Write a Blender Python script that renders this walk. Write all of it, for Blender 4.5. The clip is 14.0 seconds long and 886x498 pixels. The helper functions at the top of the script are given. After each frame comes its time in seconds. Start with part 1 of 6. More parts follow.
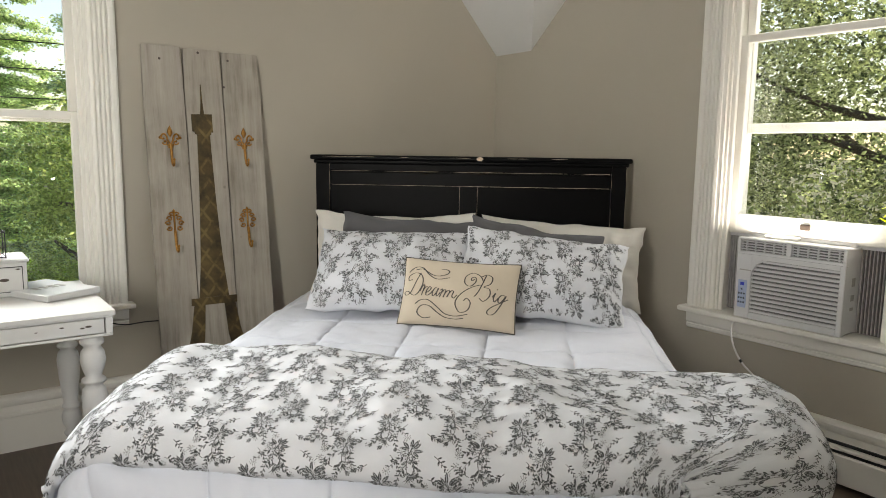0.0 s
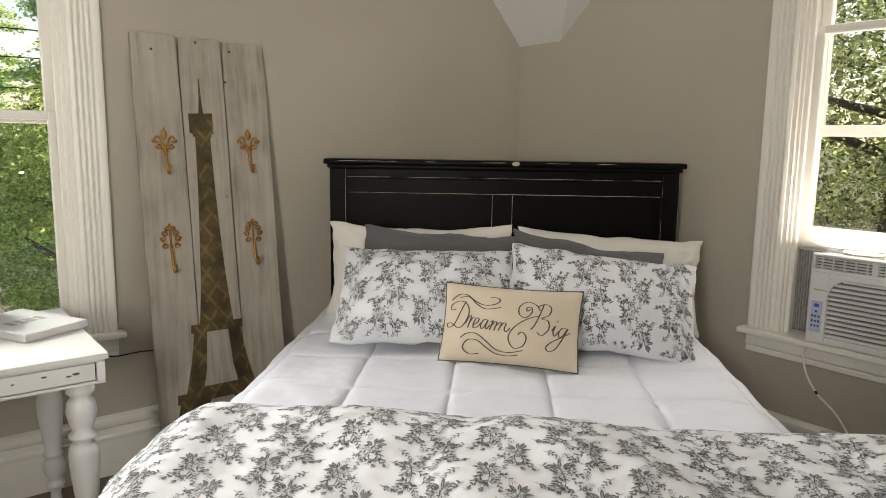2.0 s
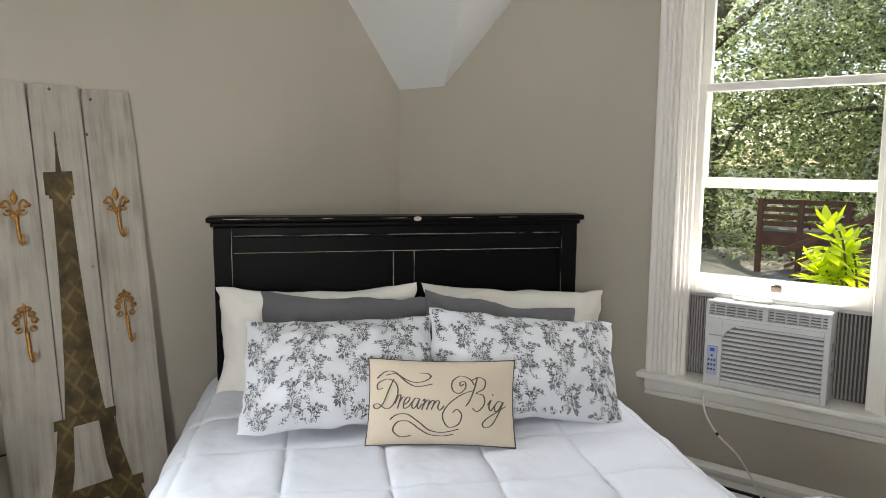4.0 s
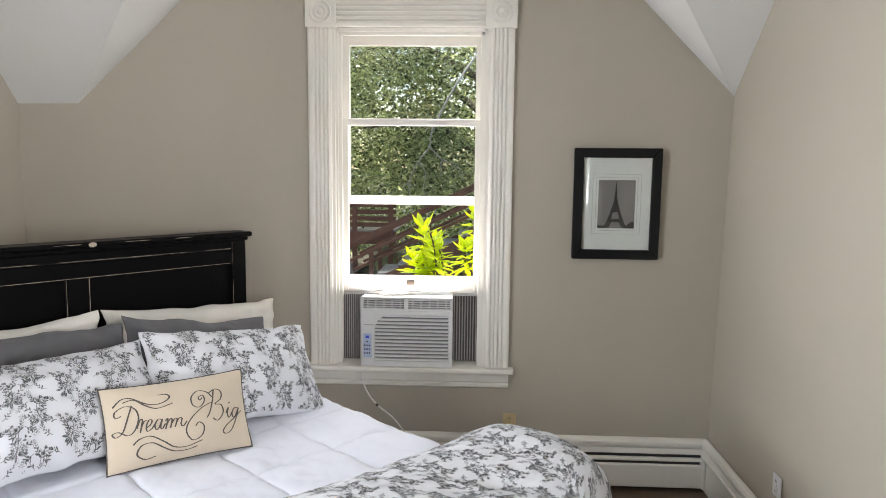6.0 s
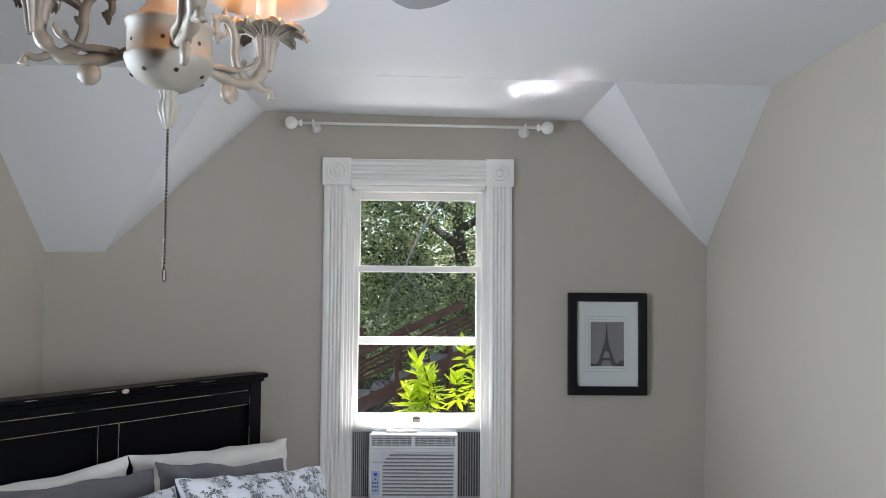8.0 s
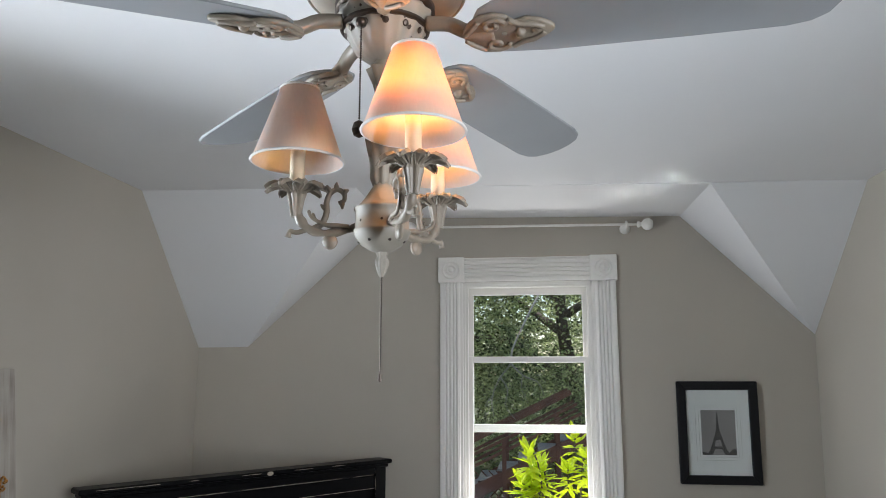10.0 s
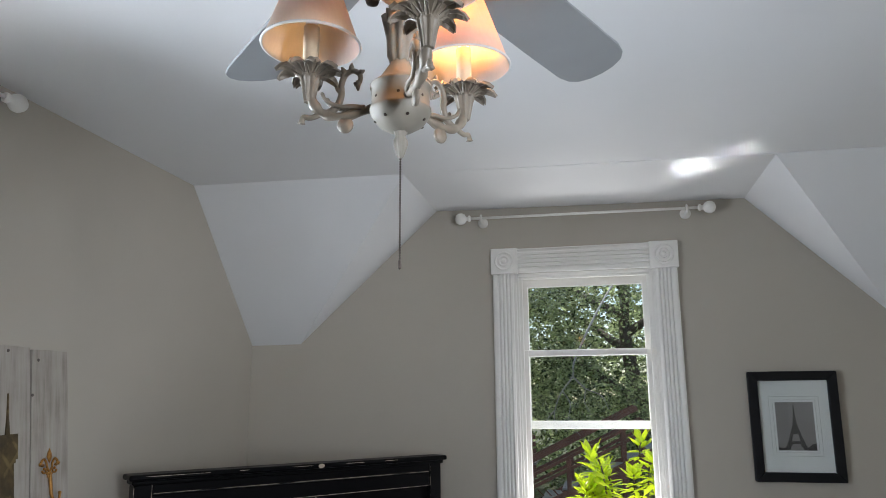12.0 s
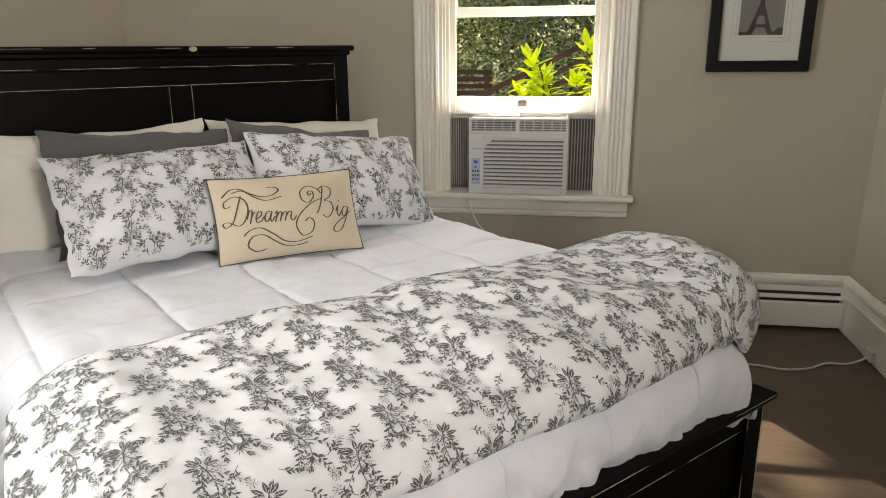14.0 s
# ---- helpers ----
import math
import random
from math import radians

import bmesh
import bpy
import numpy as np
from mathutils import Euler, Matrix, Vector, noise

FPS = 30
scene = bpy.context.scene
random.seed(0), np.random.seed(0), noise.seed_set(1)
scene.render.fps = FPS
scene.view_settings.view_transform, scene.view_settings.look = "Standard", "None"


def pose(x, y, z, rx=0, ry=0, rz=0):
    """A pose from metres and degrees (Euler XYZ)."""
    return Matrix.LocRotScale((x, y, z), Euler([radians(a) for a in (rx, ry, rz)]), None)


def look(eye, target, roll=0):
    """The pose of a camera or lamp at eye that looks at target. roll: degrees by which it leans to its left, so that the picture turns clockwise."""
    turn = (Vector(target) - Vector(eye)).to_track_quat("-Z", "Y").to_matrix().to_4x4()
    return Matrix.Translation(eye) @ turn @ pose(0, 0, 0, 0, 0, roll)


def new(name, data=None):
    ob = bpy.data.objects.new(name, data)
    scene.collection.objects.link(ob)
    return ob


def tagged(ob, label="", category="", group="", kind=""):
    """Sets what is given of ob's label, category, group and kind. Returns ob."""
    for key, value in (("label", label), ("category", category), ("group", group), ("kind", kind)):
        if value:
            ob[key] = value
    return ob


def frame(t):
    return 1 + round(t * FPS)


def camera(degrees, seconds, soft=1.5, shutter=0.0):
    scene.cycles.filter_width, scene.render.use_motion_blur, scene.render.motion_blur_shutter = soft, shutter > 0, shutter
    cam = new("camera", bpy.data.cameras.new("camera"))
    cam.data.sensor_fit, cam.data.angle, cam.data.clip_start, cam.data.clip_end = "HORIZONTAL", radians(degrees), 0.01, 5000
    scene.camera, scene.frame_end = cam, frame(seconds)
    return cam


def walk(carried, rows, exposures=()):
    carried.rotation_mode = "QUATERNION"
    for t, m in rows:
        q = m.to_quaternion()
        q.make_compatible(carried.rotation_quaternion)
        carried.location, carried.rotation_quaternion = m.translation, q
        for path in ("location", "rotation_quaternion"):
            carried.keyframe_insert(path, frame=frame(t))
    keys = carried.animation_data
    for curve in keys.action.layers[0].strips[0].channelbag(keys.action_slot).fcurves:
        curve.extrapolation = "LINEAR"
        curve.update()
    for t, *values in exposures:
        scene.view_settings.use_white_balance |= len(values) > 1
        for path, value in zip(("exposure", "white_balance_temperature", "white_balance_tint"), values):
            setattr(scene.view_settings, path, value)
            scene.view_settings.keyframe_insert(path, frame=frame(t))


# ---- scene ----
cam = camera(63.6, 14.0, 0.9)
PATH = [
    (0, (3.542, -3.006, 1.34), (1.946, -1.831, 1.066), 0.8),
    (0.5, (3.367, -2.95, 1.343), (1.747, -1.817, 1.045), 0.8),
    (1, (3.153, -2.846, 1.391), (1.527, -1.724, 1.079), 0.8),
    (1.5, (3.104, -2.832, 1.405), (1.482, -1.704, 1.092), 0.8),
    (2, (3.061, -2.961, 1.406), (1.511, -1.736, 1.1), 0.8),
    (2.2, (3.033, -3.012, 1.411), (1.528, -1.728, 1.112), 0.8),
    (4.3, (2.588, -3.057, 1.556), (1.514, -1.385, 1.335), 0.4),
    (4.5, (2.514, -3.138, 1.56), (1.595, -1.373, 1.355), 0.7),
    (5, (2.5, -3.265, 1.599), (1.961, -1.352, 1.381), 0.5),
    (5.5, (2.46, -3.46, 1.624), (2.221, -1.488, 1.389), 0.5),
    (6, (2.339, -3.602, 1.635), (2.25, -1.617, 1.405), 0.6),
    (6.5, (2.213, -3.709, 1.697), (2.177, -1.721, 1.485), 0.7),
    (7, (2.141, -3.802, 1.735), (2.143, -1.804, 1.632), 0.6),
    (7.5, (2.101, -3.855, 1.771), (2.13, -1.856, 1.779), 0.5),
    (7.7, (2.098, -3.868, 1.772), (2.132, -1.869, 1.818), 0.5),
    (9.8, (2.035, -4.142, 1.783), (1.826, -2.179, 2.104), -0.1),
    (10, (2.049, -4.204, 1.788), (1.8, -2.249, 2.125), 0.0),
    (10.5, (2.057, -4.293, 1.771), (1.739, -2.356, 2.157), -0.1),
    (11, (2.076, -4.296, 1.768), (1.705, -2.376, 2.185), -0.2),
    (11.5, (2.078, -4.202, 1.706), (1.672, -2.29, 2.131), -0.3),
    (12, (2.076, -4.064, 1.606), (1.664, -2.151, 2.016), -0.4),
    (12.5, (2.058, -3.894, 1.515), (1.648, -1.948, 1.734), -0.9),
    (13, (2.084, -3.756, 1.423), (1.687, -1.799, 1.316), -1.1),
    (13.5, (2.182, -3.594, 1.354), (1.822, -1.664, 0.975), -0.8),
    (13.8, (2.211, -3.507, 1.316), (1.889, -1.592, 0.841), -0.6),
    (14, (2.231, -3.449, 1.29), (1.898, -1.552, 0.751), -0.5),
]
EXPOSURES = [(0.0, 0.58, 7400, 11), (1.5, 0.56, 7500, 11), (2.2, 0.56, 7800, 12), (4.3, 0.78, 6800, 11), (5.5, 0.92, 6750, 13), (6.5, 0.95, 6950, 15), (7.0, 0.85, 6600, 15), (7.7, 0.65, 6050, 14),
             (10.0, 0.3, 6200, 13), (12.0, 0.3, 6100, 13), (12.6, 0.56, 6000, 15), (13.0, 0.62, 6800, 12), (13.4, 0.6, 7800, 12), (14.0, 0.58, 8000, 12)]
walk(cam, [(t, look(eye, target, roll)) for t, eye, target, roll in PATH], EXPOSURES)

# ---------------------------------------------------------------- world, sun, sky light
SUN_DIR = Vector((0.62, -1.0, -1.35)).normalized()
world = bpy.data.worlds.new("sky")
scene.world = world
world.use_nodes = True
_nt = world.node_tree
_sky = _nt.nodes.new("ShaderNodeTexSky")
_sky.sky_type = "NISHITA"
_sky.sun_disc = False
_sky.sun_elevation = math.asin(-SUN_DIR.z)
_sky.sun_rotation = math.atan2(-SUN_DIR.x, -SUN_DIR.y)
_nt.links.new(_sky.outputs[0], _nt.nodes["Background"].inputs[0])
_nt.nodes["Background"].inputs[1].default_value = 0.15
sun = new("sun", bpy.data.lights.new("sun", "SUN"))
sun.data.energy, sun.data.angle, sun.data.color = 5.0, radians(0.53), (1.0, 0.94, 0.84)
sun.matrix_world = look((0, 0, 20), Vector((0, 0, 20)) + SUN_DIR)


def area_lamp(name, eye, target, w, h, watts, color=(0.93, 0.97, 1.0)):
    """An area lamp standing in for sky, ground or mirrored light at a window."""
    lamp = new(name, bpy.data.lights.new(name, "AREA"))
    lamp.data.shape, lamp.data.size, lamp.data.size_y = "RECTANGLE", w, h
    lamp.data.energy, lamp.data.color = watts, color
    lamp.matrix_world = look(eye, target)
    return lamp


area_lamp("sky_light_north", (2.0, 0.95, 3.2), (2.0, -0.7, 1.2), 1.2, 1.0, 54)
area_lamp("ground_light_north", (2.0, 1.6, -0.6), (2.0, -0.9, 2.4), 1.4, 0.9, 56, (1.0, 0.97, 0.9))
area_lamp("sky_light_west", (-0.15, -2.955, 1.60), (3.0, -2.955, 1.45), 0.34, 1.1, 43, (0.86, 0.94, 1.0)).data.spread = radians(118)
area_lamp("ground_light_west", (-1.7, -2.755, -0.7), (1.2, -2.755, 2.5), 1.4, 0.9, 26, (1.0, 0.97, 0.9))
# added fill from behind the camera, set in an unseen east window
area_lamp("sky_light_east", (3.70, -4.52, 1.65), (0.9, -0.9, 2.0), 0.22, 1.2, 19).data.spread = radians(100)
# added lamp in place of sunlight thrown up by the raised window's white sill
area_lamp("sill_light_north", (1.998, -0.004, 0.9835), (1.998, -0.12, 1.9), 0.45, 0.07, 4.0, (1.0, 0.98, 0.94))
# added lamps streak the ceiling like sun off the air conditioner's glossy top
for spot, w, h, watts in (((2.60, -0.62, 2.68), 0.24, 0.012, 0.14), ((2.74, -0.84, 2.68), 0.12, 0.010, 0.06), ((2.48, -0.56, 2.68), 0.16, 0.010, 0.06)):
    area_lamp("sun_glint_north", (2.05, -0.010, 0.988), spot, w, h, watts, (1.0, 0.97, 0.92)).data.spread = radians(4)

# ---------------------------------------------------------------- small tools


class Net:
    """A material's nodes, with arithmetic written as calls."""

    def __init__(self, name):
        self.m = bpy.data.materials.new(name)
        self.m.use_nodes = True
        self.t = self.m.node_tree
        self.b = self.t.nodes["Principled BSDF"]
        self.out = self.t.nodes["Material Output"]

    def node(self, kind, **inputs):
        n = self.t.nodes.new(kind)
        for k, v in inputs.items():
            self.put(n.inputs[k.replace("_", " ")], v)
        return n

    def put(self, socket, v):
        if hasattr(v, "is_output"):
            self.t.links.new(v, socket)
        else:
            socket.default_value = v

    def math(self, op, *args, clamp=False):
        n = self.t.nodes.new("ShaderNodeMath")
        n.operation, n.use_clamp = op, clamp
        for i, v in enumerate(args):
            self.put(n.inputs[i], v)
        return n.outputs[0]

    def coord(self, which="Object", scale=(1, 1, 1), rot=(0, 0, 0)):
        c = self.t.nodes.new("ShaderNodeTexCoord")
        m = self.t.nodes.new("ShaderNodeMapping")
        m.inputs["Scale"].default_value = scale
        m.inputs["Rotation"].default_value = rot
        self.t.links.new(c.outputs[which], m.inputs["Vector"])
        return m.outputs[0]

    def noise(self, vec, scale, detail=4.0, rough=0.55):
        n = self.node("ShaderNodeTexNoise", Vector=vec, Scale=scale, Detail=detail, Roughness=rough)
        return n.outputs[0]

    def ramp(self, v, *stops):
        n = self.t.nodes.new("ShaderNodeValToRGB")
        self.put(n.inputs[0], v)
        e = n.color_ramp.elements
        while len(e) < len(stops):
            e.new(0.5)
        for el, (p, c) in zip(e, stops):
            el.position = p
            el.color = (*c, 1) if len(c) == 3 else c
        return n.outputs[0]

    def mix(self, f, a, b, blend="MIX"):
        n = self.t.nodes.new("ShaderNodeMix")
        n.data_type, n.blend_type = "RGBA", blend
        self.put(n.inputs[0], f)
        self.put(n.inputs[6], (*a, 1) if isinstance(a, tuple) else a)
        self.put(n.inputs[7], (*b, 1) if isinstance(b, tuple) else b)
        return n.outputs[2]

    def step(self, v, lo, hi):
        """0 below lo, 1 above hi (or the other way round where lo > hi)."""
        n = self.t.nodes.new("ShaderNodeMapRange")
        n.interpolation_type = "SMOOTHSTEP"
        if lo > hi:
            n.inputs[1].default_value, n.inputs[2].default_value = hi, lo
            n.inputs[3].default_value, n.inputs[4].default_value = 1, 0
        else:
            n.inputs[1].default_value, n.inputs[2].default_value = lo, hi
        self.put(n.inputs[0], v)
        return n.outputs[0]

    def bump(self, h, strength=0.2, dist=0.002):
        n = self.node("ShaderNodeBump", Height=h, Strength=strength, Distance=dist)
        self.t.links.new(n.outputs[0], self.b.inputs["Normal"])

    def set(self, color=None, rough=None, metal=None, **more):
        if color is not None:
            self.put(self.b.inputs["Base Color"], (*color, 1) if isinstance(color, tuple) else color)
        if rough is not None:
            self.put(self.b.inputs["Roughness"], rough)
        if metal is not None:
            self.put(self.b.inputs["Metallic"], metal)
        for k, v in more.items():
            self.put(self.b.inputs[k.replace("_", " ")], v)
        return self.m


def painted(name, color, rough=0.5, vary=0.06, grain=220.0, bump=0.08, scale=1.3, dirt=None):
    n = Net(name)
    v = n.coord()
    big = n.noise(v, scale, 3)
    fine = n.noise(v, grain, 2)
    dark = tuple(c * (1 - vary) for c in color)
    light = tuple(min(1, c * (1 + vary)) for c in color)
    col = n.ramp(big, (0.3, dark), (0.7, light))
    if dirt:
        spots = n.step(n.noise(v, 14, 5, 0.7), 0.66, 0.74)
        col = n.mix(n.math("MULTIPLY", spots, 0.5), col, dirt)
    n.bump(n.math("ADD", n.math("MULTIPLY", fine, 0.5), big), bump, 0.002)
    return n.set(col, n.math("MULTIPLY_ADD", big, 0.2, rough - 0.1))


def plain(name, color, rough=0.5, metal=0.0, vary=0.08, scale=40.0):
    n = Net(name)
    f = n.noise(n.coord(), scale, 4)
    col = n.ramp(f, (0.3, tuple(c * (1 - vary) for c in color)), (0.7, tuple(min(1, c * (1 + vary)) for c in color)))
    n.bump(f, 0.05, 0.001)
    return n.set(col, n.math("MULTIPLY_ADD", f, 0.16, rough - 0.08), metal)


# ---------------------------------------------------------------- materials
WALL = painted("taupe_wall_paint", (0.435, 0.398, 0.334), 0.62, 0.03, 320, 0.10)
CEIL = painted("white_ceiling_paint", (0.70, 0.70, 0.695), 0.7, 0.02, 160, 0.14)
TRIM = painted("white_trim_paint", (0.80, 0.78, 0.73), 0.35, 0.03, 90, 0.05)
HALL = painted("plain_hall_paint", (0.5, 0.47, 0.42), 0.6)


def make_black_paint():
    """Black paint, rubbed through to pale wood along the edges."""
    n = Net("distressed_black_paint")
    v = n.coord()
    scuff = n.step(n.noise(n.coord("Object", (3, 60, 60)), 2.2, 4, 0.7), 0.72, 0.78)
    worn = n.math("MULTIPLY", n.math("MULTIPLY", scuff, 0.25), n.step(n.noise(v, 9, 4), 0.45, 0.65))
    col = n.mix(worn, (0.004, 0.004, 0.0045), (0.42, 0.36, 0.28))
    n.bump(n.noise(n.coord("Object", (4, 50, 50)), 4, 4), 0.12, 0.002)
    n.b.inputs["Specular IOR Level"].default_value = 0.05
    return n.set(col, n.math("MULTIPLY_ADD", n.noise(v, 12), 0.25, 0.25))


BLACK = make_black_paint()
WORN = plain("bare_worn_wood", (0.42, 0.36, 0.28), 0.6, 0, 0.25, 60)


def make_floor():
    n = Net("dark_stained_floorboards")
    v = n.coord()
    grain = n.noise(n.coord("Object", (1.2, 22, 1)), 4, 6, 0.6)
    rnd = n.node("ShaderNodeObjectInfo").outputs["Random"]
    col = n.ramp(n.math("ADD", n.math("MULTIPLY", grain, 0.8), n.math("MULTIPLY", rnd, 0.25)),
                 (0.3, (0.062, 0.042, 0.029)), (0.8, (0.130, 0.094, 0.068)))
    n.bump(grain, 0.15, 0.001)
    return n.set(col, n.math("MULTIPLY_ADD", n.noise(v, 5), 0.25, 0.28))


FLOOR = make_floor()


def make_fabric(name, color, rough=0.9, weave=900.0, vary=0.04):
    n = Net(name)
    v = n.coord("UV")
    w = n.node("ShaderNodeTexWave", Vector=v, Scale=weave / 20, Distortion=2.0).outputs[1]
    f = n.noise(v, 6, 4)
    col = n.ramp(f, (0.3, tuple(c * (1 - vary) for c in color)), (0.7, color))
    n.bump(n.math("ADD", n.math("MULTIPLY", n.noise(v, 260, 2), 0.2), n.math("MULTIPLY", n.noise(v, 14, 4), 1.5)), 0.28, 0.004)
    n.set(col, rough)
    n.b.inputs["Sheen Weight"].default_value = 0.15
    return n.m


WHITE_CLOTH = make_fabric("white_cotton", (0.66, 0.69, 0.775))
PILLOW_CLOTH = make_fabric("cream_white_cotton", (0.73, 0.71, 0.67))
GREY_CLOTH = make_fabric("charcoal_grey_cotton", (0.105, 0.105, 0.115))
LINEN = make_fabric("natural_linen", (0.56, 0.48, 0.375), 0.9, 1500, 0.08)


FLORAL = make_fabric("warm_white_cotton", (0.66, 0.68, 0.725))


def make_print_ink():
    """Grey-black textile print with fine engraved breaks."""
    n = Net("grey_print_ink")
    v = n.coord("Object")
    f = n.noise(v, 330, 2)
    g = n.noise(v, 30, 2)
    col = n.mix(n.step(n.math("ADD", f, n.math("MULTIPLY", g, 0.25)), 0.66, 0.76), (0.075, 0.080, 0.085), (0.36, 0.37, 0.39))
    return n.set(col, 0.9)


PRINT = make_print_ink()


def make_plank():
    n = Net("whitewashed_plank")
    info = n.node("ShaderNodeObjectInfo").outputs["Random"]
    tc = n.node("ShaderNodeTexCoord")
    off = n.node("ShaderNodeVectorMath")
    off.operation = "ADD"
    n.put(off.inputs[0], tc.outputs["Object"])
    comb = n.node("ShaderNodeCombineXYZ", X=info, Y=n.math("MULTIPLY", info, 7.0), Z=info)
    n.put(off.inputs[1], comb.outputs[0])
    m = n.node("ShaderNodeMapping", Vector=off.outputs[0], Scale=(14, 14, 1.0))
    grain = n.noise(m.outputs[0], 3.0, 7, 0.65)
    blot = n.noise(off.outputs[0], 5.0, 4)
    col = n.ramp(n.math("ADD", n.math("MULTIPLY", grain, 0.6), n.math("MULTIPLY", blot, 0.4)),
                 (0.32, (0.22, 0.19, 0.155)), (0.5, (0.36, 0.325, 0.28)), (0.72, (0.46, 0.425, 0.375)))
    kn = n.node("ShaderNodeTexVoronoi", Vector=off.outputs[0], Scale=5.0)
    col = n.mix(n.math("MULTIPLY", n.step(kn.outputs[0], 0.07, 0.03), 0.75), col, (0.12, 0.085, 0.06))
    n.bump(grain, 0.35, 0.002)
    return n.set(col, 0.75)


PLANK = make_plank()


def make_brass_paint():
    """Tarnished gold leaf, dark, with a lattice of rubbed lighter lines."""
    n = Net("tarnished_gold_paint")
    v = n.coord()
    s = n.node("ShaderNodeSeparateXYZ", Vector=v)
    d1 = n.math("SINE", n.math("MULTIPLY", n.math("ADD", s.outputs[2], n.math("MULTIPLY", s.outputs[0], 1.3)), 62.0))
    d2 = n.math("SINE", n.math("MULTIPLY", n.math("SUBTRACT", s.outputs[2], n.math("MULTIPLY", s.outputs[0], 1.3)), 62.0))
    lat = n.math("MAXIMUM", n.step(d1, 0.65, 1.0), n.step(d2, 0.65, 1.0))
    f = n.noise(v, 11, 5, 0.6)
    col = n.mix(n.math("MULTIPLY", n.math("MULTIPLY", lat, 0.45), n.step(f, 0.40, 0.62)), n.ramp(f, (0.35, (0.045, 0.032, 0.018)), (0.7, (0.15, 0.105, 0.042))), (0.30, 0.215, 0.085))
    n.bump(f, 0.2, 0.002)
    return n.set(col, 0.5, 0.35)


GOLD_PAINT = make_brass_paint()
GOLD = plain("aged_gold_metal", (0.40, 0.20, 0.05), 0.42, 0.75, 0.3, 90)
CHIPPED = painted("chipped_white_furniture_paint", (0.66, 0.66, 0.65), 0.4, 0.03, 60, 0.06)
CHIP = plain("bare_wood_chip", (0.09, 0.07, 0.06), 0.7)
PLASTIC = plain("white_plastic", (0.66, 0.66, 0.67), 0.35, 0, 0.02)
# white plastic darkened: shade of the grille's gaps put into the colour
GRILLE_SHADE = plain("shaded_grille_plastic", (0.16, 0.16, 0.165), 0.5)
# dark copy of the accordion plastic, with the folds' shade in its colour
PLEAT_SHADE = plain("shaded_accordion_plastic", (0.11, 0.105, 0.10), 0.5)
PLEAT = plain("pale_accordion_plastic", (0.46, 0.45, 0.44), 0.5)
FAN_ARM = painted("rubbed_antique_arm_paint", (0.23, 0.195, 0.15), 0.45, 0.2, 120, 0.2, 25, (0.07, 0.045, 0.03))
PANEL_BLUE = plain("pale_blue_control_panel", (0.42, 0.50, 0.68), 0.35)
INK = plain("dark_ink", (0.03, 0.03, 0.035), 0.6)
INK_BROWN = plain("faded_charcoal_ink", (0.075, 0.068, 0.062), 0.8)
RUBBER = plain("black_rubber", (0.015, 0.015, 0.016), 0.5)
CORD = plain("white_cord", (0.72, 0.71, 0.69), 0.45)
BEIGE = plain("ivory_plastic", (0.60, 0.47, 0.26), 0.4)
FRAME_BLACK = plain("black_frame_lacquer", (0.010, 0.010, 0.011), 0.42)
FRAME_BLACK.node_tree.nodes["Principled BSDF"].inputs["Specular IOR Level"].default_value = 0.2
PAPER = plain("white_mat_board", (0.82, 0.82, 0.80), 0.9, 0, 0.02)
PHOTO_SKY = plain("grey_photo_print", (0.27, 0.25, 0.245), 0.45, 0, 0.2, 3)
PHOTO_DARK = plain("dark_photo_print", (0.055, 0.05, 0.048), 0.45)
PHOTO_LINE = plain("thin_mat_line", (0.42, 0.41, 0.39), 0.8)
CANDLE_CARD = plain("cream_candle_card", (0.66, 0.53, 0.37), 0.7)
SHADE = Net("cream_lamp_shade")
SHADE.set((0.80, 0.74, 0.64), 0.85)
SHADE.b.inputs["Transmission Weight"].default_value = 0.0
FAN_WHITE = painted("antique_white_fan_paint", (0.27, 0.245, 0.20), 0.55, 0.22, 60, 0.25, 14, (0.10, 0.075, 0.055))
FAN_BLADE = plain("grey_white_fan_blade", (0.25, 0.26, 0.265), 0.45, 0, 0.05, 8)
FAN_DARK = plain("dark_bronze", (0.06, 0.045, 0.035), 0.4, 0.7)


def make_glass(name="window_glass"):
    n = Net(name)
    t = n.t
    glossy = t.nodes.new("ShaderNodeBsdfGlossy")
    glossy.inputs["Roughness"].default_value = 0.0
    clear = t.nodes.new("ShaderNodeBsdfTransparent")
    clear.inputs["Color"].default_value = (0.97, 0.98, 0.97, 1)
    fr = t.nodes.new("ShaderNodeFresnel")
    fr.inputs["IOR"].default_value = 1.45
    mix = t.nodes.new("ShaderNodeMixShader")
    t.links.new(fr.outputs[0], mix.inputs[0])
    t.links.new(clear.outputs[0], mix.inputs[1])
    t.links.new(glossy.outputs[0], mix.inputs[2])
    t.links.new(mix.outputs[0], n.out.inputs["Surface"])
    return n.m


GLASS = make_glass()

# ---------------------------------------------------------------- mesh tools


def mesh_of(bm, name, material, smooth=False):
    me = bpy.data.meshes.new(name)
    bm.normal_update()
    bm.to_mesh(me)
    bm.free()
    me.materials.append(material)
    if smooth:
        me.polygons.foreach_set("use_smooth", [True] * len(me.polygons))
    return me


def part(name, bm, material, parent=None, label="", smooth=False):
    ob = new(name, mesh_of(bm, name, material, smooth))
    if parent is not None:
        ob.parent = parent
    if label:
        tagged(ob, label)
    return ob


def thing(name, label, category, m=None, group="", kind=""):
    ob = new(name)
    ob.empty_display_size = 0.1
    if m is not None:
        ob.matrix_basis = m
    return tagged(ob, label, category, group, kind)


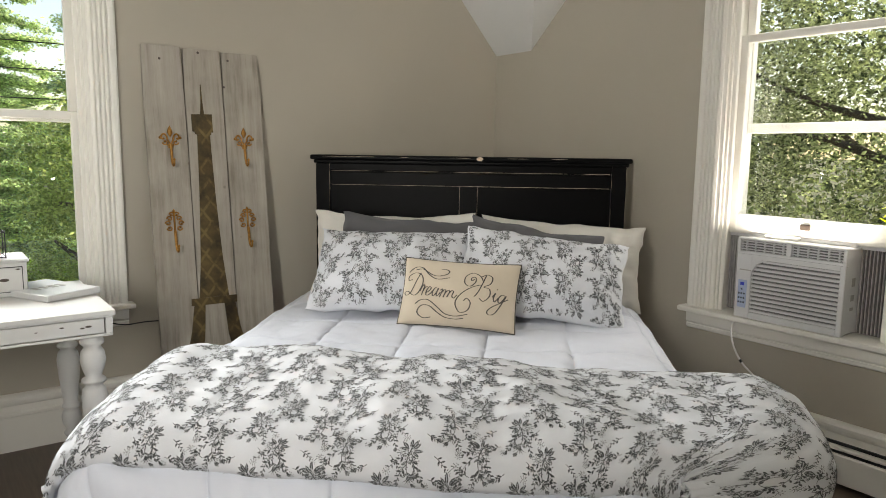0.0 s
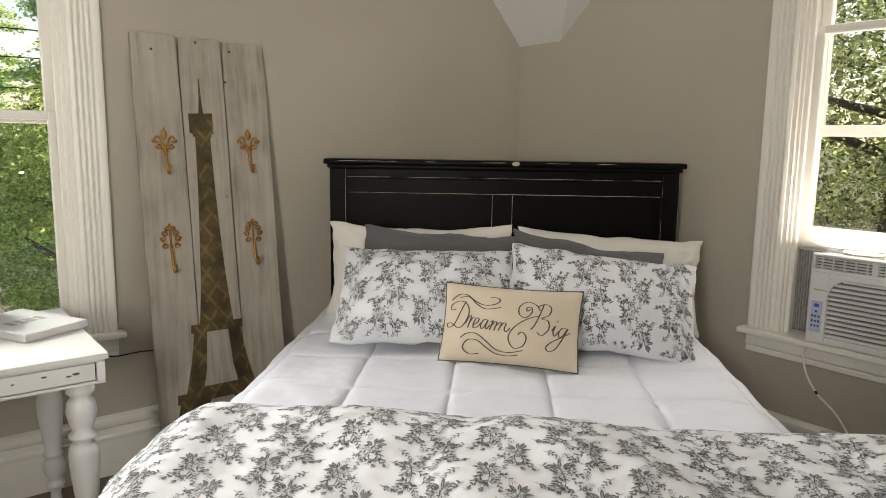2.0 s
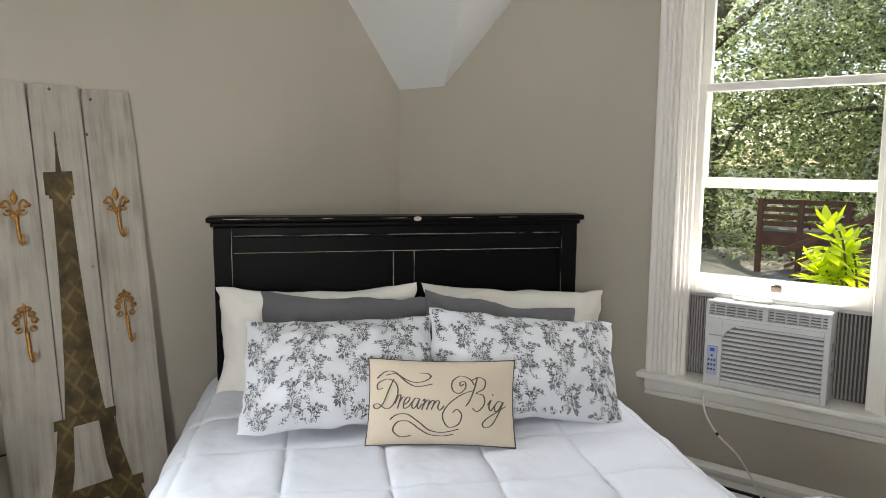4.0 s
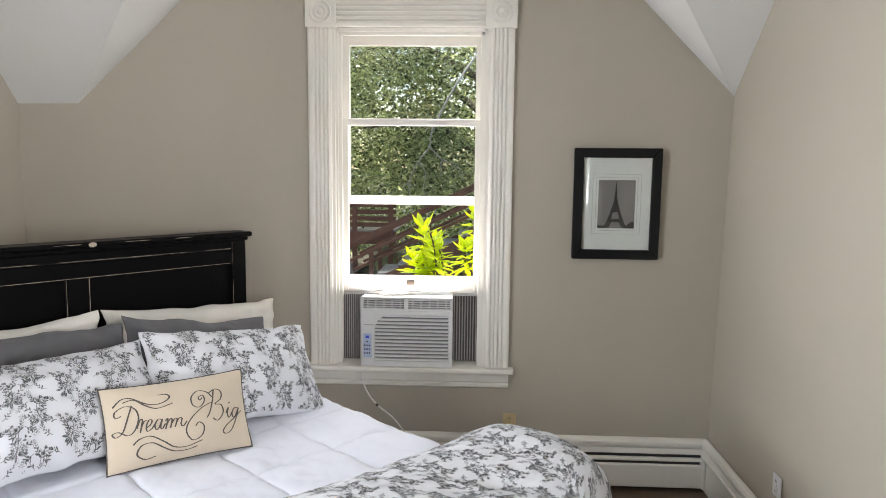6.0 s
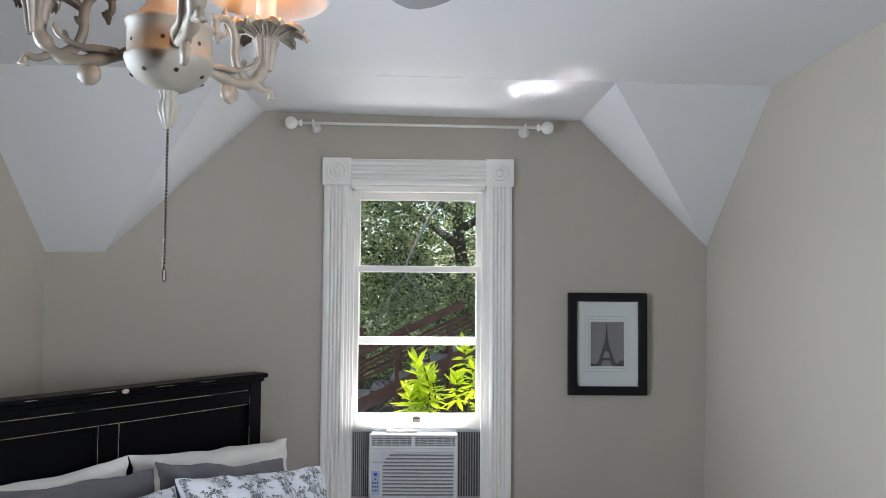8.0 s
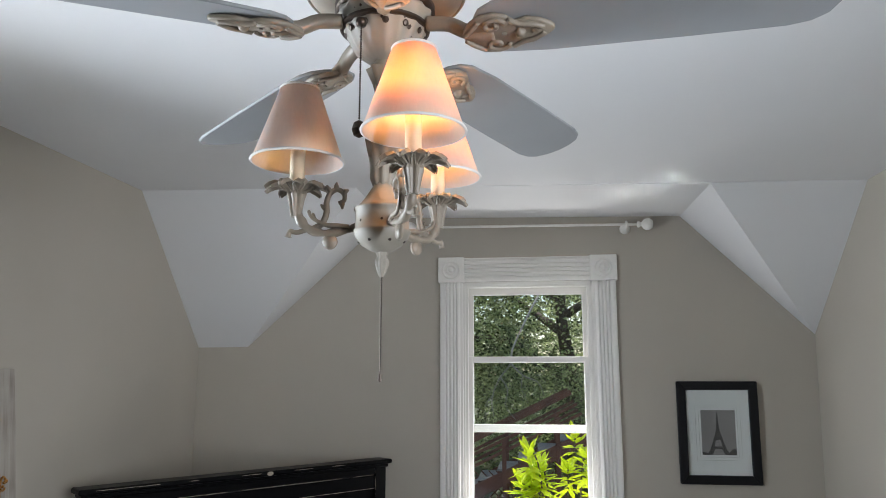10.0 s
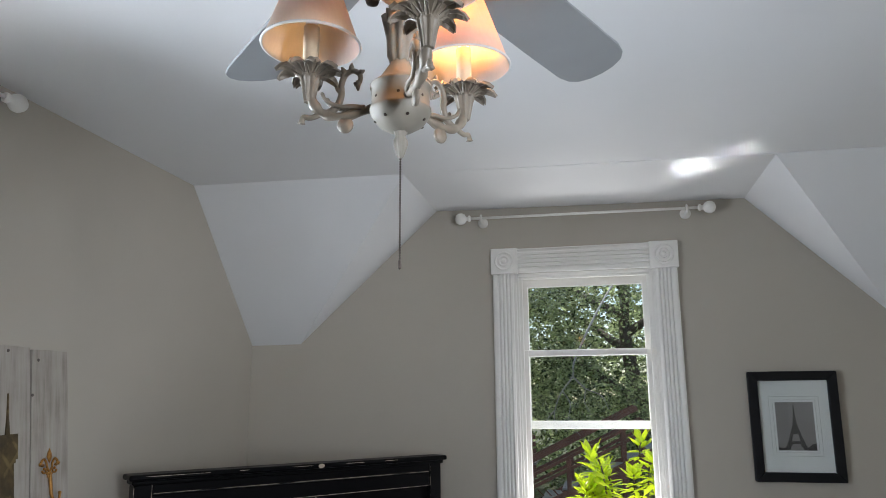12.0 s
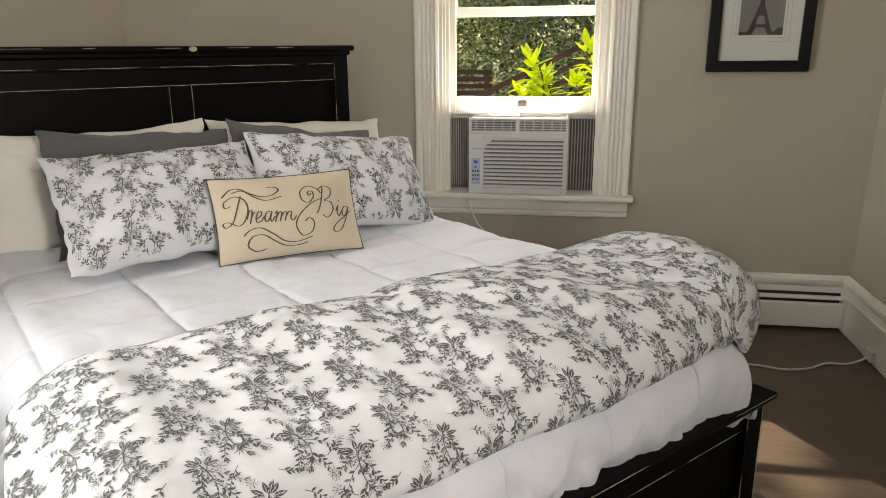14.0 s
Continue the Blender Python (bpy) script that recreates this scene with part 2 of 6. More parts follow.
def box(x0, x1, y0, y1, z0, z1, bevel=0.0, bm=None, m=None, seg=1):
    b = bmesh.new()
    v = [b.verts.new(p) for p in ((x0, y0, z0), (x1, y0, z0), (x1, y1, z0), (x0, y1, z0), (x0, y0, z1), (x1, y0, z1), (x1, y1, z1), (x0, y1, z1))]
    for f in ((3, 2, 1, 0), (4, 5, 6, 7), (0, 1, 5, 4), (1, 2, 6, 5), (2, 3, 7, 6), (3, 0, 4, 7)):
        b.faces.new([v[i] for i in f])
    if bevel:
        bmesh.ops.bevel(b, geom=b.edges[:], offset=bevel, segments=seg, affect="EDGES", profile=0.5)
    return joined(bm, b, m)


def joined(bm, b, m=None):
    """b, moved by m and added to bm."""
    if m is not None:
        b.transform(m)
    if bm is None:
        return b
    me = bpy.data.meshes.new("tmp")
    b.to_mesh(me)
    b.free()
    bm.from_mesh(me)
    bpy.data.meshes.remove(me)
    return bm


def lathe(profile, seg=24, bm=None, m=None, a0=0.0, wave=0.0, lobes=0):
    """A turned body: (radius, z) from bottom to top about z."""
    b = bmesh.new()
    rings = []
    for r, z in profile:
        rings.append([b.verts.new((max(r, 1e-4) * (1 + wave * math.cos(lobes * 2 * math.pi * i / seg)) * math.cos(a0 + 2 * math.pi * i / seg),
                                   max(r, 1e-4) * (1 + wave * math.cos(lobes * 2 * math.pi * i / seg)) * math.sin(a0 + 2 * math.pi * i / seg), z)) for i in range(seg)])
    for p, q in zip(rings, rings[1:]):
        for i in range(seg):
            b.faces.new((p[i], p[(i + 1) % seg], q[(i + 1) % seg], q[i]))
    if profile[0][0] > 1e-3:
        b.faces.new(rings[0][::-1])
    if profile[-1][0] > 1e-3:
        b.faces.new(rings[-1])
    return joined(bm, b, m)


def tube(points, radius, seg=8, bm=None, m=None, closed=False):
    """A round bar along points; radius is one number or one for each point."""
    pts = [Vector(p) for p in points]
    rad = radius if isinstance(radius, (list, tuple)) else [radius] * len(pts)
    b = bmesh.new()
    rings = []
    up = Vector((0, 0, 1))
    for i, p in enumerate(pts):
        d = (pts[min(i + 1, len(pts) - 1)] - pts[max(i - 1, 0)])
        if closed:
            d = pts[(i + 1) % len(pts)] - pts[i - 1]
        d.normalize()
        side = d.cross(up)
        if side.length < 0.05:
            side = d.cross(Vector((0, 1, 0)))
        side.normalize()
        up = side.cross(d).normalized()
        rings.append([b.verts.new(p + rad[i] * (math.cos(2 * math.pi * k / seg) * side + math.sin(2 * math.pi * k / seg) * up)) for k in range(seg)])
    pairs = list(zip(rings, rings[1:])) + ([(rings[-1], rings[0])] if closed else [])
    for p, q in pairs:
        for k in range(seg):
            b.faces.new((p[k], p[(k + 1) % seg], q[(k + 1) % seg], q[k]))
    if not closed:
        b.faces.new(rings[0][::-1])
        b.faces.new(rings[-1])
    bmesh.ops.recalc_face_normals(b, faces=b.faces[:])
    return joined(bm, b, m)


def curve_pts(ctrl, n=8):
    """Points of a smooth line through ctrl."""
    c = [Vector(p) for p in ctrl]
    out = []
    for i in range(len(c) - 1):
        p0, p1, p2, p3 = c[max(i - 1, 0)], c[i], c[i + 1], c[min(i + 2, len(c) - 1)]
        for k in range(n):
            t = k / n
            out.append(0.5 * ((2 * p1) + (p2 - p0) * t + (2 * p0 - 5 * p1 + 4 * p2 - p3) * t * t + (3 * p1 - p0 - 3 * p2 + p3) * t ** 3))
    out.append(c[-1])
    return out


def extrude_profile(profile, length, bm=None, m=None):
    """A moulding: profile points (depth, height) swept along x from 0 to length. depth points to -y."""
    b = bmesh.new()
    a = [b.verts.new((0, -d, h)) for d, h in profile]
    c = [b.verts.new((length, -d, h)) for d, h in profile]
    k = len(profile)
    for i in range(k):
        b.faces.new((a[i], a[(i + 1) % k], c[(i + 1) % k], c[i]))
    b.faces.new(a[::-1])
    b.faces.new(c)
    bmesh.ops.recalc_face_normals(b, faces=b.faces[:])
    return joined(bm, b, m)


def prism(outline, y0, y1, bm=None, m=None, bevel=0.0):
    """A flat plate: outline in x and z, from y0 to y1."""
    b = bmesh.new()
    a = [b.verts.new((x, y0, z)) for x, z in outline]
    c = [b.verts.new((x, y1, z)) for x, z in outline]
    k = len(outline)
    b.faces.new(a)
    b.faces.new(c[::-1])
    for i in range(k):
        b.faces.new((a[i], c[i], c[(i + 1) % k], a[(i + 1) % k]))
    bmesh.ops.recalc_face_normals(b, faces=b.faces[:])
    if bevel:
        bmesh.ops.bevel(b, geom=b.edges[:], offset=bevel, segments=1, affect="EDGES")
    return joined(bm, b, m)


def sheet(nu, nv, fn, bm=None):
    """A cloth: fn(u, v) for u, v in 0..1 gives a place and its UV in metres."""
    b = bmesh.new()
    uv = b.loops.layers.uv.new("UVMap")
    grid, tex = [], {}
    for j in range(nv + 1):
        row = []
        for i in range(nu + 1):
            p, t = fn(i / nu, j / nv)
            v = b.verts.new(p)
            tex[v] = t
            row.append(v)
        grid.append(row)
    for j in range(nv):
        for i in range(nu):
            f = b.faces.new((grid[j][i], grid[j][i + 1], grid[j + 1][i + 1], grid[j + 1][i]))
            for lo in f.loops:
                lo[uv].uv = tex[lo.vert]
    return b

# ---------------------------------------------------------------- structure
WX, SY, CZ = 3.548, -5.6, 2.72      # east wall, south wall, ceiling
TH = 0.20


def ceil_z(x):
    return 2.732 - 0.019 * x


def wall_with(name, label, u0, u1, z1, holes, place, material=WALL):
    """A wall from u0 to u1 with rectangular holes (u0, u1, z0, z1); place maps (u, depth, z) to the room."""
    us = sorted({u0, u1, *[h[0] for h in holes], *[h[1] for h in holes]})
    zs = sorted({-0.15, z1, *[h[2] for h in holes], *[h[3] for h in holes]})
    bm = bmesh.new()
    for a, b in zip(us, us[1:]):
        for c, d in zip(zs, zs[1:]):
            if any(h[0] <= a and b <= h[1] and h[2] <= c and d <= h[3] for h in holes):
                continue
            box(a, b, 0, TH, c, d, bm=bm)
    bmesh.ops.remove_doubles(bm, verts=bm.verts[:], dist=1e-5)
    # drop the inner faces that neighbouring blocks share
    seen = {}
    for f in bm.faces:
        seen.setdefault(tuple(round(x, 4) for x in f.calc_center_median()), []).append(f)
    bmesh.ops.delete(bm, geom=[f for fs in seen.values() if len(fs) > 1 for f in fs], context="FACES")
    bm.transform(place)
    bmesh.ops.recalc_face_normals(bm, faces=bm.faces[:])
    return tagged(part(name, bm, material), label, "wall", kind="structure")


NORTH = Matrix.Identity(4)
WEST = Matrix.Rotation(radians(90), 4, "Z")           # u runs along +y, depth to -x
LEAN_OUT = Matrix(((1, 0, 0.021, 0), (0, 1, 0, 0), (0, 0, 1, 0), (0, 0, 0, 1)))   # the old east wall leans out a little
EAST = Matrix.Translation((WX, 0, 0)) @ LEAN_OUT @ Matrix.Rotation(radians(-90), 4, "Z")   # u runs along -y
SOUTH = Matrix.Translation((WX, SY, 0)) @ Matrix.Rotation(radians(180), 4, "Z")

# window openings, from stool to head
NW = (1.633, 2.385, 0.60, 2.31)
WWC = -2.755                                          # middle of the west window
WW = (WWC - 0.376, WWC + 0.376, 0.60, 2.31)
wall_with("wall_north", "taupe painted gable wall with a tall sash window", -TH, WX + TH + 0.1, 2.95, [NW], NORTH)
wall_with("wall_west", "taupe painted wall with a tall sash window", SY - TH, 0, 2.95, [WW], WEST)
# the east wall's second opening is unseen, added for the fill lamp
wall_with("wall_east", "taupe painted wall with a doorway and an added, unseen window", 0, -SY + TH, 2.95, [(2.5, 3.45, -0.15, 2.08), (4.55 - 0.376, 4.55 + 0.376, 0.60, 2.31)], EAST)
wall_with("wall_south", "plain taupe painted wall", 0, WX, 2.95, [], SOUTH)

# hall behind the doorway
bm = box(WX + TH, WX + 2.2, -4.3, -4.2, 0, 2.6)
box(WX + TH, WX + 2.2, -1.8, -1.7, 0, 2.6, bm=bm)
box(WX + 2.2, WX + 2.3, -4.3, -1.7, 0, 2.6, bm=bm)
tagged(part("wall_hall", bm, HALL), "plain painted hall walls beyond the doorway", "wall", kind="structure")
tagged(part("ceiling_hall", box(WX + TH, WX + 2.3, -4.3, -1.7, 2.6, 2.7), CEIL), "plain white hall ceiling", "ceiling", kind="structure")
tagged(part("floor_hall", box(WX, WX + 2.3, -4.3, -1.7, -0.1, -0.004), FLOOR), "dark stained wooden hall floor", "floor", kind="structure")

# ceiling: flat, with slopes that come down into the two far corners
tipw, tipn, tipe = (0, 0, 1.931), (0.317, 0, 1.934), (3.588, 0, 1.988)
RW, RE, RY = 1.162, 2.9, -0.752
bm = bmesh.new()


def cv(x, y, z=None):
    return bm.verts.new((x, y, ceil_z(x) if z is None else z))


c_w, c_rw, c_nl, c_nr, c_re, c_e = cv(0, RY), cv(RW, RY), cv(RW, 0), cv(RE, 0), cv(RE, RY, 2.674), cv(WX + 0.057, RY, 2.668)
c_se, c_sw = cv(WX + 0.056, SY), cv(0, SY)
t_w, t_n, t_e = bm.verts.new(tipw), bm.verts.new(tipn), bm.verts.new(tipe)
for fv in ((c_w, c_rw, c_re, c_e, c_se, c_sw), (c_rw, c_nl, c_nr, c_re), (c_w, t_w, t_n, c_rw), (c_rw, t_n, c_nl), (c_re, t_e, c_e), (c_re, c_nr, t_e)):
    bm.faces.new(fv)
bmesh.ops.recalc_face_normals(bm, faces=bm.faces[:])
bm.normal_update()
if bm.faces[:][0].normal.z > 0:
    bmesh.ops.reverse_faces(bm, faces=bm.faces[:])
ceiling = tagged(part("ceiling", bm, CEIL), "white plaster ceiling with slopes in two corners", "ceiling", kind="structure")
sol = ceiling.modifiers.new("thickness", "SOLIDIFY")
sol.thickness, sol.offset = 0.06, -1
# unseen slab, added to close off light above walls and ceiling
tagged(part("roof", box(-0.5, WX + 2.5, SY - 0.4, 0.32, 2.96, 3.1), HALL), "plain unseen slab over the room that keeps light out", "roof", kind="structure")

# floor
floor = tagged(part("floor", box(-TH, WX + TH, SY - TH, TH, -0.15, 0.0), FLOOR), "dark brown stained wooden floor", "floor", kind="structure")

# tall baseboard with a moulded cap
BASE = [(0, 0), (0.022, 0), (0.022, 0.155), (0.030, 0.160), (0.030, 0.172), (0.024, 0.180), (0.020, 0.205), (0.030, 0.215), (0.034, 0.228), (0.034, 0.240), (0.026, 0.250), (0.012, 0.256), (0, 0.256)]


def baseboard(label, m, length):
    return tagged(part("baseboard", extrude_profile(BASE, length, m=m), TRIM), label, "baseboard", kind="structure")


baseboard("tall white moulded baseboard", pose(0, 0, 0), WX)
baseboard("tall white moulded baseboard", pose(0, SY, 0, 0, 0, 90), -SY)
baseboard("tall white moulded baseboard", pose(WX, 0, 0, 0, 0, -90), 2.4)
baseboard("tall white moulded baseboard", pose(WX, -3.55, 0, 0, 0, -90), -SY - 3.55)

# ---------------------------------------------------------------- windows


def window(name, label, m, raised):
    """A double-hung window in fluted casing with corner blocks. Local x along the wall, y outwards, opening centred on x = 0."""
    th = thing(name, label, "window", m, kind="structure")
    hw, z0, z1 = 0.376, 0.61, 2.305
    ow = 0.510
    for s in (-1, 1):
        w = ow - hw
        prof = [(0.0, 0.0), (0.014, 0.0), (0.016, 0.016), (0.022, 0.018)]
        for k in range(4):
            a = 0.024 + k * 0.020
            prof += [(0.024, a), (0.026, a + 0.006), (0.024, a + 0.012), (0.017, a + 0.0145), (0.017, a + 0.0175)]
        prof += [(0.024, 0.106), (0.026, 0.112), (0.026, w - 0.008), (0.022, w), (0.0, w)]
        c = extrude_profile(prof, z1 - z0)
        # stand the moulding upright, its width from the opening outwards
        if s > 0:
            c.transform(Matrix(((0, 0, 1, hw), (0, 1, 0, 0), (1, 0, 0, z0), (0, 0, 0, 1))))
        else:
            c.transform(Matrix(((0, 0, -1, -hw), (0, 1, 0, 0), (1, 0, 0, z0), (0, 0, 0, 1))))
        bmesh.ops.recalc_face_normals(c, faces=c.faces[:])
        part("side_casing", c, TRIM, th)
        # corner block with a turned rosette
        cx = s * (hw + ow) / 2
        b = box(cx - 0.077, cx + 0.077, -0.034, 0, z1, z1 + 0.150, 0.003)
        rose = [(0.056, 0), (0.056, 0.002), (0.052, 0.006), (0.047, 0.006), (0.043, 0.001), (0.034, 0.001), (0.029, 0.006), (0.024, 0.006), (0.020, 0.001), (0.014, 0.002), (0.010, 0.008), (0.0, 0.010)]
        lathe(rose, 28, b, pose(cx, -0.034, z1 + 0.075, 90, 0, 0))
        part("corner_block", b, TRIM, th)
    prof = [(0.0, 0.0), (0.022, 0.0)]
    for k in range(5):
        a = 0.010 + k * 0.0235
        prof += [(0.026, a), (0.026, a + 0.012), (0.018, a + 0.015), (0.018, a + 0.020)]
    prof += [(0.026, 0.134), (0.022, 0.140), (0.0, 0.140)]
    part("head_casing", extrude_profile(prof, 2 * hw - 0.012, m=pose(-hw + 0.006, 0, z1 + 0.006)), TRIM, th)
    # stool and apron
    part("window_stool", box(-0.536, 0.536, -0.066, 0.15, 0.588, 0.612, 0.006, seg=2), TRIM, th)
    ap = [(0, 0), (0.010, 0), (0.016, 0.006), (0.016, 0.020), (0.011, 0.024), (0.020, 0.034), (0.020, 0.072), (0.026, 0.086), (0, 0.086)]
    part("apron", extrude_profile(ap, 1.024, m=pose(-0.512, 0, 0.502)), TRIM, th)
    # jamb lining and stops
    for s in (-1, 1):
        x = s * hw
        b = box(min(x, x - s * 0.012), max(x, x - s * 0.012), 0.001, 0.195, 0.612, z1)
        box(min(x, x - s * 0.030), max(x, x - s * 0.030), 0.012, 0.034, 0.612, z1 - 0.004, 0.003, bm=b)
        part("jamb", b, TRIM, th)
    b = box(-hw, hw, 0.001, 0.195, z1 - 0.012, z1 + 0.004)
    box(-hw, hw, 0.012, 0.034, z1 - 0.030, z1, 0.003, bm=b)
    part("head_jamb", b, TRIM, th)
    part("outer_sill", box(-0.45, 0.45, 0.15, 0.30, 0.555, 0.598, 0.004), TRIM, th)

    def sash(y0, y1, za, zb, top, bottom, lock):
        sx = hw - 0.013
        st = 0.040
        sh = part("sash", box(-sx, -sx + st, y0, y1, za, zb, 0.003), TRIM, th)
        b = sh.data
        bm2 = bmesh.new()
        bm2.from_mesh(b)
        box(sx - st, sx, y0, y1, za, zb, 0.003, bm=bm2)
        box(-sx + st - 0.003, sx - st + 0.003, y0 + 0.001, y1 - 0.001, zb - top, zb - 0.0005, 0.003, bm=bm2)
        box(-sx + st - 0.003, sx - st + 0.003, y0 + 0.001, y1 - 0.001, za + 0.0005, za + bottom, 0.003, bm=bm2)
        bm2.to_mesh(b)
        bm2.free()
        pane = part("pane", box(-sx + st - 0.004, sx - st + 0.004, (y0 + y1) / 2 - 0.002, (y0 + y1) / 2 + 0.002, za + bottom - 0.004, zb - top + 0.004), GLASS, sh)
        pane.visible_shadow = False
        if lock:
            part("sash_lift", box(-0.022, 0.022, y0 - 0.012, y0, za + 0.040, za + 0.066, 0.003), FAN_DARK, sh, "small dark metal sash lift")

    if raised:
        sash(0.095, 0.130, 1.435, z1 - 0.010, 0.055, 0.045, False)
        sash(0.050, 0.085, 0.980, 1.873, 0.036, 0.088, True)
    else:
        sash(0.095, 0.130, 1.440, z1 - 0.010, 0.055, 0.040, False)
        sash(0.050, 0.085, 0.614, 1.490, 0.036, 0.075, False)
    return th


window("window_1", "white double-hung sash window, raised over an air conditioner", pose(2.009, 0, 0), True)
window("window_2", "closed white double-hung sash window in fluted casing", pose(0, WWC, 0, 0, 0, 90), False)
# unseen window, added to give the east fill lamp an opening
window("window_unseen", "closed white double-hung sash window in fluted casing", LEAN_OUT @ pose(WX, -4.55, 0, 0, 0, -90), False)


def curtain_rod(label, m, half):
    th = thing("curtain_rod", label, "curtain rod", m)
    part("rod", tube([(-half, -0.08, 0), (half, -0.08, 0)], 0.0075, 12), TRIM, th, smooth=True)
    for s in (-1, 1):
        fin = [(0.010, 0), (0.019, 0.004), (0.019, 0.012), (0.012, 0.018), (0.012, 0.026), (0.026, 0.036), (0.034, 0.052), (0.033, 0.070), (0.022, 0.086), (0.0, 0.092)]
        part("finial", lathe(fin, 20, m=pose(s * half, -0.08, 0, 0, 90 * s, 0)), TRIM, th, smooth=True)
        b = lathe([(0.030, 0), (0.030, 0.006), (0.022, 0.012), (0.012, 0.016), (0.010, 0.060)], 18, m=pose(s * (half - 0.06), 0, -0.012, 90, 0, 0))
        ring = [(s * (half - 0.06), -0.08 + 0.016 * math.cos(a), 0.016 * math.sin(a)) for a in np.linspace(0, 2 * math.pi, 16, endpoint=False)]
        tube(ring, 0.006, 8, b, closed=True)
        part("bracket", b, TRIM, th, smooth=True)


curtain_rod("cream painted metal curtain rod above the raised window", pose(2.015, 0, 2.625, 0, 0.6, 0), 0.63)
curtain_rod("cream painted metal curtain rod above the closed window", pose(0, WWC, 2.655, 0, 0, 90), 0.66)

# ---------------------------------------------------------------- bed, set across the corner
BED = pose(0.71, -0.77, 0, 0, 0, 47.35)      # local x along the headboard, -y towards the foot


def bed_frame():
    th = thing("bed", "black distressed wooden bed set across the corner", "bed", BED)
    for s in (-1, 1):
        part("post", box(s * 0.745 - 0.036, s * 0.745 + 0.036, -0.055, 0.015, 0, 1.268, 0.004), BLACK, th)
    part("panel", box(-0.712, 0.712, -0.028, -0.006, 0.32, 1.27), BLACK, th)
    part("rail", box(-0.709, 0.709, -0.052, -0.004, 1.232, 1.268, 0.004), BLACK, th)
    part("rail", box(-0.709, 0.709, -0.048, -0.004, 1.158, 1.226, 0.004), BLACK, th)
    part("rail", box(-0.709, 0.709, -0.048, -0.004, 0.46, 0.62, 0.004), BLACK, th)
    part("stile", box(-0.045, 0.045, -0.050, -0.004, 0.60, 1.16, 0.004), BLACK, th)
    cap = box(-0.805, 0.805, -0.080, 0.040, 1.286, 1.310, 0.008, seg=2)
    box(-0.790, 0.790, -0.066, 0.028, 1.268, 1.288, 0.005, bm=cap)
    part("cap", cap, BLACK, th, "black cap rail, worn pale along its edge")
    # edges rubbed through to the wood
    rnd = random.Random(4)

    def worn_line(p, q, thick, gaps):
        """A rubbed line of uneven width; where the paint holds it thins out to nothing."""
        p, q = Vector(p), Vector(q)
        n = max(8, int((q - p).length / 0.022))
        rs, left = [], 0
        for k in range(n + 1):
            if left <= 0:
                held, left = rnd.random() < gaps, rnd.randint(2, 6)
            left -= 1
            rs.append(0.00012 if held else rnd.uniform(0.55, 1.15) * thick)
        return tube([p.lerp(q, k / n) for k in range(n + 1)], rs, 5)

    for p, q, g in [((-0.70, -0.0525, 1.231), (0.70, -0.0525, 1.231), 0.04), ((-0.70, -0.0485, 1.160), (0.70, -0.0485, 1.160), 0.05),
                    ((-0.80, -0.0795, 1.302), (0.80, -0.0795, 1.302), 0.55), ((-0.045, -0.0505, 0.62), (-0.045, -0.0505, 1.155), 0.3),
                    ((0.045, -0.0505, 0.62), (0.045, -0.0505, 1.155), 0.1), ((0.709, -0.055, 0.7), (0.709, -0.055, 1.265), 0.3),
                    ((0.78, -0.055, 0.6), (0.78, -0.055, 1.26), 0.45), ((-0.709, -0.055, 0.7), (-0.709, -0.055, 1.265), 0.45), ((-0.78, -0.055, 0.3), (-0.78, -0.055, 1.26), 0.4)]:
        part("worn_edge", worn_line(p, q, 0.0013, g), WORN, th, "bare pale wood along a rubbed edge")
    b = bmesh.new()
    lathe([(0.0, 0), (0.013, 0.0006), (0.0, 0.0012)], 9, b, pose(0.055, -0.0795, 1.2985, 90, 0, 0) @ Matrix.Diagonal((1.3, 0.8, 1, 1)))
    part("worn_spot", b, WORN, th, "bare pale wood spot on the cap")
    for ob in th.children:                             # the headboard stands a little askew on the frame
        ob.matrix_basis = pose(0, 0.056, 0, 0, 0, 2.0)
    # footboard
    head = set(th.children)
    for s in (-1, 1):
        part("foot_post", box(s * 0.745 - 0.036, s * 0.745 + 0.036, -2.125, -2.055, 0, 0.382, 0.004), BLACK, th)
    part("foot_panel", box(-0.712, 0.712, -2.100, -2.075, 0.06, 0.385), BLACK, th)
    part("foot_rail", box(-0.709, 0.709, -2.118, -2.07, 0.325, 0.383, 0.004), BLACK, th)
    part("foot_rail", box(-0.709, 0.709, -2.118, -2.07, 0.055, 0.13, 0.004), BLACK, th)
    cap = box(-0.805, 0.805, -2.150, -2.035, 0.396, 0.416, 0.007, seg=2)
    box(-0.790, 0.790, -2.137, -2.048, 0.382, 0.397, 0.004, bm=cap)
    part("foot_cap", cap, BLACK, th)
    for p, q, g in [((-0.70, -2.1185, 0.326), (0.70, -2.1185, 0.326), 0.3), ((-0.80, -2.149, 0.411), (0.80, -2.149, 0.411), 0.5), ((0.709, -2.1255, 0.07), (0.709, -2.1255, 0.38), 0.2), ((0.781, -2.125, 0.02), (0.781, -2.125, 0.38), 0.35)]:
        part("worn_edge", worn_line(p, q, 0.0013, g), WORN, th, "bare pale wood along a rubbed edge")
    for ob in set(th.children) - head:
        ob.matrix_basis = pose(-0.012, 0.035, 0)
    for s in (-1, 1):
        part("side_rail", box(s * 0.755 - 0.014, s * 0.755 + 0.014, -2.025, 0.0, 0.16, 0.32, 0.003), BLACK, th)
    part("slat_deck", box(-0.742, 0.742, -2.05, -0.06, 0.26, 0.29), WORN, th)


bed_frame()


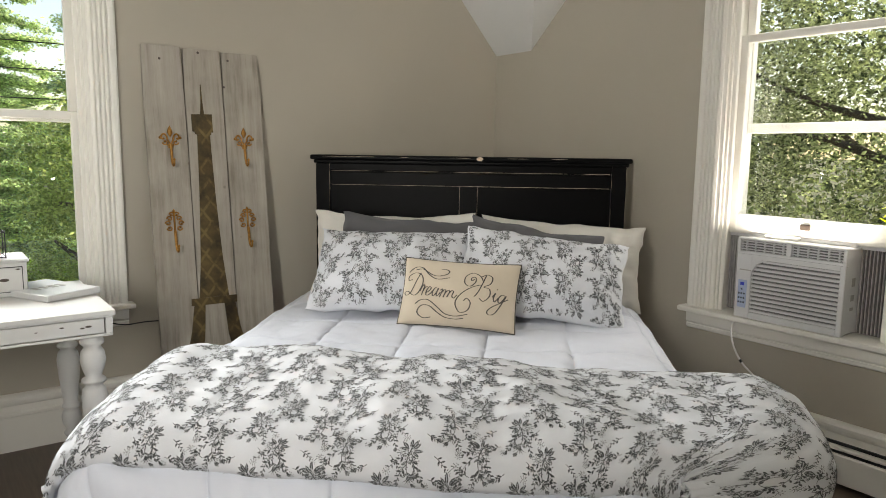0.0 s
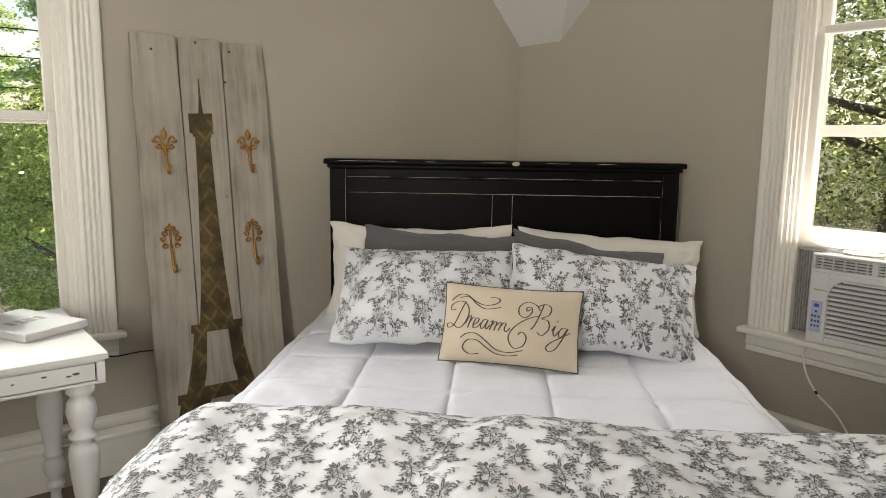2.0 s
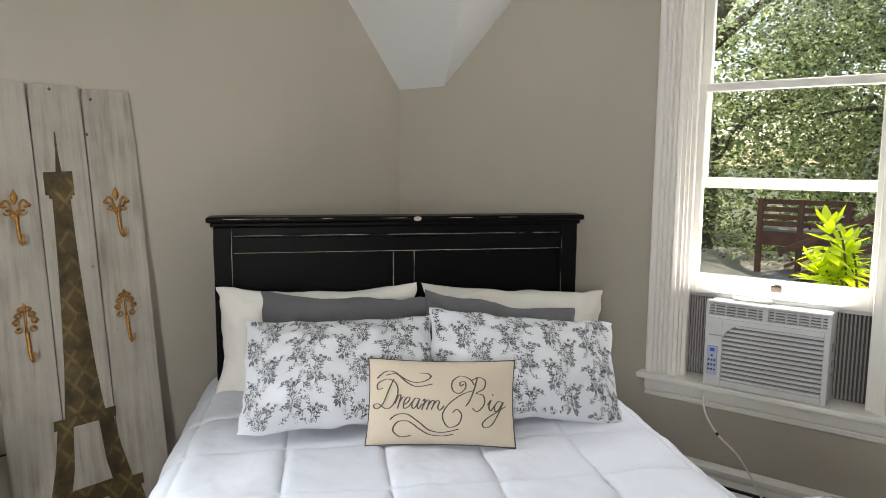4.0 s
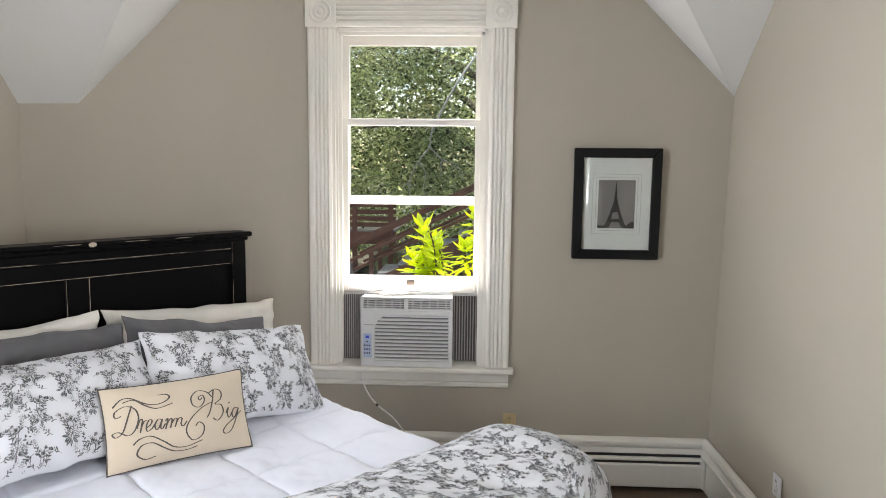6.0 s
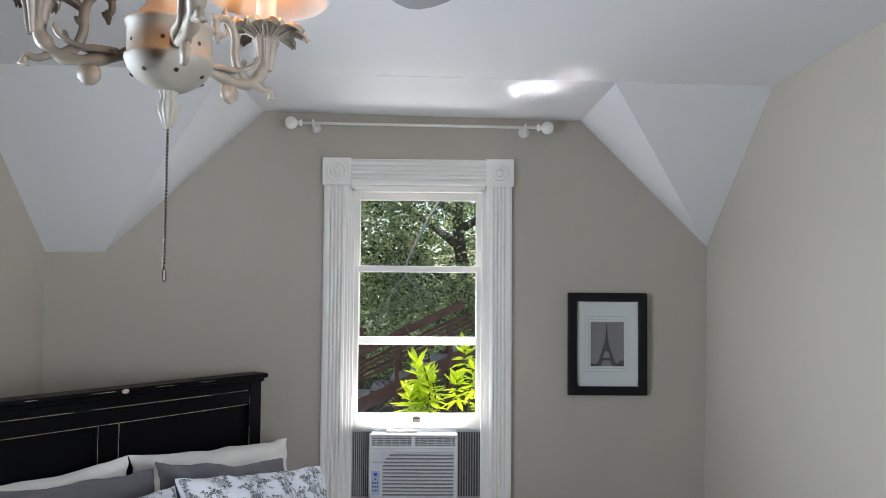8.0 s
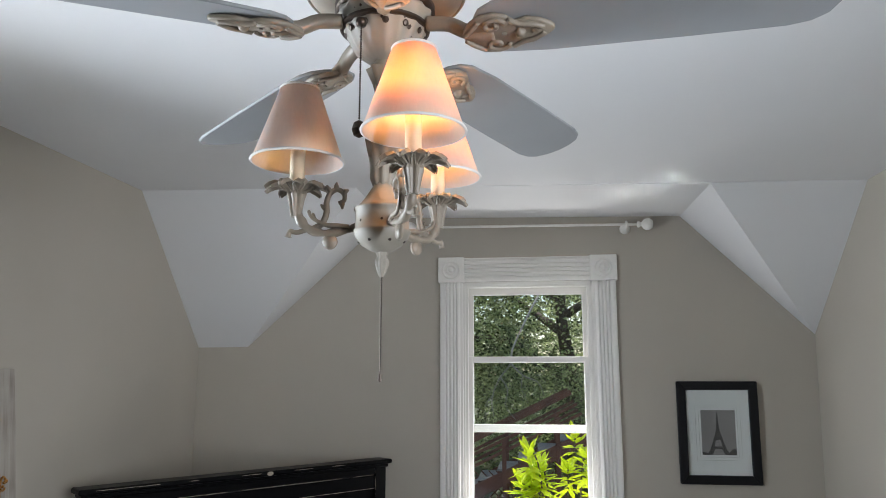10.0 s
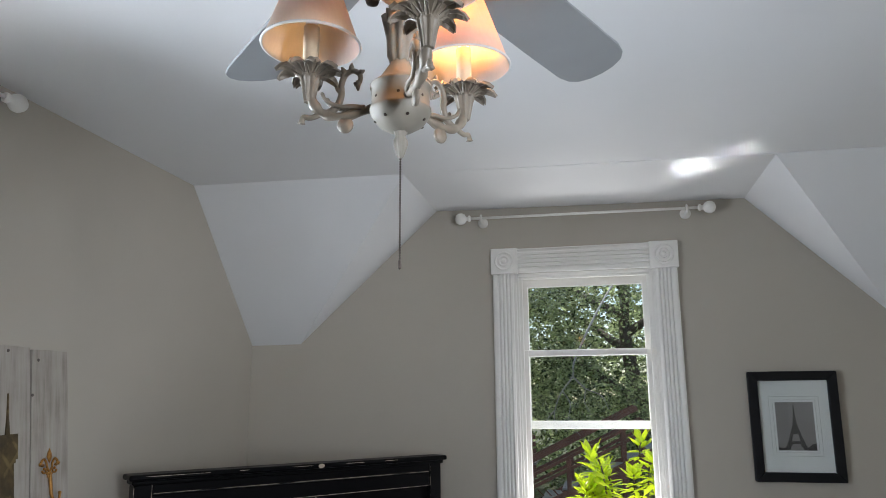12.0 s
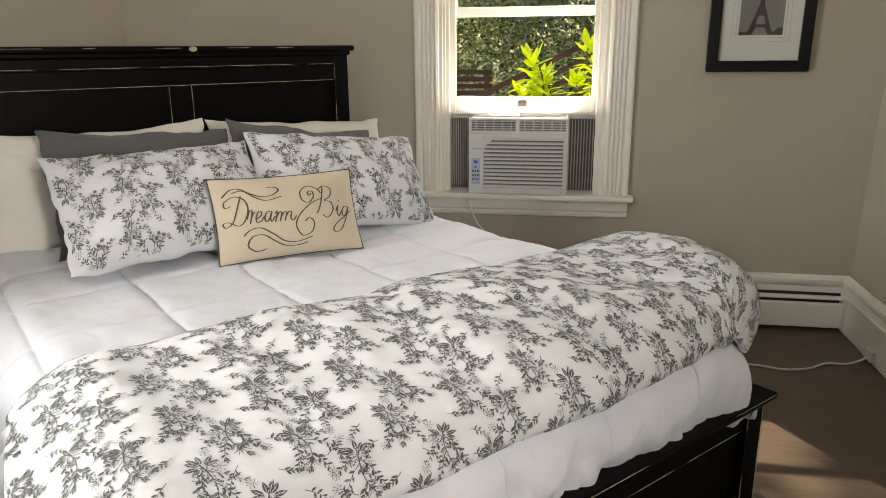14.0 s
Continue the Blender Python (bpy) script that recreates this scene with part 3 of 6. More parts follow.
def rounded_box(x0, x1, y0, y1, z0, z1, r):
    b = box(x0, x1, y0, y1, z0, z1)
    bmesh.ops.bevel(b, geom=b.edges[:], offset=r, segments=4, affect="EDGES", profile=0.5)
    uv = b.loops.layers.uv.new("UVMap")
    for f in b.faces:
        for lo in f.loops:
            lo[uv].uv = (lo.vert.co.x + lo.vert.co.z, lo.vert.co.y + lo.vert.co.z)
    return b


mattress = part("mattress", rounded_box(-0.735, 0.735, -2.03, -0.06, 0.292, 0.575, 0.05), WHITE_CLOTH, smooth=True)
mattress.matrix_basis = BED
tagged(mattress, "white mattress on the black bed frame", "mattress")


def drape(s, half, r):
    """Across the bed: arc length s from the middle gives the place across and the drop."""
    a = abs(s)
    flat = half - r
    if a <= flat:
        return s, 0.0
    k = a - flat
    if k < r * 1.45:
        t = k / r
        return math.copysign(flat + r * math.sin(t), s), -r * (1 - math.cos(t))
    t = 1.45
    rest = k - r * t
    return math.copysign(flat + r * math.sin(t) + rest * math.cos(t), s), -r * (1 - math.cos(t)) - rest * math.sin(t)


def fbm(x, y, z=0.0, s=1.0, o=3):
    return noise.fractal(Vector((x * s, y * s, z)), 1.0, 2.0, o)


def comforter_point(u, v):
    s = (u - 0.5) * 2.36
    t = v * 2.32 - 0.06                                # arc length towards the foot
    near_foot = max(0.0, min(1.0, (t - 1.3) / 0.6))
    x, dz = drape(s, 0.83 - (0.13 * near_foot if s > 0 else 0.0), 0.12)
    top = 0.622
    # round down into the footboard
    yf = 1.935
    if t < yf:
        y, ez = -t, 0.0
    else:
        k = t - yf
        r = 0.11
        if k < r * 1.5:
            y, ez = -(yf + r * math.sin(k / r)), -r * (1 - math.cos(k / r))
        else:
            y, ez = -(yf + r) - 0.01 * (k - r * 1.5), -r - (k - r * 1.5)
    # quilted squares with stitched seams, 0.30 m
    qs, qt = (s + 0.15) / 0.305, (t + 0.10) / 0.305
    d = min(abs(qs - round(qs)), 9) * 0.305
    e = abs(qt - round(qt)) * 0.305
    puff = 0.014 * (1 - math.exp(-(d / 0.011) ** 1.1)) * (1 - math.exp(-(e / 0.011) ** 1.1))
    pucker = 0.004 * fbm(s, t, 3, 16) * (math.exp(-d / 0.03) + math.exp(-e / 0.03)) + 0.006 * fbm(s, t, 0, 7) + 0.010 * fbm(s, t, 8, 2.6)
    crease = -0.0014 * max(0.0, 0.10 - abs(fbm(s + 0.4 * t, t * 0.7, 12, 6))) / 0.10
    h = puff + pucker + crease
    n = Vector((math.copysign(min(1, -dz / 0.12), s), -min(1, -ez / 0.11), 1 - min(1, max(-dz / 0.12, -ez / 0.11)) * 0.95))
    n.normalize()
    fold = 0.022 * math.sin(t * 9 + 2 * fbm(t, s, 5, 2)) * min(1, max(0, -dz - 0.1) / 0.25)
    p = Vector((x, y, top + dz + ez)) + n * h + Vector((math.copysign(fold, s), 0, 0))
    if ez < -0.05:
        low = min(1.0, (-ez - 0.05) / 0.10)
        p.y -= 0.030 * math.sin(math.pi * min(1.0, (-ez - 0.03) / 0.20)) + low * (0.022 * fbm(s, t, 2, 8) + 0.010 * fbm(s, t * 0.6, 5, 20))
        p.z += 0.014 * fbm(s, t, 2, 9)
        p.x *= 1 - 0.10 * min(1, (-ez - 0.05) / 0.12)
    p.z = max(p.z, 0.05, 0.375 * min(1.0, max(0.0, (t - 1.45) / 0.35)) if s > 0 else 0.0)
    return p, (s, t)


bm = sheet(300, 290, comforter_point)
comforter = part("comforter", bm, WHITE_CLOTH, smooth=True)
comforter.matrix_basis = BED
tagged(comforter, "white quilted comforter with stitched squares, spread over the bed", "comforter")
comforter.modifiers.new("thickness", "SOLIDIFY").thickness = 0.012

DUVET_LINE = curve_pts([(0, -1.62, 0.655), (0, -1.46, 0.650), (0, -1.405, 0.668), (0, -1.45, 0.702), (0, -1.56, 0.732), (0, -1.70, 0.738), (0, -1.86, 0.722), (0, -1.98, 0.695),
                        (0, -2.060, 0.650), (0, -2.088, 0.606), (0, -2.062, 0.574), (0, -1.96, 0.586)], 12)
_acc = [0.0]
for _a, _b in zip(DUVET_LINE, DUVET_LINE[1:]):
    _acc.append(_acc[-1] + (_b - _a).length)


def duvet_point(u, v):
    a = v * _acc[-1]
    i = max(k for k in range(len(_acc)) if _acc[k] <= a + 1e-9)
    i = min(i, len(_acc) - 2)
    f = (a - _acc[i]) / (_acc[i + 1] - _acc[i])
    q = DUVET_LINE[i].lerp(DUVET_LINE[i + 1], f)
    s = -1.28 + u * 2.58
    roll, curl = 0.93, 0.135                          # towards the wall the fold closes in a round end
    if s > roll:
        turn = (s - roll) / curl
        big = max(0.02, q.z - 0.595)
        x, dz = roll + big * math.sin(turn), 0.595 + big * math.cos(turn) - q.z
    else:
        x, dz = drape(s, 0.885 if s < 0 else 2.0, 0.19)
    if s > 0.2:                                        # its corner over the footboard is rounded off
        k, f = max(0.0, min(1.0, (-1.84 - q.y) / 0.24)), min(1.0, (s - 0.2) / 0.75)
        x -= 0.30 * k * k * f * f
    over = max(0.0, q.z - 0.62) / 0.11
    # a loose end rolls in
    y, z = q.y, q.z + dz
    y += 0.03 * fbm(s, a, 1, 1.6) + 0.012 * fbm(s, a, 2, 5)
    z += (0.020 * fbm(s, a, 4, 2.2) + 0.010 * fbm(s, a, 6, 6)) * min(1, max(0.2, over))
    ridge = 0.012 * math.sin(3.2 * s + 6 * y + 3 * fbm(s, y, 9, 1.5))
    z += ridge * min(1, max(0, over)) - 0.028 * min(1.0, max(0.0, (s - 0.1) / 0.5)) * min(1.0, over)
    if dz < -0.1 and s < 0:
        x -= 0.02 * math.sin(y * 14 + 2 * fbm(y, z, 3, 3))
        y -= 0.05 * min(1, (-dz - 0.1) / 0.4)
    return Vector((x, y, max(z, 0.06))), (s, a)


bm = sheet(200, 150, duvet_point)
duvet = thing("duvet", "white duvet with grey floral print, folded over the bed's foot", "duvet", BED)
cover = part("cover", bm, FLORAL, duvet, smooth=True)
cover_hem = cover.modifiers.new("thickness", "SOLIDIFY")
cover_hem.thickness, cover_hem.offset = 0.010, 1


# the print: sprays of stems, leaves and blossoms, drawn flat in metres and laid on the cloth
def leaf_shape(x, y, a, ln, w):
    c, s = math.cos(a), math.sin(a)
    return [(x + c * u * ln - s * v * w * ln, y + s * u * ln + c * v * w * ln) for u, v in ((0, 0), (0.28, 0.42), (0.6, 0.5), (0.86, 0.2), (1, 0), (0.86, -0.2), (0.6, -0.5), (0.28, -0.42))]


def half_leaf(x, y, a, ln, w, side):
    c, s = math.cos(a), math.sin(a)
    return [(x + c * u * ln - s * side * v * w * ln, y + s * u * ln + c * side * v * w * ln) for u, v in ((0.02, 0.05), (0.28, 0.46), (0.58, 0.52), (0.84, 0.26), (1, 0.0), (0.6, 0.07), (0.3, 0.07))]


def ribbon(pts, w0, w1):
    out = []
    k = len(pts) - 1
    side = []
    for i, p in enumerate(pts):
        q, r = pts[max(i - 1, 0)], pts[min(i + 1, k)]
        dx, dy = r[0] - q[0], r[1] - q[1]
        d = math.hypot(dx, dy) or 1
        w = w0 + (w1 - w0) * i / k
        side.append(((p[0] - dy / d * w, p[1] + dx / d * w), (p[0] + dy / d * w, p[1] - dx / d * w)))
    for (a, b), (c, d) in zip(side, side[1:]):
        out.append([a, b, d, c])
    return out


def bend(x, y, a, ln, curl, n=6):
    pts = [(x, y)]
    for i in range(n):
        x += math.cos(a) * ln / n
        y += math.sin(a) * ln / n
        a += curl / n
        pts.append((x, y))
    return pts, a


def split_leaf(x, y, a, ln, w, polys):
    """A leaf in two halves, the rib between them left white."""
    for sd in (-1, 1):
        polys.append(half_leaf(x, y, a, ln, w, sd))


def peony(x, y, r, rg, polys):
    """A full blossom: rings of petals with white between them."""
    a0 = rg.uniform(0, 6.28)
    for n, at, ln, w in ((4, 0.06, 0.34, 0.62), (6, 0.38, 0.34, 0.50), (8, 0.66, 0.40, 0.44)):
        for k in range(n):
            a = a0 + at + 6.283 * (k + rg.uniform(-0.12, 0.12)) / n
            split_leaf(x + math.cos(a) * r * at, y + math.sin(a) * r * at, a + rg.uniform(-0.2, 0.2), r * ln * rg.uniform(0.85, 1.15), w, polys)


def tulip(x, y, a, ln, polys):
    for d, k, w in ((0.0, 1.0, 0.34), (-0.42, 0.86, 0.26), (0.42, 0.86, 0.26)):
        split_leaf(x, y, a + d, ln * k, w, polys)


def twig(x, y, a, ln, curl, pairs, leaf, rg, polys, tip="tulip"):
    """A thin stem with leaves in turn along both sides, smaller towards its tip."""
    n = pairs * 2 + 2
    pts, end = bend(x, y, a, ln, curl, n)
    polys += ribbon(pts, 0.0010, 0.0005)
    for j in range(2, n):
        d = math.atan2(pts[j][1] - pts[j - 1][1], pts[j][0] - pts[j - 1][0])
        sd = 1 if j % 2 else -1
        polys.append(leaf_shape(pts[j][0], pts[j][1], d + sd * rg.uniform(0.6, 1.05), leaf * rg.uniform(0.8, 1.2) * (1.15 - 0.4 * j / n), rg.uniform(0.30, 0.42)))
    if tip == "tulip":
        tulip(pts[-1][0], pts[-1][1], end, leaf * 1.1, polys)
    elif tip == "bloom":
        peony(pts[-1][0] + 0.008 * math.cos(end), pts[-1][1] + 0.008 * math.sin(end), rg.uniform(0.0105, 0.0135), rg, polys)
    else:
        polys.append(leaf_shape(pts[-1][0], pts[-1][1], end, leaf * 1.1, 0.40))


def bouquet(x, y, a, size, curl, rg):
    """A tall spray: a bowed stalk, dense blossoms and broad leaves low on it, leafy side stems, arching blades and a bud on top."""
    polys = []
    stalk, end = bend(x, y, a, size, curl, 10)
    polys += ribbon(stalk, 0.0017, 0.0009)
    bx, by = stalk[2]
    peony(bx, by, 0.0215, rg, polys)
    peony(bx + 0.027 * math.cos(a + 1.3), by + 0.027 * math.sin(a + 1.3), 0.0150, rg, polys)
    peony(bx + 0.028 * math.cos(a - 1.2), by + 0.028 * math.sin(a - 1.2), 0.0165, rg, polys)
    peony(stalk[5][0] + 0.010 * math.cos(end + 1.5), stalk[5][1] + 0.010 * math.sin(end + 1.5), 0.0125, rg, polys)
    for k in range(7):
        ta = a + math.pi + (k - 3) * 0.55 + rg.uniform(-0.15, 0.15)
        split_leaf(stalk[1][0] + 0.008 * math.cos(ta), stalk[1][1] + 0.008 * math.sin(ta), ta, rg.uniform(0.022, 0.036), rg.uniform(0.30, 0.40), polys)
    for k, (i, sd, ln, tip) in enumerate(((2, 1, 0.72, "bloom"), (3, -1, 0.78, "tulip"), (5, 1, 0.56, "tulip"), (7, -1, 0.52, "bloom"), (1, -1, 0.60, "bloom"))):
        p, q = stalk[i], stalk[i + 1]
        d = math.atan2(q[1] - p[1], q[0] - p[0])
        twig(p[0], p[1], d + sd * rg.uniform(0.75, 1.05), size * ln, -sd * rg.uniform(0.2, 1.1), 3, 0.0165, rg, polys, tip)
    for i in (4, 7):
        d = math.atan2(stalk[i + 1][1] - stalk[i][1], stalk[i + 1][0] - stalk[i][0])
        for sd in (-1, 1):
            split_leaf(stalk[i][0], stalk[i][1], d + sd * rg.uniform(0.7, 1.0), rg.uniform(0.016, 0.024), 0.30, polys)
    for k in range(8):
        bl, _ = bend(stalk[8][0], stalk[8][1], end + (k - 3.5) * 0.24 + rg.uniform(-0.1, 0.1), size * rg.uniform(0.18, 0.30), (k - 3.5) * 0.35, 5)
        polys += ribbon(bl, 0.0021, 0.0003)
    tulip(stalk[-1][0], stalk[-1][1], end, 0.022, polys)
    return polys


def print_tile():
    rg = random.Random(12)
    w, h = 0.215, 0.225
    polys = []
    for x, y, a, sz, cu in ((0.050, 0.010, 2.05, 0.115, -1.1), (0.160, 0.110, 1.05, 0.110, 1.2)):
        polys += bouquet(x, y, a, sz, cu, rg)
    for x, y, a, ln, tip in ((0.120, 0.035, 0.6, 0.055, "bloom"), (0.205, 0.060, 1.9, 0.045, "tulip"), (0.020, 0.150, 2.4, 0.055, "bloom"), (0.090, 0.190, 0.7, 0.045, "tulip"), (0.200, 0.205, -0.5, 0.045, "bloom"), (0.105, 0.100, 0.2, 0.040, "tulip")):
        twig(x, y, a, ln, rg.uniform(-0.9, 0.9), 3, 0.0140, rg, polys, tip)
    k = 0.73
    return [[(px * k, py * k) for px, py in p] for p in polys], w * k, h * k


TILE, TILE_W, TILE_H = print_tile()


def lay_print(name, x0, x1, y0, y1, place, parent, shift=(0, 0), turn=0.0):
    """The print over the flat stretch x0..x1, y0..y1; place maps arrays of flat x, y to the cloth's surface."""
    verts, faces = [], []
    c, s = math.cos(turn), math.sin(turn)
    reach = math.hypot(x1 - x0, y1 - y0)
    for i in range(-int(reach / TILE_W) - 2, int(reach / TILE_W) + 3):
        for j in range(-int(reach / TILE_H) - 2, int(reach / TILE_H) + 3):
            ox, oy = i * TILE_W + shift[0], j * TILE_H + shift[1] + (TILE_H / 2 if i % 2 else 0)
            for poly in TILE:
                if i % 2:                              # every other column is the mirror image
                    poly = [(TILE_W - px, py) for px, py in reversed(poly)]
                q = [((x0 + x1) / 2 + c * (px + ox) - s * (py + oy), (y0 + y1) / 2 + s * (px + ox) + c * (py + oy)) for px, py in poly]
                if min(p[0] for p in q) > x0 and max(p[0] for p in q) < x1 and min(p[1] for p in q) > y0 and max(p[1] for p in q) < y1:
                    faces.append(list(range(len(verts), len(verts) + len(q))))
                    verts += q
    flat = np.array(verts)
    me = bpy.data.meshes.new(name)
    me.from_pydata(place(flat[:, 0], flat[:, 1]).tolist(), [], faces)
    me.materials.append(PRINT)
    ob = new(name, me)
    ob.parent = parent
    return tagged(ob, "grey-black printed flower sprays", kind="stuff")


def on_grid(P, fi, fj, lift):
    """Places on a grid of points, by fractional column and row, lifted off it."""
    nj, ni = P.shape[0] - 1, P.shape[1] - 1
    i = np.clip(fi.astype(int), 0, ni - 1)
    j = np.clip(fj.astype(int), 0, nj - 1)
    a, b = (fi - i)[:, None], (fj - j)[:, None]
    p00, p10, p01, p11 = P[j, i], P[j, i + 1], P[j + 1, i], P[j + 1, i + 1]
    p = (p00 * (1 - a) + p10 * a) * (1 - b) + (p01 * (1 - a) + p11 * a) * b
    n = np.cross(p10 - p00 + p11 - p01, p01 - p00 + p11 - p10)
    n /= np.linalg.norm(n, axis=1)[:, None] + 1e-12
    return p + n * lift


DUVET_GRID = np.array([[duvet_point(i / 200, j / 150)[0][:] for i in range(201)] for j in range(151)])
lay_print("floral_print", -1.27, 1.28, 0.10, _acc[-1] - 0.10,
          lambda x, y: on_grid(DUVET_GRID, (x + 1.28) / 2.58 * 200, y / _acc[-1] * 150, -0.0013), duvet)


def pillow_prof(a, c):
    """How full a pillow is at a place of its face, 0 at the seams."""
    return ((1 - abs(a) ** 2.5) * (1 - abs(c) ** 2.2)) ** 0.58


def pillow_at(u, v, side, w, h, t, seed, ear, wr):
    """A place on a pillow's face and its UV."""
    a, c = 2 * u - 1, 2 * v - 1
    pinch_x = 1 - ear * (1 - abs(c) ** 2.2) * 0.5
    pinch_z = 1 - ear * (1 - abs(a) ** 2.2) * 0.8
    x = a * w / 2 * pinch_x
    z = c * h / 2 * pinch_z
    prof = pillow_prof(a, c)
    y = side * (t / 2) * prof
    edge = 1 - prof
    y += side * wr * (0.016 * fbm(a, c, seed + side, 1.5) + 0.008 * fbm(a * 1.0, c, seed + 3 * side, 4.0) + 0.004 * math.sin(14 * a + 8 * c + 4 * fbm(a, c, seed, 1.2)) * (0.3 + abs(a)) - 0.009 * max(0.0, 0.16 - abs(fbm(a * 0.8 + 0.5 * c, c - 0.3 * a, seed + 5 * side, 2.4))) / 0.16) * min(1, prof * 2.2)
    x += wr * (0.016 * fbm(a, c, seed + 11, 2.0) * edge - 0.004 * a * abs(a * c) ** 3)
    z += wr * (0.015 * fbm(a * 1.3, c * 0.6, seed + 17, 1.5) - 0.004 * c * abs(a * c) ** 4)
    return Vector((x, y, z + h / 2)), (x + seed * 0.37, z + seed * 0.61)


def pillow_bm(w, h, t, seed, nx=44, ny=32, ear=0.10, wr=1.0):
    """A soft pillow in the x-z plane, its face to -y, standing on z = 0."""
    b = bmesh.new()
    uv = b.loops.layers.uv.new("UVMap")

    for side in (-1, 1):
        g = []
        for j in range(ny + 1):
            row = []
            for i in range(nx + 1):
                u = 0.5 - 0.5 * math.cos(math.pi * i / nx)
                v = 0.5 - 0.5 * math.cos(math.pi * j / ny)
                p, tx = pillow_at(u, v, side, w, h, t, seed, ear, wr)
                row.append((b.verts.new(p), tx))
            g.append(row)
        for j in range(ny):
            for i in range(nx):
                q = [g[j][i], g[j][i + 1], g[j + 1][i + 1], g[j + 1][i]]
                if side > 0:
                    q.reverse()
                f = b.faces.new([k[0] for k in q])
                for lo, k in zip(f.loops, q):
                    lo[uv].uv = k[1]
    bmesh.ops.remove_doubles(b, verts=b.verts[:], dist=0.0008)
    return b


def pillow(label, w, h, t, seed, x, y, z, lean, roll, turn, material, ear=0.12, printed=False):
    m = BED @ pose(x, y, z, lean, roll, turn)
    if not printed:
        ob = part("pillow", pillow_bm(w, h, t, seed, ear=ear), material, smooth=True)
        ob.matrix_basis = m
        return tagged(ob, label, "pillow", "pillows on the bed")
    th = thing("pillow", label, "pillow", m, "pillows on the bed")
    part("pillowcase", pillow_bm(w, h, t, seed, ear=ear), material, th, smooth=True)
    grid = np.array([[pillow_at(0.5 - 0.5 * math.cos(math.pi * i / 44), 0.5 - 0.5 * math.cos(math.pi * j / 32), -1, w, h, t, seed, ear, 1.0)[0][:] for i in range(45)] for j in range(33)])
    lay_print("floral_print", -w / 2 + 0.008, w / 2 - 0.008, -h / 2 + 0.008, h / 2 - 0.008,
              lambda px, pz: on_grid(grid, np.arccos(np.clip(-2 * px / w, -1, 1)) / math.pi * 44, np.arccos(np.clip(-2 * pz / h, -1, 1)) / math.pi * 32, 0.0018), th, (0.07 * seed, 0.05 * seed), 0.15 * (seed - 5.5))
    return th


# lean: the head tips back towards the headboard
pillow("cream white pillow leaning on the black headboard", 0.82, 0.455, 0.20, 1, -0.355, -0.215, 0.600, -17, -0.5, 0, PILLOW_CLOTH, 0.16)
pillow("cream white pillow leaning on the black headboard", 0.81, 0.435, 0.20, 2, 0.445, -0.19, 0.600, -20, 3, -3, PILLOW_CLOTH, 0.14)
pillow("charcoal grey pillow between white and floral pillows", 0.66, 0.455, 0.14, 3, -0.265, -0.455, 0.622, -26, 3.5, 2, GREY_CLOTH, 0.14)
pillow("charcoal grey pillow between white and floral pillows", 0.61, 0.425, 0.14, 4, 0.285, -0.525, 0.636, -27, 8, -3, GREY_CLOTH, 0.16)
pillow("white pillow with grey floral print, leaning back", 0.675, 0.430, 0.21, 5, -0.276, -0.775, 0.672, -43, 0.5, 1, FLORAL, 0.13, True)
pillow("white pillow with grey floral print, leaning back", 0.70, 0.405, 0.21, 6, 0.345, -0.750, 0.660, -37, 6, -2, FLORAL, 0.11, True)

# ---------------------------------------------------------------- outdoors
GROUND = painted("dry_grass_ground", (0.09, 0.10, 0.04), 0.95, 0.3, 30, 0.3, 0.4)


def ground_z(x, y):
    """The street side lies low; the garden rises behind the house."""
    k = max(0.0, min(1.0, (y - 2.0) / 5.0))
    j = max(0.0, min(1.0, (x + 14.0) / 8.0))
    return -3.0 + 2.5 * (k * k * (3 - 2 * k)) * (j * j * (3 - 2 * j))


def ground_sheet():
    b = bmesh.new()
    xs = [-900, -300, -100, -60] + [-40 + 2 * i for i in range(36)] + [50, 100, 300, 900]
    ys = [-900, -300, -100, -40] + [-24 + 2 * i for i in range(30)] + [60, 100, 300, 900]
    g = [[b.verts.new((x, y, ground_z(x, y) + (0.06 * fbm(x, y, 0, 0.5) if abs(x) < 40 and abs(y) < 40 else 0))) for x in xs] for y in ys]
    for j in range(len(ys) - 1):
        for i in range(len(xs) - 1):
            b.faces.new((g[j][i], g[j][i + 1], g[j + 1][i + 1], g[j + 1][i]))
    return b


tagged(part("ground", ground_sheet(), GROUND, smooth=True), "grassy ground with leaf litter round the house", "ground", kind="structure")


def leaf_mat(name, dark, light, trans):
    n = Net(name)
    geo = n.node("ShaderNodeNewGeometry")
    rnd = geo.outputs["Random Per Island"]
    col = n.ramp(rnd, (0.0, dark), (0.6, light), (1.0, tuple(min(1, c * 1.5) for c in light)))
    n.set(col, 0.16)
    tr = n.t.nodes.new("ShaderNodeBsdfTranslucent")
    n.put(tr.inputs["Color"], n.mix(1.0, col, trans, "MULTIPLY"))
    ms = n.t.nodes.new("ShaderNodeMixShader")
    ms.inputs[0].default_value = 0.6
    n.t.links.new(n.b.outputs[0], ms.inputs[1])
    n.t.links.new(tr.outputs[0], ms.inputs[2])
    n.t.links.new(ms.outputs[0], n.out.inputs["Surface"])
    return n.m


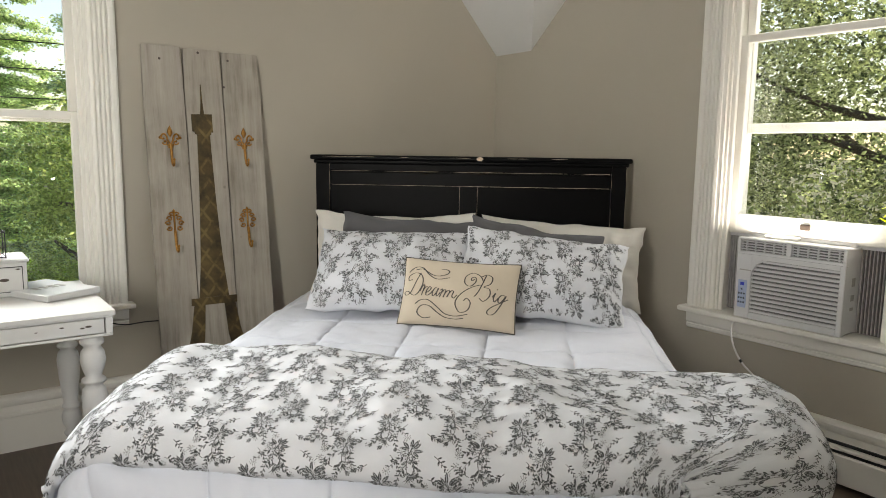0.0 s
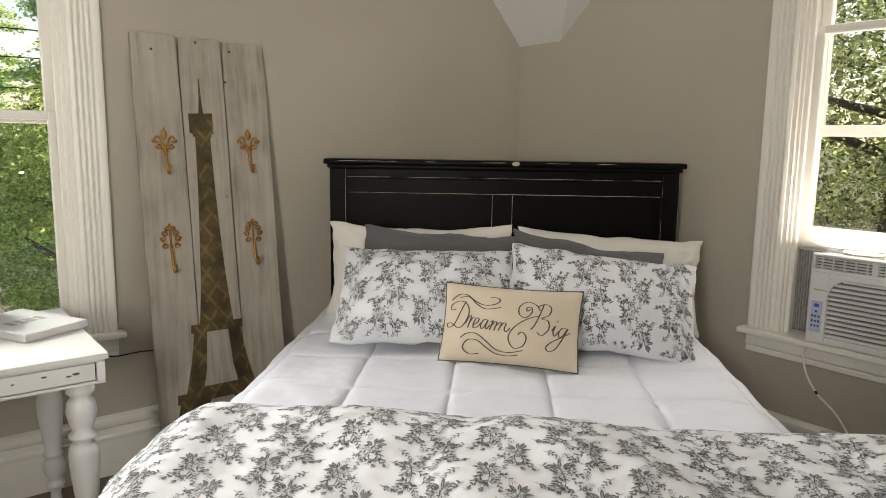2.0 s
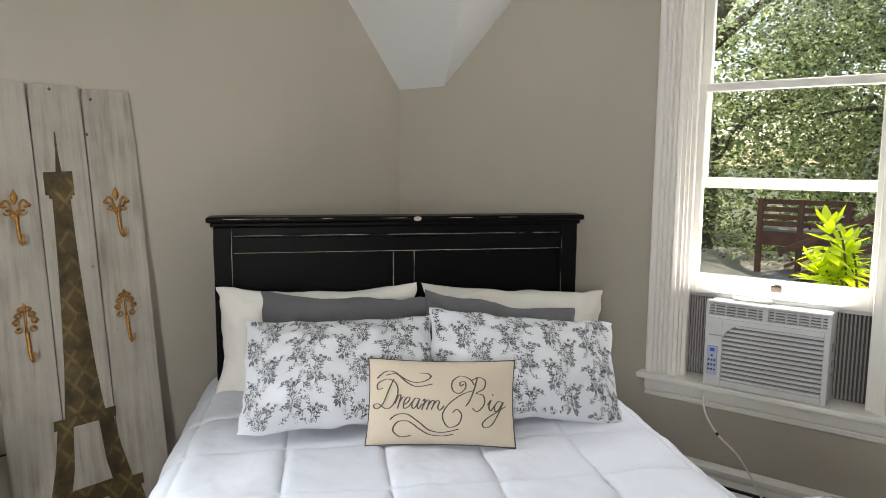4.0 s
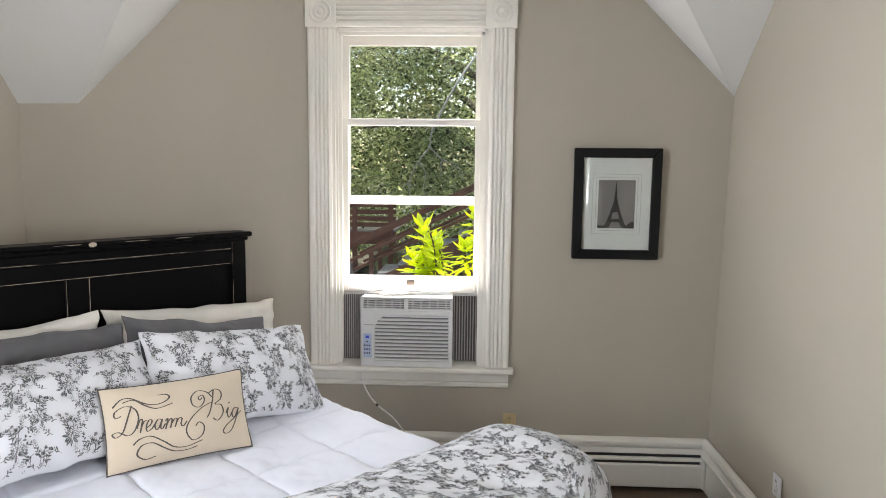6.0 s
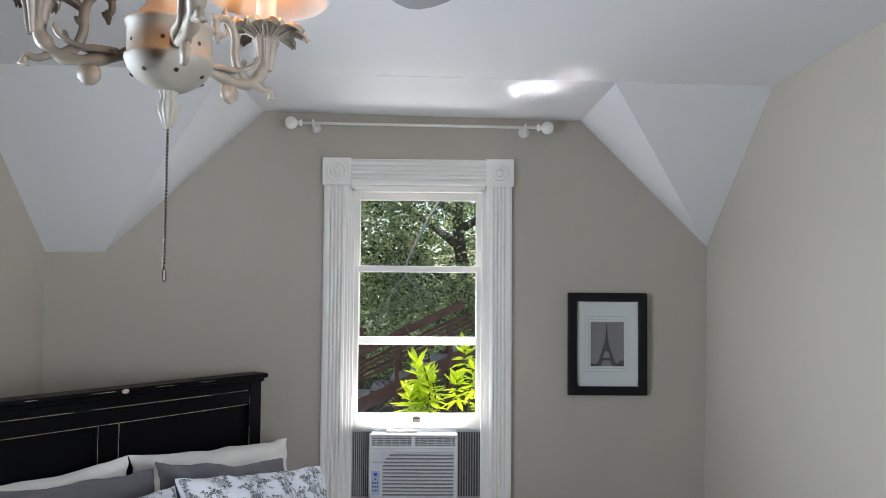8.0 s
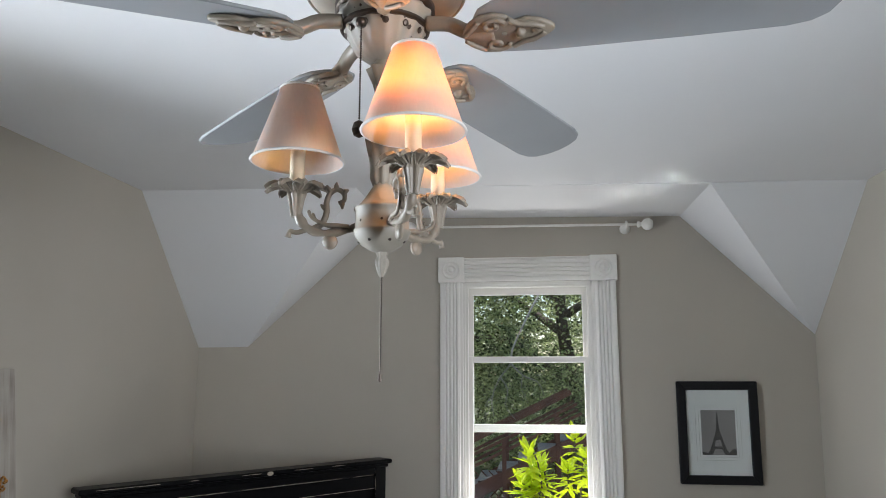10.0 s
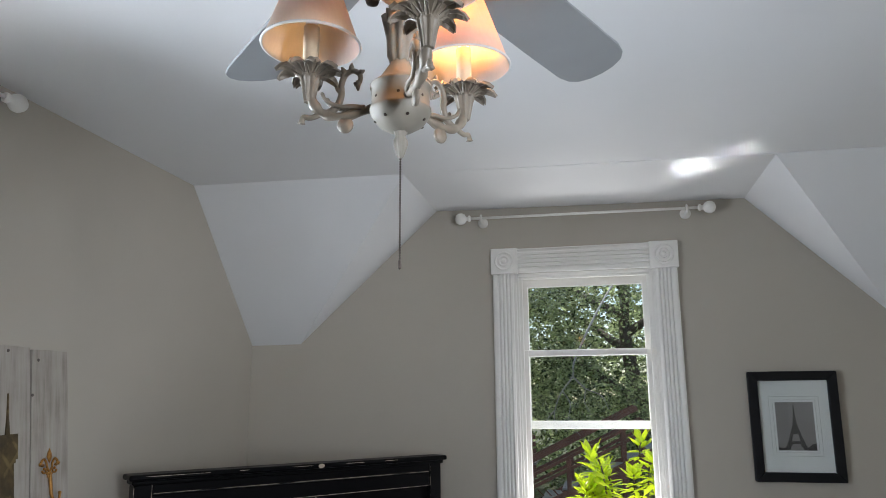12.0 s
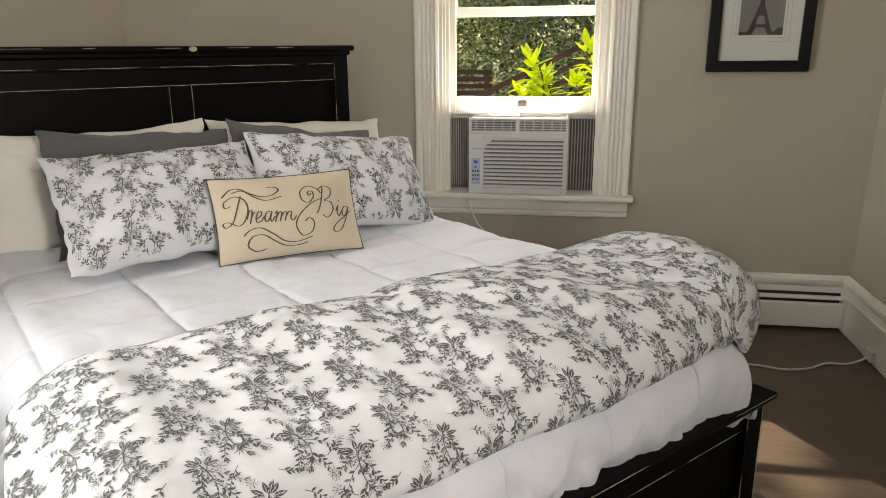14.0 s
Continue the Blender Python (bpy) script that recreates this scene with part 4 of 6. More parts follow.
OAK = leaf_mat("oak_leaves", (0.022, 0.032, 0.018), (0.235, 0.27, 0.18), (2.2, 2.2, 1.6))
FIR = leaf_mat("conifer_leaves", (0.13, 0.19, 0.12), (0.32, 0.40, 0.24), (2.3, 2.3, 1.8))
BRIGHT = leaf_mat("yellow_green_leaves", (0.28, 0.36, 0.03), (0.44, 0.52, 0.05), (2.0, 1.9, 0.5))
BARK = painted("grey_brown_bark", (0.13, 0.10, 0.08), 0.9, 0.3, 60, 0.6, 8)


def leaves_mesh(name, centres, n_each, spread, size, seed, flat=0.6, gaps=()):
    """Many small folded leaves about the centres."""
    rg = np.random.RandomState(seed)
    c = np.repeat(np.asarray(centres, float), n_each, axis=0)
    k = len(c)
    c = c + rg.normal(0, 1, (k, 3)) * np.asarray(spread)
    for at, along, r in gaps:                          # holes cut along the sun's path to shape its patches indoors
        off = c - np.asarray(at)
        off = off - (off @ np.asarray(along))[:, None] * np.asarray(along)
        c = c[np.linalg.norm(off, axis=1) > r + size * 0.5]
    k = len(c)
    d = rg.normal(0, 1, (k, 3))
    d[:, 2] *= flat
    d /= np.linalg.norm(d, axis=1)[:, None]
    s = np.cross(d, rg.normal(0, 1, (k, 3)))
    s /= np.linalg.norm(s, axis=1)[:, None]
    nrm = np.cross(d, s)
    ln = size * rg.uniform(0.6, 1.4, (k, 1))
    wd = ln * 0.28
    v = np.stack([c, c + d * ln * 0.5 + s * wd + nrm * wd * 0.4, c + d * ln, c + d * ln * 0.5 - s * wd + nrm * wd * 0.4], axis=1).reshape(-1, 3)
    idx = np.arange(k)[:, None] * 4
    faces = np.concatenate([idx + np.array([[0, 1, 2]]), idx + np.array([[0, 2, 3]])])
    me = bpy.data.meshes.new(name)
    me.from_pydata(v.tolist(), [], faces.tolist())
    return me


def tree(name, label, x, y, base, height, crown_r, crown_z, n_clumps, n_each, size, material, seed, spread=0.28, limbs=7, group="", squash=0.8, gaps=()):
    rg = random.Random(seed)
    th = thing(name, label, "tree", pose(x, y, base), group=group)
    b = bmesh.new()
    top = Vector((0.3, 0.2, height * 0.8))
    trunk = curve_pts([(0, 0, -0.2), (0.1, 0.05, height * 0.25), (-0.1, 0.1, height * 0.5), top], 5)
    r0 = 0.05 * height ** 0.8
    tube(trunk, [r0 * (1 - 0.8 * i / (len(trunk) - 1)) for i in range(len(trunk))], 9, b)
    ends = [top]
    for i in range(limbs):
        a = 2 * math.pi * i / limbs + rg.uniform(-0.4, 0.4)
        st = trunk[int(len(trunk) * rg.uniform(0.3, 0.85))]
        ln = crown_r * rg.uniform(0.6, 0.95)
        mid = st + Vector((math.cos(a) * ln * 0.5, math.sin(a) * ln * 0.5, ln * rg.uniform(0.1, 0.4)))
        en = st + Vector((math.cos(a) * ln, math.sin(a) * ln, ln * rg.uniform(0.1, 0.6)))
        pts = curve_pts([st, mid, en], 5)
        tube(pts, [r0 * 0.45 * (1 - 0.85 * k / (len(pts) - 1)) for k in range(len(pts))], 6, b)
        ends += [mid, en]
    part("trunk", b, BARK, th, smooth=True)
    cs = []
    for _ in range(n_clumps):
        while True:
            p = Vector((rg.uniform(-1, 1), rg.uniform(-1, 1), rg.uniform(-1, 1)))
            if 0.25 < p.length < 1:
                break
        p = p.normalized() * p.length ** 0.6
        cs.append((p.x * crown_r, p.y * crown_r, crown_z + p.z * crown_r * squash))
    me = leaves_mesh("crown", cs, n_each, (spread, spread, spread * 0.7), size, seed, gaps=[((gx - x, gy - y, gz - base), tuple(SUN_DIR), r) for gx, gy, gz, r in gaps])
    me.materials.append(material)
    cr = new("crown", me)
    cr.parent = th
    return th

# ---------------------------------------------------------------- cushion with lettering
CUSH = BED @ pose(0.025, -0.885, 0.648, -23, 0.8, -8.5)
CW, CH, CT = 0.475, 0.275, 0.13


def cushion_front(x, z):
    """The y of the cushion's front at a place of its face."""
    a = max(-0.99, min(0.99, x / (CW / 2) / 0.97))
    c = max(-0.99, min(0.99, (z - CH / 2) / (CH / 2) / 0.96))
    return -(CT / 2) * pillow_prof(a, c) - 0.0015


def cushion():
    th = thing("throw_pillow", "beige linen cushion lettered Dream Big, dark piped edge", "cushion", CUSH, group="pillows on the bed")
    part("cover", pillow_bm(CW, CH, CT, 0, 40, 30, ear=0.08, wr=0.0), LINEN, th, smooth=True)
    edge = []
    for k in range(96):
        q = k / 96 * 4
        i, f = int(q), q - int(q)
        a, c = [(-1 + 2 * f, -1), (1, -1 + 2 * f), (1 - 2 * f, 1), (-1, 1 - 2 * f)][i]
        px = 1 - 0.08 * (1 - abs(c) ** 2.2) * 0.5
        pz = 1 - 0.08 * (1 - abs(a) ** 2.2) * 0.8
        edge.append((a * CW / 2 * px, 0, c * CH / 2 * pz + CH / 2))
    part("piping", tube(edge, 0.0032, 6, closed=True), INK_BROWN, th, "dark grey piping", smooth=True)
    # words and flourishes, each a pen stroke of changing width
    def stroke(pts, wide, bm):
        """pts in tenths of the cushion's width, from its upper corner; down strokes are broader."""
        c = curve_pts([(x, 0, z) for x, z in pts], 7)
        q = [Vector((-CW / 2 + (p[0] - 1.16) / 5.75 * CW, 0, CH - (p[2] - 0.86 - (p[0] - 1.30) * 0.068) / 3.42 * CH)) for p in c]
        flat = []
        for n, p in enumerate(q):
            d = q[min(n + 1, len(q) - 1)] - q[max(n - 1, 0)]
            w = wide * (0.45 + 0.75 * abs(d.z) / (d.length + 1e-6))
            e = Vector((-d.z, 0, d.x)).normalized() * w
            flat.append([bm.verts.new((v.x, cushion_front(v.x, v.z) - 0.0008, v.z)) for v in (p - e, p + e)])
        for (a, b), (c2, d2) in zip(flat, flat[1:]):
            bm.faces.new((a, b, d2, c2))

    dream = [[(2.20, 1.80), (2.05, 2.15), (1.80, 2.75), (1.55, 2.90), (1.45, 2.75), (1.65, 2.72), (1.95, 2.93), (2.20, 2.80), (2.38, 2.35), (2.28, 1.95), (1.95, 1.78), (1.60, 1.92), (1.60, 2.15), (1.80, 2.12)],
             [(2.28, 2.75), (2.42, 2.45), (2.50, 2.47), (2.46, 2.66), (2.38, 2.95)], [(2.43, 2.76), (2.56, 2.54), (2.66, 2.54)],
             [(2.58, 2.84), (2.78, 2.72), (2.84, 2.58), (2.74, 2.54), (2.62, 2.74), (2.63, 2.95), (2.80, 2.90), (2.93, 2.74)],
             [(3.18, 2.62), (3.05, 2.60), (2.93, 2.80), (2.96, 2.98), (3.08, 2.90), (3.22, 2.62), (3.13, 2.90), (3.18, 3.00), (3.32, 2.82)],
             [(3.32, 2.72), (3.42, 2.65), (3.38, 2.82), (3.30, 3.05)], [(3.34, 2.90), (3.50, 2.70), (3.58, 2.72), (3.55, 2.86), (3.48, 3.06)],
             [(3.52, 2.92), (3.68, 2.73), (3.77, 2.76), (3.73, 2.90), (3.66, 3.06)], [(3.70, 2.94), (3.86, 2.74), (3.96, 2.79), (3.90, 2.98), (3.98, 3.10), (4.14, 2.94)]]
    big = [[(4.88, 2.14), (4.76, 2.22), (4.74, 2.08), (4.92, 2.06), (4.94, 2.30), (4.70, 2.50), (4.45, 2.35), (4.45, 2.02), (4.75, 1.82), (5.10, 1.95), (5.28, 2.20)],
           [(5.40, 1.92), (5.28, 2.35), (5.10, 2.80), (4.95, 3.00)],
           [(5.18, 2.02), (5.45, 1.90), (5.70, 2.05), (5.64, 2.36), (5.36, 2.52), (5.62, 2.62), (5.66, 2.95), (5.40, 3.22), (5.20, 3.08)],
           [(5.30, 2.40), (4.80, 2.55), (4.30, 2.90), (4.08, 3.32), (4.30, 3.74), (4.68, 3.66), (4.80, 3.32), (4.62, 3.10), (4.46, 3.22)],
           [(5.78, 3.00), (5.92, 2.80), (5.84, 3.04), (5.90, 3.22), (6.06, 3.02)], [(5.97, 2.58), (5.99, 2.61), (6.00, 2.64)],
           [(6.35, 2.90), (6.20, 2.87), (6.06, 3.06), (6.09, 3.25), (6.22, 3.18), (6.40, 2.90), (6.20, 3.35), (5.95, 3.75), (5.70, 3.84), (5.59, 3.70), (5.76, 3.50), (6.10, 3.30), (6.50, 3.06)]]
    for word, strokes in (("Dream", dream), ("Big", big)):
        b = bmesh.new()
        for st in strokes:
            stroke(st, 0.0020, b)
        part("lettering", b, INK_BROWN, th, "dark printed script word " + word)
    for st in ([(1.55, 1.72), (1.85, 1.48), (2.20, 1.50), (2.60, 1.80), (3.00, 1.98), (3.40, 1.95), (3.62, 1.80), (3.50, 1.66), (3.20, 1.62)], [(1.90, 1.62), (2.30, 1.60), (2.70, 1.95), (3.10, 2.15), (3.70, 2.08)],
               [(2.10, 3.35), (2.35, 3.18), (2.75, 3.18), (3.20, 3.50), (3.60, 3.82), (4.10, 3.93), (4.70, 3.84)], [(2.90, 3.98), (2.50, 4.00), (2.22, 3.75), (2.40, 3.45), (2.80, 3.45), (3.20, 3.74), (3.60, 3.98), (4.10, 4.06), (4.50, 4.02)]):
        b = bmesh.new()
        stroke(st, 0.0024, b)
        part("flourish", b, INK_BROWN, th)


cushion()

# ---------------------------------------------------------------- plank board with hooks, leaning on the west wall


def hook(parent, x, z, kind):
    """A gilded wall hook on the board's face: an openwork plate and an upturned finger."""
    b = bmesh.new()
    y = -0.004
    def curl(sx, x0, z0, r, turns, up, thick):
        pts = [(x0 + sx * r * (1 - q / 9.0) * math.cos(q * up), y, z0 + r * (1 - q / 9.0) * math.sin(q * up)) for q in np.linspace(0, turns, 16)]
        tube(pts, [thick * (1 - 0.03 * i) for i in range(16)], 6, b)
        lathe([(0.0, -0.006), (0.0055, -0.002), (0.0055, 0.002), (0.0, 0.006)], 8, b, pose(*pts[-1], 90, 0, 0))

    if kind == 0:      # lily: a pointed leaf between two pairs of scrolls
        lathe([(0.0, -0.024), (0.007, -0.014), (0.013, 0.0), (0.010, 0.012), (0.004, 0.024), (0.0, 0.032)], 10, b, pose(x, y, z + 0.030) @ Matrix.Diagonal((1, 0.5, 1, 1)))
        for sx in (-1, 1):
            tube(curve_pts([(x, y, z - 0.026), (x + sx * 0.012, y, z - 0.008), (x + sx * 0.016, y, z + 0.010), (x + sx * 0.028, y, z + 0.022), (x + sx * 0.040, y, z + 0.012), (x + sx * 0.036, y, z - 0.002), (x + sx * 0.028, y, z + 0.002)], 5), 0.0042, 6, b)
            curl(sx, x + sx * 0.024, z - 0.018, 0.012, 5.0, -1, 0.004)
            lathe([(0.0, -0.006), (0.007, -0.002), (0.007, 0.002), (0.0, 0.006)], 8, b, pose(x + sx * 0.045, y, z + 0.004, 90, 0, 0))
        for zz, w in ((-0.030, 0.016), (-0.040, 0.012)):
            lathe([(w, -0.004), (w, 0.003), (w * 0.7, 0.006)], 10, b, pose(x, y, z + zz) @ Matrix.Diagonal((1, 0.5, 1, 1)))
    else:              # pine cone of scrolls
        for r, (zz, wid) in enumerate(((0.046, 0.010), (0.026, 0.021), (0.004, 0.029), (-0.018, 0.022))):
            for sx in (-1, 1):
                curl(sx, x + sx * wid, z + zz, 0.013 - 0.001 * (r == 0), 5.6, 1 if r < 3 else -1, 0.0040)
        tube([(x, y, z - 0.035), (x, y, z + 0.052)], 0.0045, 6, b)
        lathe([(0.0, -0.010), (0.007, -0.003), (0.006, 0.004), (0.0, 0.012)], 8, b, pose(x, y, z + 0.060))
    hk = part("hook", b, GOLD, parent, "ornate gilded metal hook", smooth=True)
    arm = curve_pts([(x, -0.006, z - 0.030), (x, -0.010, z - 0.070), (x, -0.014, z - 0.110), (x, -0.028, z - 0.128), (x, -0.044, z - 0.122), (x, -0.048, z - 0.104)], 6)
    b = tube(arm, [0.007 - 0.003 * i / (len(arm) - 1) for i in range(len(arm))], 8)
    lathe([(0.0, -0.007), (0.006, -0.003), (0.006, 0.003), (0.0, 0.007)], 8, b, pose(x, -0.048, z - 0.102))
    part("finger", b, GOLD, hk, smooth=True)


def plank_board():
    # local x along the wall from one side, z up the boards, -y to the room
    lean = math.degrees(math.atan2(0.164, 1.423))
    th = thing("plank_board", "whitewashed plank board with a gold tower and gilded hooks", "wall board",
               pose(0.222, -2.143, 0.0, 0, 0, 90) @ pose(0, 0.0, 0.0, -lean, 0, 0))
    rnd = random.Random(2)
    xs = (0.0, 0.186, 0.371, 0.562)
    tops = (1.817, 1.814, 1.809)
    for k in range(3):
        x0, x1 = xs[k] + (0.002 if k else 0), xs[k + 1] - 0.002
        ol = [(x0, 0.003), (x1, 0.0)]
        for j in range(1, 9):
            ol.append((x1 + rnd.uniform(-0.0016, 0.0012), tops[k] * j / 9))
        ol += [(x1 - 0.004, tops[k]), ((x0 + x1) / 2, tops[k] + 0.001), (x0 + 0.004, tops[k] - 0.001)]
        for j in range(8, 0, -1):
            ol.append((x0 + rnd.uniform(-0.001, 0.0016), tops[k] * j / 9))
        part("plank", prism(ol, 0.0, 0.019, bevel=0.0012), PLANK, th)
    for z in (0.35, 1.45):
        part("batten", box(0.03, 0.52, 0.019, 0.0205, z, z + 0.06), PLANK, th)

    # the tower, split over the boards' joints
    def half_width(z):
        pts = ((0.0, 0.175), (0.12, 0.150), (0.23, 0.128), (0.36, 0.108), (0.52, 0.085), (0.66, 0.068), (0.80, 0.054), (0.95, 0.046), (1.10, 0.039), (1.25, 0.034), (1.42, 0.030))
        for (a, wa), (c, wc) in zip(pts, pts[1:]):
            if z <= c:
                return wa + (wc - wa) * (z - a) / (c - a)
        return pts[-1][1]

    cx = 0.262
    zs = [0.62 + 0.04 * k for k in range(21)]
    body = [(cx - half_width(z), z) for z in zs] + [(cx + half_width(z), z) for z in reversed(zs)]
    tower = part("tower", prism(body, -0.004, 0.001), GOLD_PAINT, th, "tarnished gold tower figure fixed to the planks")
    part("tower_top", prism([(cx - 0.052, 1.422), (cx - 0.040, 1.42), (cx - 0.040, 1.408), (cx + 0.036, 1.405), (cx + 0.036, 1.418), (cx + 0.046, 1.418), (cx + 0.045, 1.505), (cx - 0.053, 1.502)], -0.006, 0.001), GOLD_PAINT, tower)
    part("spire", prism([(cx - 0.010, 1.50), (cx + 0.009, 1.50), (cx + 0.004, 1.56), (cx + 0.001, 1.645), (cx - 0.001, 1.645), (cx - 0.004, 1.56)], -0.006, 0.001), GOLD_PAINT, tower)
    part("platform", prism([(cx - 0.112, 0.592), (cx + 0.108, 0.590), (cx + 0.110, 0.626), (cx - 0.110, 0.626)], -0.008, 0.001), GOLD_PAINT, tower)
    for s in (-1, 1):
        leg = [(cx + s * 0.098, 0.60), (cx + s * 0.046, 0.60), (cx + s * 0.058, 0.44), (cx + s * 0.078, 0.345), (cx + s * 0.148, 0.345), (cx + s * 0.118, 0.47)]
        part("tower_leg", prism(leg, -0.005, 0.001), GOLD_PAINT, tower)
    part("lower_platform", prism([(cx - 0.188, 0.305), (cx + 0.188, 0.305), (cx + 0.186, 0.345), (cx + 0.150, 0.345), (cx + 0.10, 0.362), (cx - 0.10, 0.362), (cx - 0.150, 0.345), (cx - 0.186, 0.345)], -0.008, 0.001), GOLD_PAINT, tower)
    for s in (-1, 1):
        leg = [(cx + s * 0.175, 0.31), (cx + s * 0.045, 0.31), (cx + s * 0.095, 0.23), (cx + s * 0.135, 0.02), (cx + s * 0.245, 0.02)]
        part("tower_leg", prism(leg, -0.005, 0.001), GOLD_PAINT, tower)
    hook(th, 0.105, 1.385, 0)
    hook(th, 0.460, 1.385, 0)
    hook(th, 0.098, 0.985, 1)
    hook(th, 0.452, 0.985, 1)
    for x, z in ((0.082, 1.755), (0.262, 1.797), (0.405, 1.770), (0.378, 1.64)):
        part("nail_hole", lathe([(0.006, 0), (0.005, 0.002), (0.0, 0.0025)], 8, m=pose(x, 0, z, 90, 0, 0)), CHIP, th)


plank_board()

# ---------------------------------------------------------------- desk with turned legs
LEG = [(0.030, 0.0), (0.022, 0.010), (0.018, 0.045), (0.020, 0.060), (0.031, 0.072), (0.034, 0.082), (0.026, 0.094), (0.024, 0.100), (0.036, 0.125), (0.040, 0.150), (0.034, 0.172), (0.026, 0.184), (0.036, 0.192), (0.036, 0.200),
       (0.028, 0.210), (0.034, 0.260), (0.043, 0.340), (0.046, 0.395), (0.040, 0.425), (0.027, 0.440), (0.042, 0.452), (0.042, 0.460), (0.028, 0.472), (0.038, 0.500), (0.045, 0.530), (0.040, 0.560), (0.028, 0.578), (0.041, 0.590), (0.041, 0.600), (0.034, 0.612), (0.034, 0.625)]


def chip(parent, x, y, z, w, m=None):
    b = lathe([(w, -0.0005), (w * 0.8, 0.0012), (0.0, 0.0016)], 9, m=pose(x, y, z, 0, 90, 0) @ Matrix.Diagonal((0.38, 1.0, 1.0, 1)))
    part("paint_chip", b, CHIP, parent, "dark chip in the white paint")


def desk():
    x0, x1, y0, y1 = 0.085, 0.778, -3.62, -2.462
    th = thing("desk", "white painted desk with turned legs and chipped drawer front", "desk", pose(0, 0, 0))
    part("desk_top", box(x0 - 0.005, x1 + 0.008, y0 - 0.01, y1 + 0.008, 0.728, 0.748, 0.004, seg=2), CHIPPED, th)
    part("apron", box(x0 + 0.02, x1 - 0.02, y0 + 0.015, y1 - 0.006, 0.655, 0.729), CHIPPED, th)
    part("apron_rail", box(x1 - 0.02, x1 - 0.002, y0 + 0.01, y1 - 0.002, 0.652, 0.662, 0.002), CHIPPED, th)
    part("apron_rail", box(x1 - 0.02, x1 - 0.002, y0 + 0.01, y1 - 0.002, 0.721, 0.7285, 0.002), CHIPPED, th)
    part("apron_end", box(x1 - 0.02, x1 - 0.002, y1 - 0.026, y1 - 0.002, 0.662, 0.721, 0.002), CHIPPED, th)
    dr = part("drawer", box(x1 - 0.019, x1 - 0.005, y0 + 0.05, y1 - 0.030, 0.665, 0.718, 0.002), CHIPPED, th)
    # dark sheet that paints the shade in the gap round the drawer
    part("drawer_gap", box(x1 - 0.0205, x1 - 0.0190, y0 + 0.04, y1 - 0.025, 0.662, 0.721), INK, th)
    for y, z, w in ((-2.545, 0.694, 0.011), (-2.565, 0.690, 0.008), (-2.63, 0.700, 0.008), (-2.71, 0.694, 0.005), (-2.86, 0.694, 0.011), (-2.95, 0.702, 0.006)):
        chip(dr, x1 - 0.0045, y, z, w)
    for x, y in ((x1 - 0.06, y1 - 0.065), (x0 + 0.06, y1 - 0.065), (x1 - 0.06, y0 + 0.06), (x0 + 0.06, y0 + 0.06)):
        part("leg", lathe([(r, z * 1.05) for r, z in LEG], 24, m=pose(x, y, 0)), CHIPPED, th, smooth=True)


desk()

# small drawer chest, candle lantern and boxed board on the desk
th = thing("desktop_drawer_chest", "small white chipped drawer chest on the desk", "drawer chest", pose(0.24, -2.85, 0.749))
part("body", box(-0.10, 0.10, -0.17, 0.17, 0, 0.135, 0.003), CHIPPED, th)
part("top", box(-0.108, 0.108, -0.178, 0.178, 0.135, 0.148, 0.003), CHIPPED, th)
# dark sheet for the gap's shade, as on the desk
part("drawer_gap", box(0.0995, 0.1005, -0.155, 0.155, 0.018, 0.118), INK, th)
dr = part("drawer", box(0.100, 0.106, -0.152, 0.152, 0.021, 0.115, 0.002), CHIPPED, th)
chip(dr, 0.1063, 0.09, 0.068, 0.018)
chip(dr, 0.1063, 0.138, 0.108, 0.008)

th = thing("candle_lantern", "open wire lantern holding a brown candle on the chest", "lantern", pose(0.25, -2.80, 0.898))
wire = bmesh.new()
for sx in (-1, 1):
    for sy in (-1, 1):
        tube([(sx * 0.055, sy * 0.055, 0), (sx * 0.055, sy * 0.055, 0.10), (0, 0, 0.155)], 0.0022, 6, wire)
for z in (0.004, 0.10):
    tube([(-0.055, -0.055, z), (0.055, -0.055, z), (0.055, 0.055, z), (-0.055, 0.055, z)], 0.0022, 6, wire, closed=True)
for k in range(5):
    tube([(-0.055, -0.044 + 0.022 * k, 0.003), (0.055, -0.044 + 0.022 * k, 0.003)], 0.0016, 5, wire)
part("wire_cage", wire, RUBBER, th, "black wire cage")
WAX = plain("brown_wax", (0.32, 0.15, 0.06), 0.5)
part("candle", lathe([(0.040, 0.006), (0.042, 0.010), (0.042, 0.066), (0.038, 0.070), (0.0, 0.068)], 24), WAX, th, "brown wax candle", smooth=True)

th = thing("boxed_board", "thin white printed box lying on the desk", "box", pose(0.335, -2.615, 0.749, 0, 0, 27))
part("box_body", box(-0.17, 0.17, -0.115, 0.115, 0, 0.026, 0.003), PLASTIC, th)
for k, (a, w) in enumerate(((-0.05, 0.022), (-0.015, 0.02), (0.02, 0.026), (0.055, 0.02))):
    part("printed_bar", box(-0.02, 0.03, a - w / 2, a + w / 2, 0.026, 0.0268), PHOTO_LINE, th)

# ---------------------------------------------------------------- air conditioner in the window


